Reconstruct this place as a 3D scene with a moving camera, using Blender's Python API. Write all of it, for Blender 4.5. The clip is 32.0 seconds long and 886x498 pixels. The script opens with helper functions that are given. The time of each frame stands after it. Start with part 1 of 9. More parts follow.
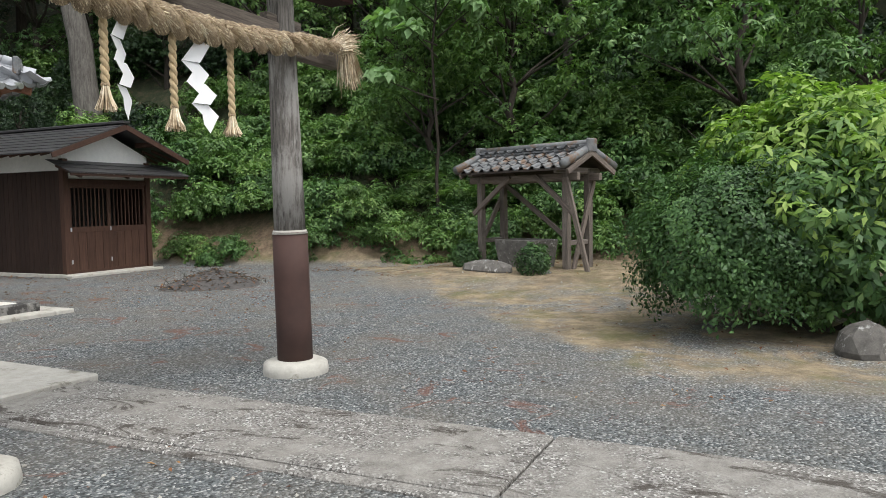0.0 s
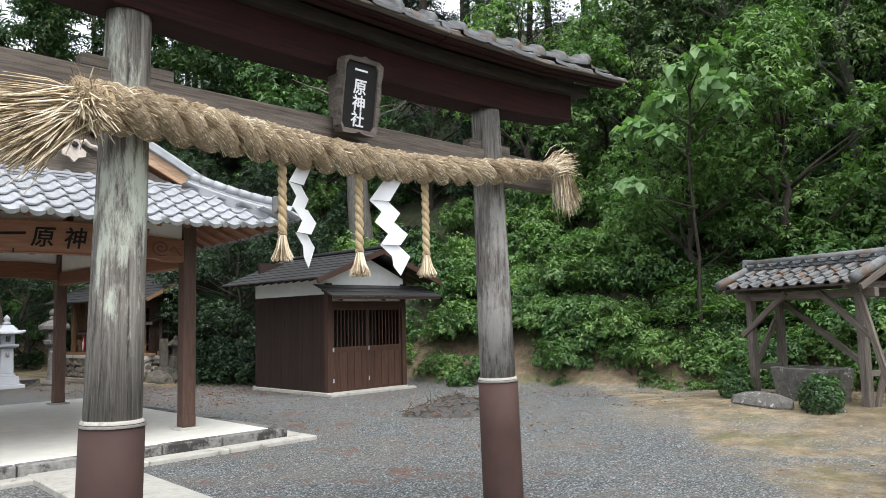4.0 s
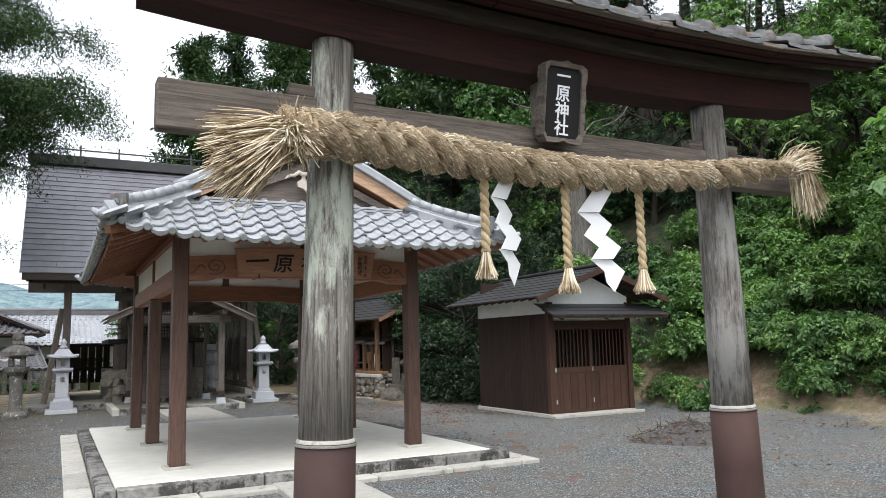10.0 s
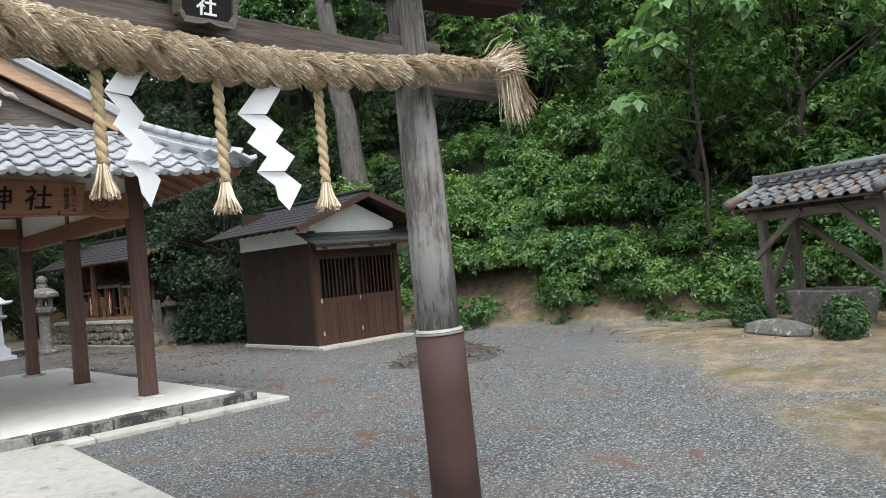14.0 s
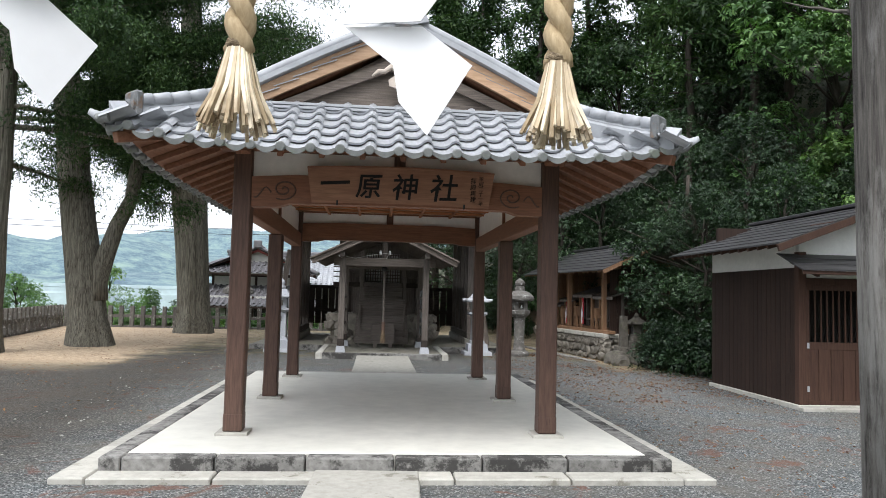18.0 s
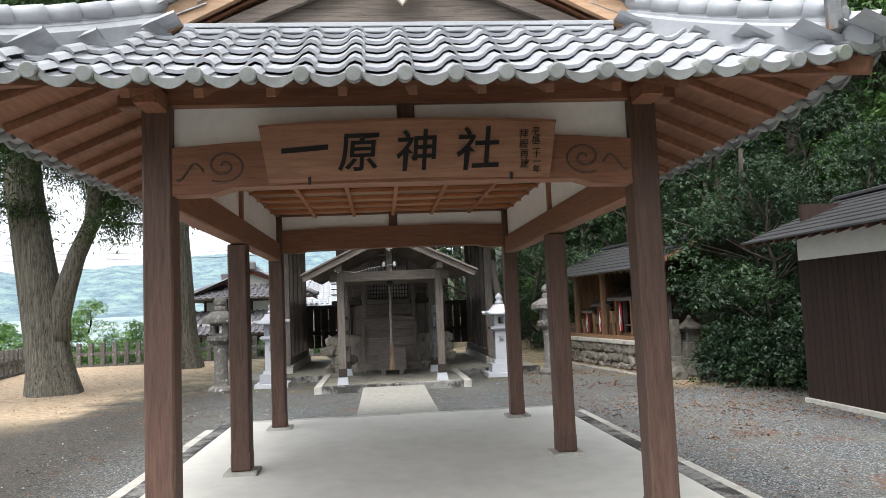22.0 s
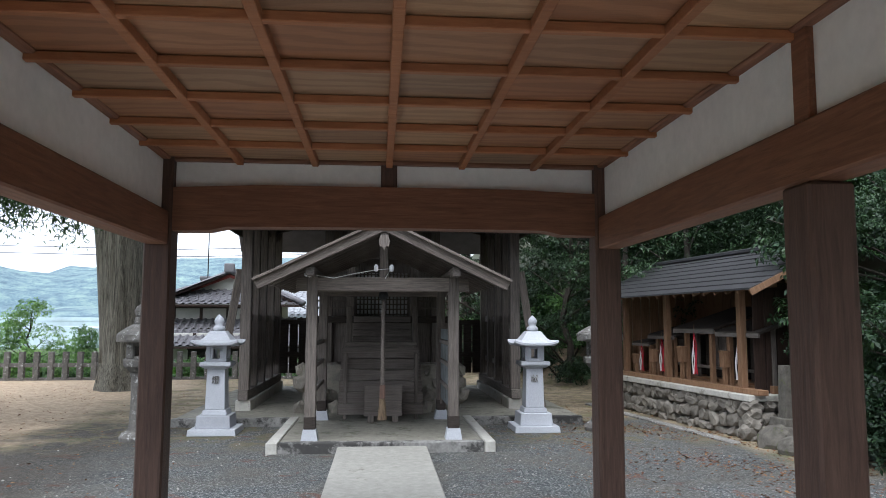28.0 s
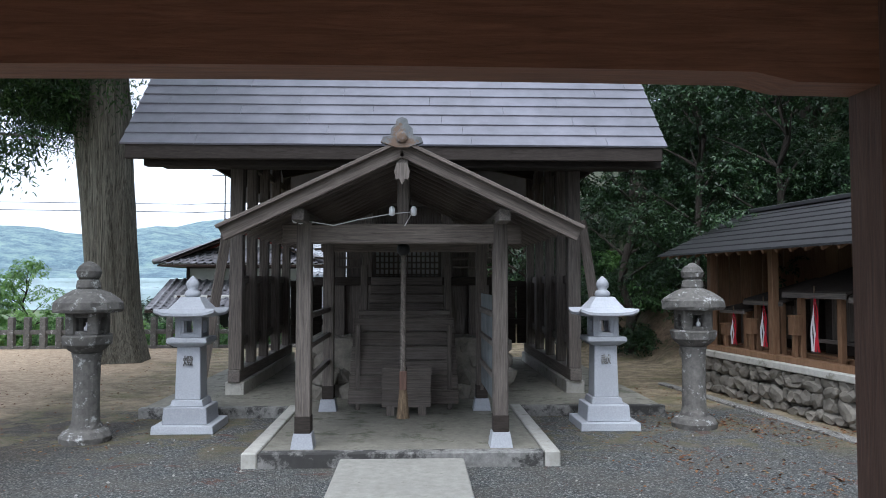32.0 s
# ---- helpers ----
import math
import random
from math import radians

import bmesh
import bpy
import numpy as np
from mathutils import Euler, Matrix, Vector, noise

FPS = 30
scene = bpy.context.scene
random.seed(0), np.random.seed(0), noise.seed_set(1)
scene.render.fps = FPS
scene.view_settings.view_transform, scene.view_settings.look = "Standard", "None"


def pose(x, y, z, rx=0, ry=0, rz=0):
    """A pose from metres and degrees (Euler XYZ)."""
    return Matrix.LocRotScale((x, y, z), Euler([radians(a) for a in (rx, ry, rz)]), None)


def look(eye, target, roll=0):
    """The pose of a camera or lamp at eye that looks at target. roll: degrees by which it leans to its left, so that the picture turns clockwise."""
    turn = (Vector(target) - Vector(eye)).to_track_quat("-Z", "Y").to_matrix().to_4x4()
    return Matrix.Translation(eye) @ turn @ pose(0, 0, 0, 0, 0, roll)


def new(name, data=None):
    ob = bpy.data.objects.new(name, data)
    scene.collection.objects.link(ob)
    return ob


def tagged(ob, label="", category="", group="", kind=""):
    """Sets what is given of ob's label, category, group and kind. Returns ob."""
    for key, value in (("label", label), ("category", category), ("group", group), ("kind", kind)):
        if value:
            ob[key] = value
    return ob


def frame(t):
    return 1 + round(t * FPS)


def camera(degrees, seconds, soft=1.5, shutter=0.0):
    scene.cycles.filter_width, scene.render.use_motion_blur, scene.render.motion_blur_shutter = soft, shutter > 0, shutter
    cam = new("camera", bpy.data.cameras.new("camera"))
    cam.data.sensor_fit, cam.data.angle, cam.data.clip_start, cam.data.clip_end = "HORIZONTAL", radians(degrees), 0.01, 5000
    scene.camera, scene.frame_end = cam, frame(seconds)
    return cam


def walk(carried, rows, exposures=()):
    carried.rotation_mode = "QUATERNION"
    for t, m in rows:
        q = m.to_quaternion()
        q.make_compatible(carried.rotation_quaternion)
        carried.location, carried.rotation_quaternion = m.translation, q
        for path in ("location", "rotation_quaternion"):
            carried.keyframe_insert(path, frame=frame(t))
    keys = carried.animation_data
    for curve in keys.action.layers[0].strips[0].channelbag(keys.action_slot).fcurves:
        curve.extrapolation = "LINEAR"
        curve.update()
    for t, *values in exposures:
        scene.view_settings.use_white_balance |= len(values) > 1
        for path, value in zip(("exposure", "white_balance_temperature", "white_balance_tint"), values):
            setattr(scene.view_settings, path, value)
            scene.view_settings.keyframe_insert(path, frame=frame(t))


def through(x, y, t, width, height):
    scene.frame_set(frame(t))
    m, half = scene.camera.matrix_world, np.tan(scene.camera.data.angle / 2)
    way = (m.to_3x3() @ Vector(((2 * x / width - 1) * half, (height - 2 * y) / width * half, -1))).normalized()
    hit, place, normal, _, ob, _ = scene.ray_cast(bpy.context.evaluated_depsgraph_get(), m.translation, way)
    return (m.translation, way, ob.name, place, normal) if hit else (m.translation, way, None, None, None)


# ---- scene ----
cam = camera(61.9, 32.0, 0.9)
EXPOSURES = [(0.0, 0.85, 6400, 10), (1.0, 0.9, 6400, 10), (3.0, 1.1, 6200, 10), (6.0, 1.12, 6250, 10), (9.0, 1.0, 6200, 10), (13.0, 1.05, 6150, 10), (19.0, 1.05, 6200, 10), (22.0, 1.45, 6300, 10), (23.0, 1.58, 6300, 10), (24.0, 1.65, 6300, 10), (25.0, 1.4, 6300, 10), (26.0, 1.3, 6150, 10), (26.5, 1.3, 6100, 10), (29.0, 1.17, 5650, 10), (30.0, 1.22, 5650, 10), (31.0, 1.12, 5650, 10), (32.0, 1.02, 5600, 10)]
PATH = [
    (0, (-3.859, -9.42, 1.282), (-2.046, -8.583, 1.165), -0.9),
    (0.5, (-3.655, -9.41, 1.384), (-1.883, -8.489, 1.268), -0.7),
    (1, (-3.527, -9.375, 1.436), (-1.823, -8.334, 1.327), -1.4),
    (1.5, (-3.355, -9.281, 1.475), (-1.702, -8.155, 1.451), -0.9),
    (2, (-3.273, -9.274, 1.496), (-1.674, -8.073, 1.543), -1.9),
    (2.5, (-3.191, -9.313, 1.504), (-1.675, -8.013, 1.603), -1.5),
    (3, (-3.128, -9.33, 1.507), (-1.654, -7.984, 1.637), -1.5),
    (3.5, (-3.075, -9.329, 1.507), (-1.642, -7.941, 1.652), -1.5),
    (5.5, (-2.797, -9.203, 1.561), (-1.457, -7.766, 1.934), -1.8),
    (6, (-2.78, -9.208, 1.559), (-1.464, -7.758, 1.964), -2.0),
    (6.5, (-2.767, -9.2, 1.556), (-1.469, -7.738, 1.978), -2.9),
    (7, (-2.758, -9.197, 1.554), (-1.49, -7.709, 1.971), -3.4),
    (7.5, (-2.769, -9.198, 1.552), (-1.54, -7.676, 1.965), -3.5),
    (8, (-2.786, -9.193, 1.531), (-1.612, -7.619, 1.908), -2.5),
    (8.5, (-2.795, -9.176, 1.53), (-1.701, -7.539, 1.882), -2.3),
    (9, (-2.803, -9.174, 1.528), (-1.769, -7.494, 1.861), -2.1),
    (9.5, (-2.805, -9.174, 1.524), (-1.83, -7.454, 1.823), -2.1),
    (10, (-2.804, -9.18, 1.518), (-1.884, -7.422, 1.772), -1.4),
    (10.5, (-2.803, -9.182, 1.51), (-1.924, -7.398, 1.724), -1.2),
    (11, (-2.792, -9.176, 1.503), (-1.938, -7.377, 1.689), -1.6),
    (11.5, (-2.767, -9.171, 1.498), (-1.93, -7.362, 1.665), -2.2),
    (12, (-2.726, -9.196, 1.489), (-1.848, -7.406, 1.639), -3.3),
    (12.5, (-2.646, -9.195, 1.472), (-1.64, -7.47, 1.582), -4.5),
    (13, (-2.439, -9.106, 1.466), (-1.256, -7.494, 1.507), -3.5),
    (13.5, (-2.207, -9.044, 1.477), (-0.831, -7.593, 1.522), -5.2),
    (15.5, (-1.009, -8.533, 1.445), (0.09, -6.862, 1.409), -0.9),
    (16, (-0.701, -8.309, 1.455), (-0.043, -6.421, 1.437), 0.7),
    (16.5, (-0.429, -8.113, 1.447), (0.103, -6.185, 1.456), 1.4),
    (17, (-0.362, -7.815, 1.488), (0.061, -5.862, 1.567), 0.0),
    (17.5, (-0.232, -7.502, 1.514), (0.029, -5.523, 1.64), 0.7),
    (18, (-0.203, -7.235, 1.512), (-0.025, -5.247, 1.641), 1.4),
    (18.5, (-0.234, -6.925, 1.53), (-0.043, -4.939, 1.67), -0.0),
    (19, (-0.224, -6.636, 1.516), (-0.062, -4.648, 1.653), -0.3),
    (19.5, (-0.202, -6.318, 1.524), (-0.089, -4.324, 1.639), -1.1),
    (20, (-0.239, -5.953, 1.524), (-0.018, -3.967, 1.613), -1.6),
    (20.5, (-0.243, -5.628, 1.529), (0.046, -3.652, 1.644), -1.4),
    (21, (-0.193, -5.198, 1.575), (0.011, -3.214, 1.726), -1.4),
    (21.5, (-0.204, -4.869, 1.572), (-0.059, -2.881, 1.73), -1.0),
    (22, (-0.198, -4.532, 1.599), (-0.025, -2.546, 1.757), -2.4),
    (22.5, (-0.112, -4.148, 1.606), (0.07, -2.167, 1.808), -1.4),
    (23, (-0.065, -3.806, 1.614), (0.08, -1.825, 1.851), -1.0),
    (23.5, (-0.085, -3.419, 1.644), (0.058, -1.441, 1.899), -0.9),
    (24, (-0.041, -3.041, 1.629), (0.104, -1.063, 1.889), -0.8),
    (24.5, (0.006, -2.66, 1.67), (0.175, -0.685, 1.936), -0.0),
    (25, (-0.034, -2.283, 1.673), (0.175, -0.312, 1.935), -0.3),
    (25.5, (-0.053, -1.899, 1.679), (0.183, 0.072, 1.921), -0.6),
    (26, (-0.012, -1.528, 1.704), (0.138, 0.455, 1.923), 0.3),
    (26.5, (-0.042, -1.134, 1.702), (0.05, 0.852, 1.921), 1.6),
    (28.5, (-0.056, 0.414, 1.79), (0.135, 2.397, 1.969), -0.3),
    (29, (-0.01, 0.786, 1.774), (0.17, 2.771, 1.933), -0.8),
    (29.5, (0.014, 1.131, 1.79), (0.16, 3.121, 1.931), 0.1),
    (30, (-0.014, 1.504, 1.796), (0.103, 3.497, 1.911), -2.5),
    (30.5, (0.05, 1.876, 1.784), (0.134, 3.872, 1.88), -3.7),
    (31, (0.124, 2.222, 1.811), (0.164, 4.219, 1.911), -2.7),
    (31.5, (0.148, 2.603, 1.826), (0.201, 4.6, 1.922), -2.1),
    (32, (0.124, 3.003, 1.817), (0.2, 5.0, 1.904), -0.0),
]
walk(cam, [(t, look(eye, target, roll)) for t, eye, target, roll in PATH], EXPOSURES)

# ---- world and light ----
world = bpy.data.worlds.new("sky_world")
scene.world = world
world.use_nodes = True
wn, wl = world.node_tree.nodes, world.node_tree.links
wn.clear()
sky = wn.new("ShaderNodeTexSky")
sky.sky_type = "NISHITA"
sky.sun_disc = False
sky.sun_elevation, sky.sun_rotation = radians(58), radians(200)
sky.dust_density, sky.air_density = 4.0, 1.0
hsv = wn.new("ShaderNodeHueSaturation")
hsv.inputs["Saturation"].default_value = 0.22
mixw = wn.new("ShaderNodeMixRGB")
mixw.inputs[0].default_value = 0.55
mixw.inputs[2].default_value = (9.3, 9.6, 10.0, 1)
bgw = wn.new("ShaderNodeBackground")
bgw.inputs[1].default_value = 0.105
wout = wn.new("ShaderNodeOutputWorld")
wl.new(sky.outputs[0], hsv.inputs["Color"])
wl.new(hsv.outputs[0], mixw.inputs[1])
wl.new(mixw.outputs[0], bgw.inputs[0])
wl.new(bgw.outputs[0], wout.inputs[0])
sun = new("sun", bpy.data.lights.new("sun", "SUN"))
sun.data.energy, sun.data.angle, sun.data.color = 1.35, radians(40), (1.0, 0.96, 0.9)
sun.matrix_world = look((0, 0, 30), (5.5, 14.0, 0))


# ---- materials ----
def material(name):
    m = bpy.data.materials.new(name)
    m.use_nodes = True
    nt = m.node_tree
    return m, nt, nt.nodes["Principled BSDF"], nt.nodes["Material Output"]


def ramp(nt, fac, stops):
    r = nt.nodes.new("ShaderNodeValToRGB")
    els = r.color_ramp.elements
    while len(els) < len(stops):
        els.new(0.5)
    for e, (p, c) in zip(els, stops):
        e.position, e.color = p, (*c, 1)
    nt.links.new(fac, r.inputs[0])
    return r.outputs[0]


def coords(nt, scale=(1, 1, 1), world_space=False):
    mp = nt.nodes.new("ShaderNodeMapping")
    mp.inputs["Scale"].default_value = scale
    if world_space:
        g = nt.nodes.new("ShaderNodeNewGeometry")
        nt.links.new(g.outputs["Position"], mp.inputs[0])
    else:
        tc = nt.nodes.new("ShaderNodeTexCoord")
        nt.links.new(tc.outputs["Object"], mp.inputs[0])
    return mp.outputs[0]


def noise_tex(nt, vec, scale, detail=5, rough=0.6, dist=0.0):
    n = nt.nodes.new("ShaderNodeTexNoise")
    n.inputs["Scale"].default_value, n.inputs["Detail"].default_value = scale, detail
    n.inputs["Roughness"].default_value, n.inputs["Distortion"].default_value = rough, dist
    nt.links.new(vec, n.inputs["Vector"])
    return n.outputs["Fac"]


def voronoi(nt, vec, scale, feature="F1", out="Distance"):
    n = nt.nodes.new("ShaderNodeTexVoronoi")
    n.feature = feature
    n.inputs["Scale"].default_value = scale
    nt.links.new(vec, n.inputs["Vector"])
    return n.outputs[out]


def mix(nt, fac, a, b, mode="MIX"):
    n = nt.nodes.new("ShaderNodeMixRGB")
    n.blend_type = mode
    for k, v in enumerate((fac, a, b)):
        if isinstance(v, (int, float)):
            n.inputs[k].default_value = v if k == 0 else (v, v, v, 1)
        elif isinstance(v, tuple):
            n.inputs[k].default_value = (*v, 1)
        else:
            nt.links.new(v, n.inputs[k])
    return n.outputs[0]


def maths(nt, op, a, b=0.0):
    n = nt.nodes.new("ShaderNodeMath")
    n.operation = op
    for k, v in enumerate((a, b)):
        if isinstance(v, (int, float)):
            n.inputs[k].default_value = v
        else:
            nt.links.new(v, n.inputs[k])
    return n.outputs[0]


def bump(nt, bsdf, height, strength=0.4, dist=0.01):
    b = nt.nodes.new("ShaderNodeBump")
    b.inputs["Strength"].default_value, b.inputs["Distance"].default_value = strength, dist
    nt.links.new(height, b.inputs["Height"])
    nt.links.new(b.outputs[0], bsdf.inputs["Normal"])


def obj_random(nt):
    return nt.nodes.new("ShaderNodeObjectInfo").outputs["Random"]


def island_random(nt):
    return nt.nodes.new("ShaderNodeNewGeometry").outputs["Random Per Island"]


def wood(name, dark, light, grain=(18, 18, 1.2), rough=0.7, stain=None, bumps=0.35, cut=0.5):
    """Wood with its grain along the object's z by default; grain gives the stretch."""
    m, nt, b, _ = material(name)
    v = coords(nt, grain)
    g = noise_tex(nt, v, 3.0, 10, 0.78 if bumps >= 0.8 else 0.7, 0.6)
    big = noise_tex(nt, coords(nt, (1.3, 1.3, 0.8)), 2.0, 3)
    c = ramp(nt, g, [(0.38, dark), (0.62, light)] if bumps >= 0.8 else [(0.3, dark), (0.7, light)])
    c = mix(nt, ramp(nt, big, [(0.3, (0, 0, 0)), (0.75, (0.45, 0.45, 0.45))]), c, mix(nt, 0.5, c, dark), "MIX")
    vary = maths(nt, "MULTIPLY_ADD", obj_random(nt), 0.3)
    vary.node.inputs[2].default_value = 0.85
    c = mix(nt, 1.0, c, vary, "MULTIPLY")
    if stain:
        s = mix(nt, 0.55, noise_tex(nt, coords(nt, (9, 9, 1.6)), 2.2, 10, 0.8), noise_tex(nt, coords(nt, (1.6, 1.6, 0.7)), 1.7, 4, 0.6))
        c = mix(nt, ramp(nt, s, [(cut, (0, 0, 0)), (cut + 0.06, (0.85, 0.85, 0.85))]), c, stain)
    nt.links.new(c, b.inputs["Base Color"])
    b.inputs["Roughness"].default_value = rough
    b.inputs["Specular IOR Level"].default_value = 0.3
    bump(nt, b, g, bumps, 0.008)
    return m


def rough_stone(name, dark, light, scale=9.0, rough=0.9, spots=None, spot_scale=7.0, bumps=0.5, cut=0.56):
    m, nt, b, _ = material(name)
    v = coords(nt, world_space=True)
    n1 = noise_tex(nt, v, scale, 9, 0.7)
    n2 = noise_tex(nt, v, scale * 0.17, 4, 0.6)
    c = ramp(nt, n1, [(0.28, dark), (0.72, light)])
    c = mix(nt, ramp(nt, n2, [(0.35, (0, 0, 0)), (0.7, (0.5, 0.5, 0.5))]), c, mix(nt, 0.55, c, dark))
    if spots:
        s = noise_tex(nt, v, spot_scale, 8, 0.75)
        c = mix(nt, ramp(nt, s, [(cut, (0, 0, 0)), (cut + 0.07, (0.9, 0.9, 0.9))]), c, spots)
    vary = maths(nt, "MULTIPLY_ADD", obj_random(nt), 0.3)
    vary.node.inputs[2].default_value = 0.85
    c = mix(nt, 1.0, c, vary, "MULTIPLY")
    nt.links.new(c, b.inputs["Base Color"])
    b.inputs["Roughness"].default_value = rough
    bump(nt, b, noise_tex(nt, v, scale * 6, 6, 0.7), bumps, 0.01)
    return m


def leafy(name, low, mid, high, rough=0.42, through=0.22, patchy=0.0):
    m, nt, b, out = material(name)
    r = maths(nt, "ADD", maths(nt, "MULTIPLY", island_random(nt), 0.7), maths(nt, "MULTIPLY", obj_random(nt), 0.3))
    c = ramp(nt, r, [(0.05, low), (0.5, mid), (0.95, high)])
    if patchy:
        p = noise_tex(nt, coords(nt, world_space=True), patchy, 4, 0.65)
        c = mix(nt, 1.0, c, ramp(nt, p, [(0.38, (0.6, 0.62, 0.66)), (0.5, (1.0, 1.0, 1.0)), (0.62, (1.3, 1.25, 1.15))]), "MULTIPLY") if patchy < 2 else mix(nt, 1.0, c, ramp(nt, p, [(0.36, (0.5, 0.44, 0.38)), (0.5, (1.1, 1.08, 1.05)), (0.64, (1.35, 1.42, 1.55))]), "MULTIPLY")
    nt.links.new(c, b.inputs["Base Color"])
    b.inputs["Roughness"].default_value = rough
    b.inputs["Specular IOR Level"].default_value = 0.28
    t = nt.nodes.new("ShaderNodeBsdfTranslucent")
    nt.links.new(mix(nt, 1.0, c, (1.0, 1.25, 0.5), "MULTIPLY"), t.inputs[0])
    ms = nt.nodes.new("ShaderNodeMixShader")
    ms.inputs[0].default_value = through
    nt.links.new(b.outputs[0], ms.inputs[1])
    nt.links.new(t.outputs[0], ms.inputs[2])
    nt.links.new(ms.outputs[0], out.inputs[0])
    return m


def plain(name, colour, rough=0.6, metal=0.0, scale=14.0, depth=0.12, bumps=0.12):
    m, nt, b, _ = material(name)
    v = coords(nt, world_space=True)
    n = noise_tex(nt, v, scale, 6, 0.65)
    n2 = noise_tex(nt, v, scale * 0.12, 3, 0.6)
    f = mix(nt, 0.5, n, n2)
    lo = tuple(x * (1 - depth * 2) for x in colour)
    hi = tuple(min(1, x * (1 + depth)) for x in colour)
    nt.links.new(ramp(nt, f, [(0.35, lo), (0.65, hi)]), b.inputs["Base Color"])
    b.inputs["Roughness"].default_value, b.inputs["Metallic"].default_value = rough, metal
    bump(nt, b, n, bumps, 0.005)
    return m


def ground_material():
    m, nt, b, _ = material("gravel_and_earth")
    v = coords(nt, world_space=True)
    cell = voronoi(nt, v, 66.0, out="Color")
    dist = voronoi(nt, v, 66.0)
    hv = nt.nodes.new("ShaderNodeSeparateColor")
    nt.links.new(cell, hv.inputs[0])
    gravel = ramp(nt, hv.outputs[0], [(0.0, (0.03, 0.034, 0.036)), (0.4, (0.14, 0.157, 0.162)), (0.8, (0.29, 0.31, 0.31)), (0.965, (0.6, 0.6, 0.58))])
    gravel = mix(nt, ramp(nt, dist, [(0.3, (0, 0, 0)), (0.75, (0.6, 0.6, 0.6))]), gravel, (0.06, 0.065, 0.065))
    patch = noise_tex(nt, v, 0.9, 6, 0.65)
    gravel = mix(nt, ramp(nt, patch, [(0.4, (0, 0, 0)), (0.72, (0.7, 0.7, 0.7))]), gravel, (0.2, 0.175, 0.14))
    litter = ramp(nt, noise_tex(nt, v, 1.7, 8, 0.75, 0.8), [(0.575, (0, 0, 0)), (0.63, (0.7, 0.7, 0.7))])
    gravel = mix(nt, litter, gravel, (0.2, 0.085, 0.055))
    # bare ochre earth and moss toward the slope; straw-brown earth under the cedars
    earth = ramp(nt, noise_tex(nt, v, 2.4, 12, 0.8), [(0.32, (0.08, 0.066, 0.046)), (0.45, (0.19, 0.15, 0.095)), (0.56, (0.33, 0.26, 0.165)), (0.72, (0.46, 0.375, 0.25))])
    moss = ramp(nt, noise_tex(nt, v, 1.3, 6, 0.7), [(0.5, (0, 0, 0)), (0.62, (0.75, 0.75, 0.75))])
    earth = mix(nt, moss, earth, (0.13, 0.125, 0.045))
    sep = nt.nodes.new("ShaderNodeSeparateXYZ")
    nt.links.new(v, sep.inputs[0])
    x, y, z = sep.outputs
    wob = maths(nt, "MULTIPLY", maths(nt, "SUBTRACT", noise_tex(nt, v, 0.55, 5, 0.7), 0.5), 3.4)

    def band(val, edge, width):
        return maths(nt, "MINIMUM", maths(nt, "MAXIMUM", maths(nt, "DIVIDE", maths(nt, "SUBTRACT", val, edge), width), 0.0), 1.0)

    # side toward the slope in front of the well
    e1 = maths(nt, "MULTIPLY", band(maths(nt, "ADD", maths(nt, "ADD", x, maths(nt, "MULTIPLY", y, -1.07)), maths(nt, "MULTIPLY", wob, 0.75)), 10.6, 0.45), band(maths(nt, "ADD", x, maths(nt, "MULTIPLY", wob, 0.3)), 1.4, 0.8))
    e1 = maths(nt, "MULTIPLY", e1, ramp(nt, noise_tex(nt, v, 1.1, 7, 0.75, 0.6), [(0.4, (0.1, 0.1, 0.1)), (0.55, (1, 1, 1))]))
    e2 = maths(nt, "MULTIPLY", band(maths(nt, "ADD", maths(nt, "MULTIPLY", x, -1.0), wob), 5.0, 1.0), band(y, 6.5, 2.5))
    e3 = maths(nt, "MULTIPLY", band(maths(nt, "ADD", x, maths(nt, "MULTIPLY", wob, 0.3)), 4.95, 0.4), band(y, 8.0, 1.0))
    e4 = band(maths(nt, "ADD", maths(nt, "SUBTRACT", y, maths(nt, "MULTIPLY", wob, 0.4)), 0.0), 13.3, 0.8)
    em = maths(nt, "MAXIMUM", maths(nt, "MAXIMUM", e1, e2), maths(nt, "MAXIMUM", maths(nt, "MAXIMUM", e3, e4), band(z, 0.02, 0.12)))
    # gravel browner, and darkened as painted shade, toward the cedars and round the main shrine
    brown_shade = maths(nt, "MAXIMUM", band(maths(nt, "ADD", maths(nt, "MULTIPLY", x, -1.0), maths(nt, "MULTIPLY", wob, 0.4)), 2.5, 1.2), maths(nt, "MULTIPLY", band(maths(nt, "ADD", y, wob), 6.5, 2.0), band(x, -30.0, 1.0)))
    brown_shade = maths(nt, "MULTIPLY", brown_shade, band(maths(nt, "ADD", y, maths(nt, "MULTIPLY", wob, 1.5)), -6.5, 2.5))
    gravel = mix(nt, brown_shade, gravel, mix(nt, 1.0, gravel, (0.66, 0.65, 0.63), "MULTIPLY"))
    # needle-brown tint by the cedars, deepened with shade put into the colour
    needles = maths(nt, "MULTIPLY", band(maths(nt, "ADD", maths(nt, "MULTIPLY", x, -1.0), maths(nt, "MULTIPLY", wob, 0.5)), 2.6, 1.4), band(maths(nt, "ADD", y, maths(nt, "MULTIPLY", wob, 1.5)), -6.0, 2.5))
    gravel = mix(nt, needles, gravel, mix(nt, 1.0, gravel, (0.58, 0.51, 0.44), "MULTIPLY"))
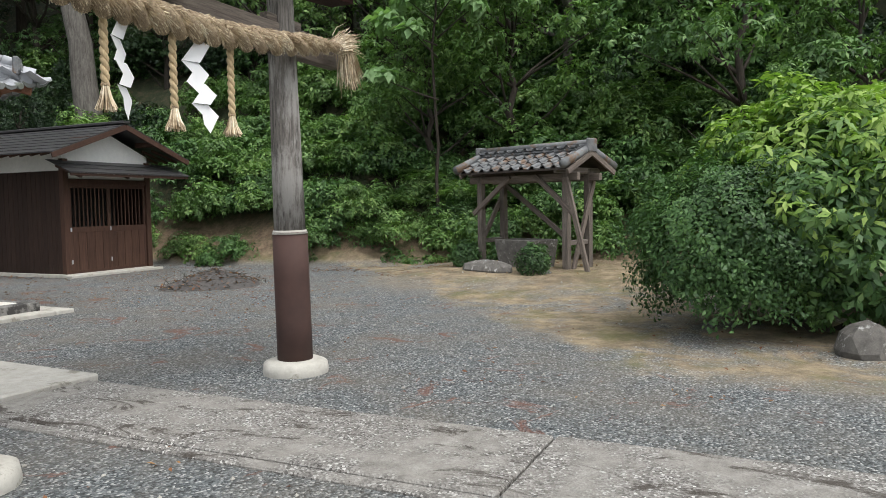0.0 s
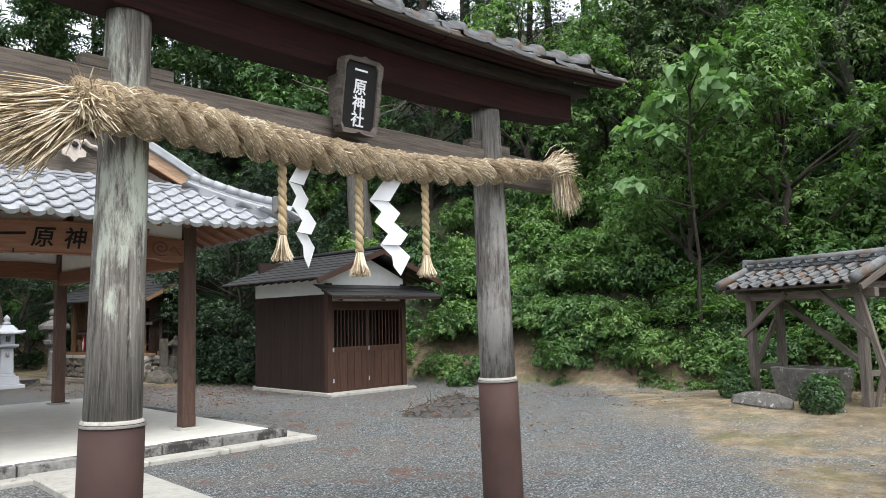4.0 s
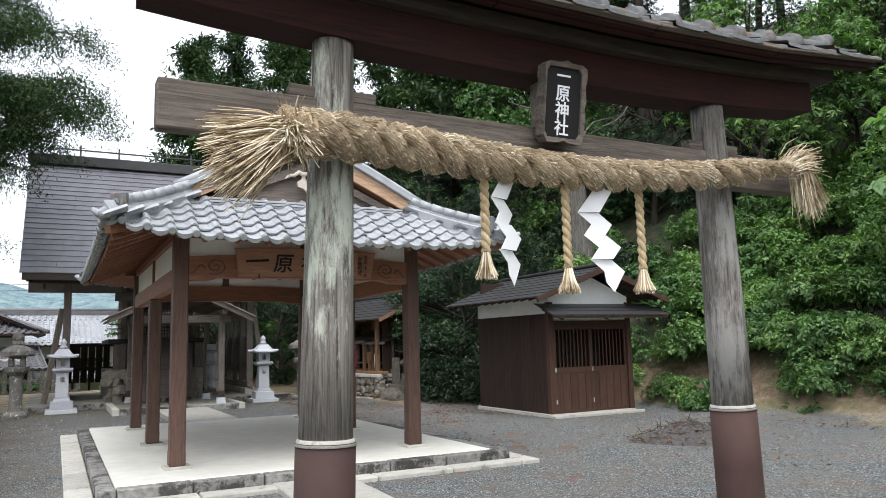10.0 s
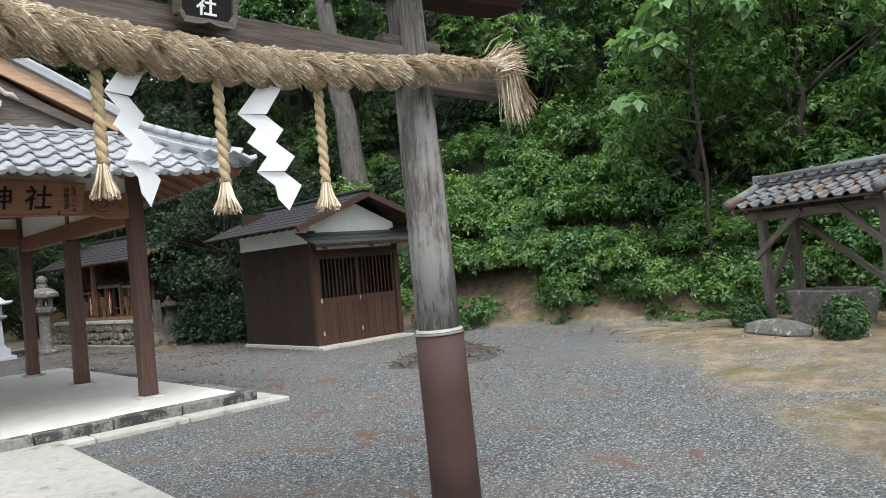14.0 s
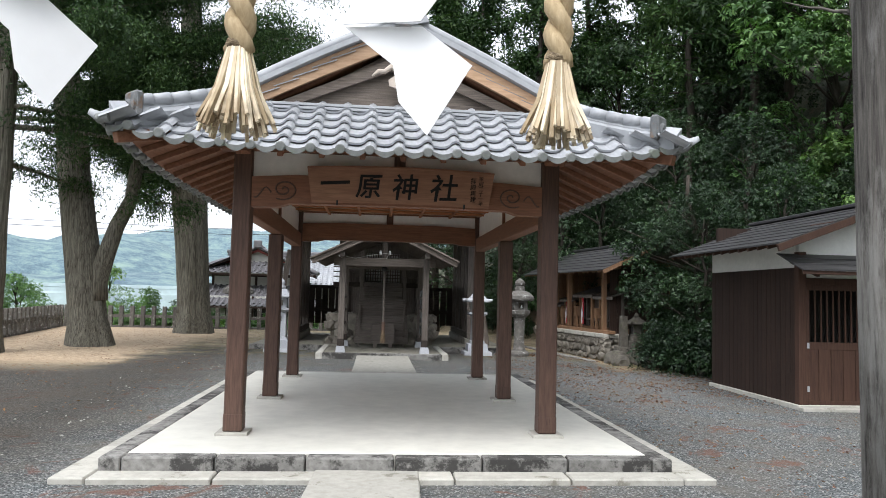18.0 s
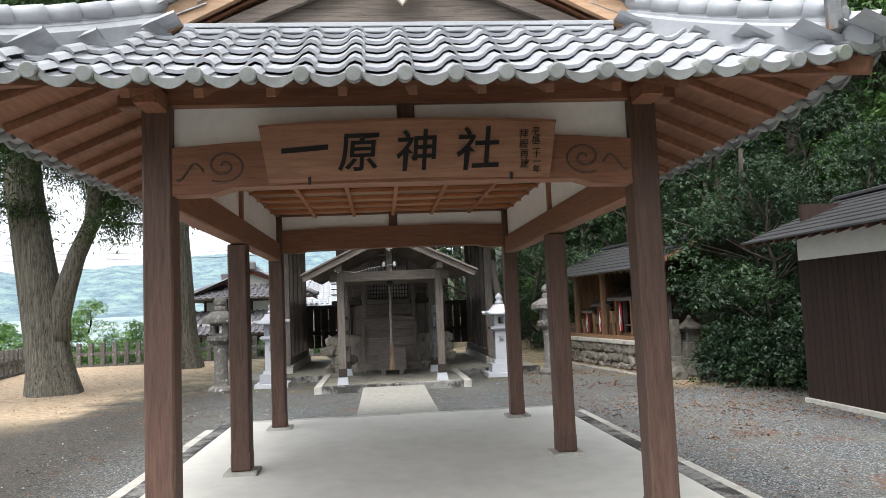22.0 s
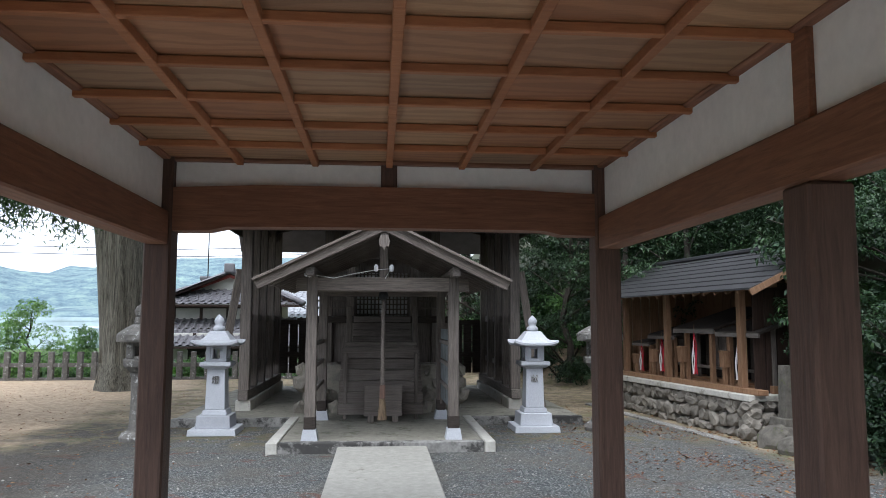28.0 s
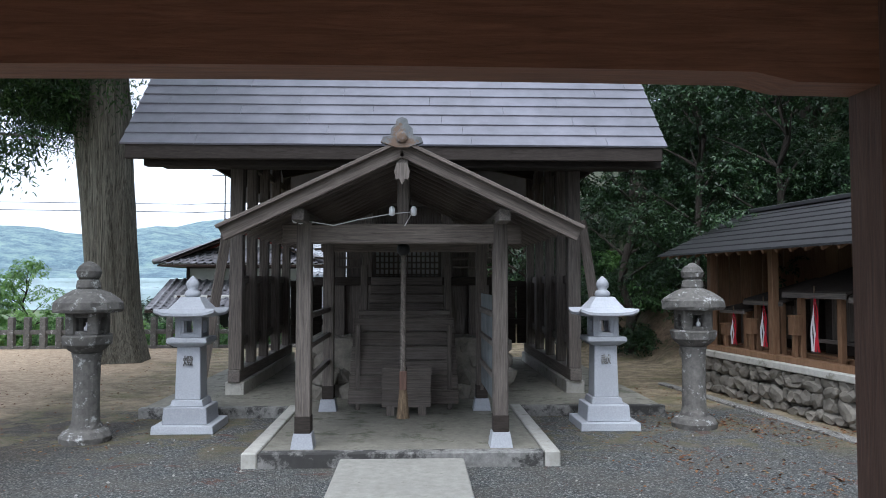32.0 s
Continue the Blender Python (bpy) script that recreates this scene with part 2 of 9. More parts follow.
    # olive moss and brown earth patches before the main shrine
    patches = maths(nt, "MULTIPLY", band(maths(nt, "ADD", y, maths(nt, "MULTIPLY", wob, 0.5)), 10.4, 0.9), ramp(nt, noise_tex(nt, v, 1.5, 8, 0.75, 0.5), [(0.47, (0, 0, 0)), (0.56, (0.8, 0.8, 0.8))]))
    gravel = mix(nt, patches, gravel, ramp(nt, noise_tex(nt, v, 5.0, 9, 0.8), [(0.4, (0.1, 0.1, 0.035)), (0.6, (0.2, 0.155, 0.1))]))
    straw = ramp(nt, noise_tex(nt, v, 6.0, 9, 0.8, 1.0), [(0.33, (0.24, 0.165, 0.105)), (0.6, (0.56, 0.43, 0.29))])
    earth = mix(nt, e2, earth, straw)
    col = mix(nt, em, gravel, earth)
    # raw brown soil on the bank
    soil = ramp(nt, noise_tex(nt, v, 7.0, 10, 0.8), [(0.3, (0.06, 0.044, 0.03)), (0.48, (0.16, 0.112, 0.072)), (0.62, (0.27, 0.195, 0.13)), (0.78, (0.42, 0.34, 0.25))])
    soil = mix(nt, ramp(nt, noise_tex(nt, v, 2.3, 7, 0.75), [(0.48, (0, 0, 0)), (0.6, (0.8, 0.8, 0.8))]), soil, (0.06, 0.075, 0.025))
    col = mix(nt, band(maths(nt, "ADD", z, maths(nt, "MULTIPLY", wob, 0.12)), 0.1, 0.25), col, soil)
    # wooded slope: leaf mould, its colour darkened so gaps between shrubs read as shade
    shaded_mould = ramp(nt, noise_tex(nt, v, 4.0, 8, 0.75), [(0.3, (0.012, 0.018, 0.007)), (0.5, (0.03, 0.04, 0.014)), (0.66, (0.09, 0.068, 0.04)), (0.85, (0.17, 0.13, 0.08))])
    col = mix(nt, band(maths(nt, "ADD", z, maths(nt, "MULTIPLY", wob, 0.12)), 0.75, 0.5), col, shaded_mould)
    far = ramp(nt, noise_tex(nt, v, 0.05, 6, 0.7), [(0.35, (0.05, 0.09, 0.035)), (0.65, (0.13, 0.17, 0.07))])
    col = mix(nt, band(maths(nt, "MULTIPLY", z, -1.0), 0.35, 0.4), col, far)
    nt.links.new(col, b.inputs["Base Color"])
    b.inputs["Roughness"].default_value = 0.95
    h = mix(nt, em, maths(nt, "SUBTRACT", 1.0, dist), noise_tex(nt, v, 30, 5, 0.8))
    bump(nt, b, h, 1.0, 0.025)
    return m


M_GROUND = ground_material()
M_BROWN = wood("brown_stained_timber", (0.056, 0.031, 0.024), (0.145, 0.084, 0.061), rough=0.55)
M_BROWN_X = wood("brown_stained_timber_lengthwise", (0.135, 0.058, 0.033), (0.29, 0.136, 0.077), grain=(1.2, 18, 18), rough=0.55)
M_BROWN_Y = wood("brown_stained_timber_crosswise", (0.135, 0.058, 0.033), (0.29, 0.136, 0.077), grain=(18, 1.2, 18), rough=0.55)
M_SIGN = wood("sign_board_timber", (0.185, 0.092, 0.055), (0.33, 0.177, 0.11), grain=(1.0, 12, 12), rough=0.6)
M_CEIL_BAR = wood("ceiling_batten", (0.26, 0.1, 0.042), (0.42, 0.18, 0.08), grain=(1.5, 10, 10), rough=0.6)
M_PALE = wood("pale_cedar", (0.36, 0.22, 0.13), (0.55, 0.37, 0.24), grain=(1.2, 9, 9), rough=0.6)
M_RAFTER = wood("rafter_timber", (0.16, 0.07, 0.04), (0.30, 0.145, 0.085), grain=(9, 1.2, 9), rough=0.6)
M_TORII = wood("weathered_grey_post", (0.055, 0.049, 0.045), (0.25, 0.228, 0.205), grain=(20, 20, 1.1), rough=0.9, stain=(0.33, 0.315, 0.295), bumps=0.9)
M_TORII_L = wood("weathered_post_with_lichen", (0.06, 0.052, 0.045), (0.33, 0.3, 0.265), grain=(16, 16, 0.6), rough=0.9, stain=(0.55, 0.575, 0.48), bumps=0.8, cut=0.53)
M_NUKI = wood("weathered_grey_beam", (0.05, 0.04, 0.034), (0.25, 0.21, 0.175), grain=(0.9, 18, 18), rough=0.9, bumps=0.7)
M_RED = wood("dark_red_beam", (0.006, 0.0035, 0.003), (0.05, 0.011, 0.009), grain=(0.8, 14, 14), rough=0.85, bumps=0.6)
M_GREY_Z = wood("old_grey_timber_upright", (0.055, 0.046, 0.04), (0.22, 0.188, 0.163), grain=(20, 20, 1.0), rough=0.85, bumps=0.6)
M_GREY_X = wood("old_grey_timber_beam", (0.065, 0.053, 0.045), (0.24, 0.2, 0.17), grain=(1.0, 20, 20), rough=0.85, bumps=0.6)
M_GREY_Y = wood("old_grey_timber_cross", (0.065, 0.056, 0.05), (0.235, 0.205, 0.18), grain=(20, 1.0, 20), rough=0.85, bumps=0.6)
M_GREY_PALE = wood("pale_weathered_board", (0.06, 0.05, 0.043), (0.22, 0.188, 0.165), grain=(1.0, 22, 22), rough=0.9, bumps=0.7)
M_DARKOLD = wood("dark_old_timber", (0.02, 0.015, 0.012), (0.06, 0.048, 0.04), grain=(2, 14, 14), rough=0.85)
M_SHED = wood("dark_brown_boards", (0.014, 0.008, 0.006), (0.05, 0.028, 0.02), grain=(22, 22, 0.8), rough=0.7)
M_SHED_F = wood("brown_door_boards", (0.04, 0.02, 0.014), (0.095, 0.05, 0.034), grain=(22, 22, 0.8), rough=0.7)
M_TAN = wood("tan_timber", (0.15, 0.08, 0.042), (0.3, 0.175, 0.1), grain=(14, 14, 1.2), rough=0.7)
M_TAN_OLD = wood("grimy_old_straw", (0.06, 0.04, 0.025), (0.22, 0.16, 0.1), grain=(30, 30, 2), rough=0.9, bumps=0.8)
M_PLASTER = plain("white_plaster", (0.85, 0.84, 0.81), 0.85, depth=0.05)
M_PAPER = plain("white_paper", (0.86, 0.86, 0.87), 0.7, depth=0.02, bumps=0.03)
M_SLEEVE = plain("brown_painted_metal", (0.055, 0.027, 0.021), 0.8, 0.0, scale=4, depth=0.2)
M_TILE = plain("silver_grey_roof_tile", (0.36, 0.37, 0.39), 0.42, 0.0, scale=6, depth=0.14, bumps=0.1)
M_TILE_FRONT = rough_stone("weathered_tile_front", (0.14, 0.145, 0.14), (0.27, 0.28, 0.27), 8, 0.55, (0.17, 0.19, 0.15), 6.0, 0.2, 0.55)
M_TILE_DARK = plain("dark_grey_house_tile", (0.15, 0.145, 0.155), 0.5, 0.0, scale=2, depth=0.2, bumps=0.1)
M_TILE_OLD = rough_stone("old_roof_tile", (0.07, 0.075, 0.08), (0.22, 0.225, 0.225), 7, 0.7, (0.14, 0.085, 0.05), 5.0, 0.3, 0.52)
M_SHEET = plain("dark_sheet_metal_roof", (0.2, 0.195, 0.22), 0.36, 0.35, scale=3, depth=0.16, bumps=0.05)
M_SHEET_DARK = plain("black_brown_sheet_metal", (0.06, 0.058, 0.06), 0.45, 0.3, scale=3, depth=0.2, bumps=0.05)


def ceiling_material():
    """Sawn boards: cathedral grain, each board of its own tone from orange to grey."""
    m, nt, b, _ = material("grained_ceiling_board")
    v = coords(nt, (1.1, 4.2, 4.2))
    off = nt.nodes.new("ShaderNodeVectorMath")
    off.operation = "ADD"
    r = island_random(nt)
    sc = maths(nt, "MULTIPLY", r, 37.0)
    nt.links.new(v, off.inputs[0])
    nt.links.new(sc, off.inputs[1])
    w = nt.nodes.new("ShaderNodeTexWave")
    w.wave_type, w.rings_direction = "RINGS", "X"
    w.inputs["Scale"].default_value, w.inputs["Distortion"].default_value, w.inputs["Detail"].default_value = 1.1, 11.0, 5
    nt.links.new(off.outputs[0], w.inputs["Vector"])
    fine = noise_tex(nt, coords(nt, (3, 60, 60)), 3.0, 8, 0.7)
    tone = ramp(nt, r, [(0.0, (0.34, 0.14, 0.06)), (0.35, (0.4, 0.19, 0.09)), (0.6, (0.28, 0.17, 0.1)), (1.0, (0.47, 0.27, 0.14))])
    c = mix(nt, ramp(nt, w.outputs["Fac"], [(0.35, (0.0, 0.0, 0.0)), (0.8, (0.38, 0.38, 0.38))]), tone, mix(nt, 1.0, tone, (0.42, 0.34, 0.28), "MULTIPLY"))
    c = mix(nt, ramp(nt, fine, [(0.35, (0, 0, 0)), (0.7, (0.35, 0.35, 0.35))]), c, (0.1, 0.055, 0.03))
    nt.links.new(c, b.inputs["Base Color"])
    b.inputs["Roughness"].default_value = 0.6
    bump(nt, b, fine, 0.15, 0.004)
    return m


M_CEIL = ceiling_material()
M_SLAB = plain("smooth_pale_concrete", (0.66, 0.645, 0.585), 0.65, scale=5, depth=0.07, bumps=0.05)
M_CONC = rough_stone("worn_concrete", (0.34, 0.325, 0.285), (0.54, 0.52, 0.47), 12, 0.9, (0.2, 0.19, 0.15), 3.0, 0.35)


def aggregate_material():
    """Worn concrete with its stones laid bare, dark moss lying in patches."""
    m, nt, b, _ = material("worn_aggregate_concrete")
    v = coords(nt, world_space=True)
    sep = nt.nodes.new("ShaderNodeSeparateColor")
    nt.links.new(voronoi(nt, v, 85.0, out="Color"), sep.inputs[0])
    stones = ramp(nt, sep.outputs[0], [(0.0, (0.07, 0.065, 0.06)), (0.5, (0.18, 0.17, 0.155)), (0.9, (0.32, 0.31, 0.29)), (0.99, (0.6, 0.59, 0.56))])
    skin = ramp(nt, noise_tex(nt, v, 9.0, 9, 0.75), [(0.3, (0.15, 0.14, 0.125)), (0.7, (0.33, 0.315, 0.285))])
    c = mix(nt, ramp(nt, noise_tex(nt, v, 1.6, 7, 0.7), [(0.42, (0, 0, 0)), (0.56, (0.9, 0.9, 0.9))]), skin, stones)
    moss = noise_tex(nt, coords(nt, (2.6, 1.0, 1.0), True), 1.5, 9, 0.78, 0.9)
    c = mix(nt, ramp(nt, moss, [(0.545, (0, 0, 0)), (0.6, (0.9, 0.9, 0.9))]), c, (0.045, 0.036, 0.028))
    nt.links.new(c, b.inputs["Base Color"])
    b.inputs["Roughness"].default_value = 0.95
    bump(nt, b, mix(nt, 0.5, voronoi(nt, v, 85.0), noise_tex(nt, v, 9.0, 9, 0.8)), 0.9, 0.015)
    return m


M_CONC_OLD = aggregate_material()
M_CONC_DAMP = rough_stone("damp_olive_concrete", (0.14, 0.13, 0.105), (0.26, 0.245, 0.2), 10, 0.9, (0.085, 0.085, 0.055), 2.2, 0.5, 0.54)
M_HOUSE = plain("aged_house_plaster", (0.5, 0.49, 0.45), 0.9, depth=0.12, scale=2.0)
M_WALK = rough_stone("weathered_walk_concrete", (0.24, 0.23, 0.2), (0.4, 0.385, 0.345), 10, 0.9, (0.15, 0.14, 0.11), 2.6, 0.35, 0.6)
M_CURB = rough_stone("stained_kerb_stone", (0.12, 0.115, 0.107), (0.33, 0.32, 0.3), 14, 0.9, (0.03, 0.028, 0.026), 2.4, 0.5, 0.475)
M_GRANITE = rough_stone("white_granite", (0.3, 0.31, 0.335), (0.46, 0.47, 0.495), 60, 0.75, None, 5, 0.15)
M_OLDSTONE = rough_stone("old_lichened_stone", (0.07, 0.066, 0.06), (0.19, 0.176, 0.158), 13, 0.95, (0.46, 0.46, 0.44), 9.0, 0.8, 0.565)
M_RUBBLE = rough_stone("rubble_stone", (0.11, 0.1, 0.083), (0.28, 0.25, 0.207), 8, 0.95, None, 5, 0.6)
M_ROCK = rough_stone("mossy_dark_rock", (0.045, 0.041, 0.034), (0.16, 0.143, 0.118), 9, 0.95, (0.085, 0.09, 0.045), 5.0, 0.7, 0.56)
M_STRAW = wood("rice_straw", (0.085, 0.056, 0.032), (0.56, 0.44, 0.29), grain=(30, 90, 90), rough=0.85, bumps=0.8)
M_STRAW_PALE = wood("pale_straw", (0.40, 0.29, 0.16), (0.62, 0.49, 0.31), grain=(40, 40, 6), rough=0.85, bumps=0.5)
M_ASH = rough_stone("dark_ash", (0.04, 0.037, 0.035), (0.13, 0.12, 0.112), 16, 0.95, (0.13, 0.06, 0.035), 5.0, 0.8, 0.6)
M_ACRYLIC = plain("hazy_plastic", (0.3, 0.33, 0.34), 0.25, scale=3, depth=0.2, bumps=0.02)
M_BLACK = plain("black_ink", (0.008, 0.007, 0.007), 0.9)
# near-black colour painted in for the shade inside openings
M_DARK = plain("painted_interior_shade", (0.02, 0.018, 0.016), 0.9)
M_GOLDWOOD = plain("carved_pale_wood", (0.58, 0.5, 0.43), 0.7, depth=0.15)
M_IRON = plain("dark_iron", (0.03, 0.03, 0.032), 0.5, 0.6)
M_REDCLOTH = plain("red_cloth", (0.45, 0.015, 0.03), 0.85, depth=0.08)
M_WHITECLOTH = plain("white_cloth", (0.72, 0.7, 0.69), 0.85, depth=0.05)
M_BARK = wood("cedar_bark", (0.035, 0.03, 0.024), (0.27, 0.255, 0.205), grain=(13, 13, 0.35), rough=0.95, bumps=1.0)
M_BARK_DARK = wood("dark_bark", (0.022, 0.018, 0.014), (0.07, 0.058, 0.047), grain=(7, 7, 0.7), rough=0.95, bumps=0.9)
M_BARK_GREY = wood("grey_bark", (0.07, 0.062, 0.055), (0.2, 0.185, 0.165), grain=(6, 6, 0.9), rough=0.95, bumps=0.8)
M_LEAF_DARK = leafy("glossy_dark_leaves", (0.009, 0.02, 0.01), (0.022, 0.048, 0.02), (0.06, 0.105, 0.042), 0.4, 0.12, 0.8)
M_LEAF_MID = leafy("green_leaves", (0.034, 0.075, 0.026), (0.08, 0.165, 0.054), (0.165, 0.275, 0.1), 0.45, 0.22, 0.9)
M_LEAF_LIGHT = leafy("bright_green_leaves", (0.056, 0.118, 0.033), (0.122, 0.226, 0.066), (0.235, 0.35, 0.125), 0.48, 0.27, 1.1)
M_LEAF_PALE = leafy("pale_broad_leaves", (0.13, 0.22, 0.09), (0.2, 0.33, 0.14), (0.3, 0.44, 0.21), 0.5, 0.3)
M_LEAF_OAK = leafy("grey_green_leaves", (0.075, 0.12, 0.05), (0.145, 0.22, 0.1), (0.24, 0.32, 0.155), 0.42, 0.2, 0.7)
M_LEAF_SHOOT = leafy("yellow_green_shoots", (0.11, 0.19, 0.035), (0.2, 0.32, 0.065), (0.33, 0.45, 0.12), 0.5, 0.3)
M_LEAF_CEDAR = leafy("cedar_foliage", (0.01, 0.024, 0.009), (0.03, 0.065, 0.02), (0.08, 0.135, 0.042), 0.6, 0.15)
M_FIBRE = leafy("straw_fibres", (0.17, 0.12, 0.075), (0.53, 0.43, 0.29), (0.9, 0.81, 0.65), 0.8, 0.08, 6.5)
M_LITTER = leafy("fallen_leaves", (0.09, 0.035, 0.018), (0.2, 0.09, 0.045), (0.36, 0.22, 0.09), 0.8, 0.05)


# ---- mesh helpers ----
def part(name, bm, mat, parent=None, label="", smooth=False, at=None):
    """Links a bmesh (or a mesh) as one object under a thing or part."""
    if isinstance(bm, bmesh.types.BMesh):
        me = bpy.data.meshes.new(name)
        bm.to_mesh(me)
        bm.free()
    else:
        me = bm
    if not me.materials:
        me.materials.append(mat)
    if smooth:
        me.polygons.foreach_set("use_smooth", [True] * len(me.polygons))
    ob = new(name, me)
    if parent is not None:
        ob.parent = parent
    if at is not None:
        ob.matrix_basis = at
    if label:
        tagged(ob, label)
    return ob


def thing(name, label, category, m=None, group="", kind=""):
    ob = new(name)
    ob.empty_display_size = 0.1
    if m is not None:
        ob.matrix_basis = m
    return tagged(ob, label, category, group, kind)


def add_box(bm, x0, x1, y0, y1, z0, z1, bevel=0.0, m=None):
    vs = [bm.verts.new(c) for c in ((x0, y0, z0), (x1, y0, z0), (x1, y1, z0), (x0, y1, z0), (x0, y0, z1), (x1, y0, z1), (x1, y1, z1), (x0, y1, z1))]
    fs = [bm.faces.new([vs[i] for i in f]) for f in ((3, 2, 1, 0), (4, 5, 6, 7), (0, 1, 5, 4), (1, 2, 6, 5), (2, 3, 7, 6), (3, 0, 4, 7))]
    if bevel:
        es = list({e for f in fs for e in f.edges})
        r = bmesh.ops.bevel(bm, geom=es, offset=bevel, segments=1, affect="EDGES", profile=0.5)
        vs = list({v for f in r["faces"] for v in f.verts} | {v for v in vs if v.is_valid})
    if m is not None:
        bmesh.ops.transform(bm, matrix=m, verts=vs)
    return vs


def box(x0, x1, y0, y1, z0, z1, bevel=0.006):
    bm = bmesh.new()
    add_box(bm, x0, x1, y0, y1, z0, z1, bevel)
    return bm


def beam(a, b, w, h, bevel=0.006):
    """A straight timber from a to b, w wide and h high; its length lies along its own x."""
    a, b = Vector(a), Vector(b)
    d = b - a
    m = Matrix.Translation(a) @ d.to_track_quat("X", "Z").to_matrix().to_4x4()
    return box(0, d.length, -w / 2, w / 2, -h / 2, h / 2, bevel), m


def lathe(profile, seg=24, wob=0.0, seed=0):
    bm = bmesh.new()
    rg = random.Random(seed)
    rings = []
    for r, z in profile:
        rings.append([bm.verts.new(((r + rg.uniform(-wob, wob)) * math.cos(k * math.tau / seg), (r + rg.uniform(-wob, wob)) * math.sin(k * math.tau / seg), z)) for k in range(seg)])
    for a, b in zip(rings, rings[1:]):
        for k in range(seg):
            bm.faces.new((a[k], a[(k + 1) % seg], b[(k + 1) % seg], b[k]))
    bm.faces.new(rings[0][::-1])
    bm.faces.new(rings[-1])
    return bm


def tube(bm, pts, radii, seg=10, close=True, squash=1.0):
    pts = [Vector(p) for p in pts]
    rings = []
    ref = Vector((0.13, 0.31, 0.94)).normalized()
    for i, p in enumerate(pts):
        d = (pts[min(i + 1, len(pts) - 1)] - pts[max(i - 1, 0)]).normalized()
        u = ref - d * ref.dot(d)
        if u.length < 0.05:
            u = Vector((1, 0, 0)) - d * d.x
        u.normalize()
        ref = u
        w = d.cross(u)
        r = radii[i] if not isinstance(radii, (int, float)) else radii
        rings.append([bm.verts.new(p + (u * math.cos(k * math.tau / seg) + w * squash * math.sin(k * math.tau / seg)) * r) for k in range(seg)])
    for a, b in zip(rings, rings[1:]):
        for k in range(seg):
            bm.faces.new((a[k], a[(k + 1) % seg], b[(k + 1) % seg], b[k]))
    if close:
        bm.faces.new(rings[0][::-1])
        bm.faces.new(rings[-1])
    return rings


def extrude_outline(pts, depth, axis="y"):
    """A plate from an outline in the x-z plane, depth thick along y."""
    bm = bmesh.new()
    a = [bm.verts.new((x, 0, z)) for x, z in pts]
    b = [bm.verts.new((x, depth, z)) for x, z in pts]
    bm.faces.new(a)
    bm.faces.new(b[::-1])
    n = len(pts)
    for k in range(n):
        bm.faces.new((a[(k + 1) % n], a[k], b[k], b[(k + 1) % n]))
    return bm


def raw_mesh(name, verts, faces):
    me = bpy.data.meshes.new(name)
    me.from_pydata(verts, [], faces)
    return me


def lettering(name, body, size, mat, parent, m, vertical=False, depth=0.004, spacing=1.0, bold=0.0, slant=0.0):
    """Letters as raised meshes, one object a character."""
    for k, ch in enumerate(body):
        cu = bpy.data.curves.new(name, "FONT")
        cu.body, cu.size, cu.extrude, cu.offset = ch, size, depth, bold
        cu.shear = slant
        cu.align_x, cu.align_y = "CENTER", "CENTER"
        tmp = new(name, cu)
        me = bpy.data.meshes.new_from_object(tmp.evaluated_get(bpy.context.evaluated_depsgraph_get()))
        bpy.data.objects.remove(tmp)
        bpy.data.curves.remove(cu)
        me.materials.clear()
        step = Matrix.Translation((0, -k * size * spacing, 0)) if vertical else Matrix.Translation((k * size * spacing, 0, 0))
        part(name, me, mat, parent, at=m @ step)


# ---- foliage helpers ----
def leaf_mesh(name, pos, nrm, along, size, width, mat, rg):
    """Many single leaves, each a small folded blade."""
    n = len(pos)
    nrm = nrm / (np.linalg.norm(nrm, axis=1, keepdims=True) + 1e-9)
    along = along - nrm * (along * nrm).sum(1, keepdims=True)
    along = along / (np.linalg.norm(along, axis=1, keepdims=True) + 1e-9)
    side = np.cross(nrm, along)
    s = size * rg.uniform(0.65, 1.3, (n, 1))
    w = s * width
    base, tip = pos, pos + along * s - nrm * s * 0.12
    mid = pos + along * s * 0.48
    l, r = mid + side * w * 0.5 + nrm * w * 0.18, mid - side * w * 0.5 + nrm * w * 0.18
    v = np.stack([base, r, tip, l], 1).reshape(-1, 3)
    f = (np.arange(n)[:, None] * 4 + np.array([[0, 1, 2, 3]])).astype(np.int32)
    me = bpy.data.meshes.new(name)
    me.vertices.add(4 * n)
    me.vertices.foreach_set("co", v.astype(np.float32).ravel())
    me.loops.add(4 * n)
    me.loops.foreach_set("vertex_index", f.ravel())
    me.polygons.add(n)
    me.polygons.foreach_set("loop_start", np.arange(0, 4 * n, 4, dtype=np.int32))
    me.update(calc_edges=True)
    me.materials.append(mat)
    return me


def clump_points(rg, centres, radii, per, shell=0.55):
    """Points and outward ways of leaves on uneven clumps."""
    pos, out = [], []
    for c, r, k in zip(centres, radii, per):
        d = rg.normal(size=(int(k), 3))
        d /= np.linalg.norm(d, axis=1, keepdims=True)
        d[:, 2] = np.where(d[:, 2] < -0.5, -d[:, 2], d[:, 2])
        q = rg.uniform(shell, 1.08, (int(k), 1)) * np.array(r)
        pos.append(np.array(c) + d * q)
        out.append(d)
    return np.concatenate(pos), np.concatenate(out)


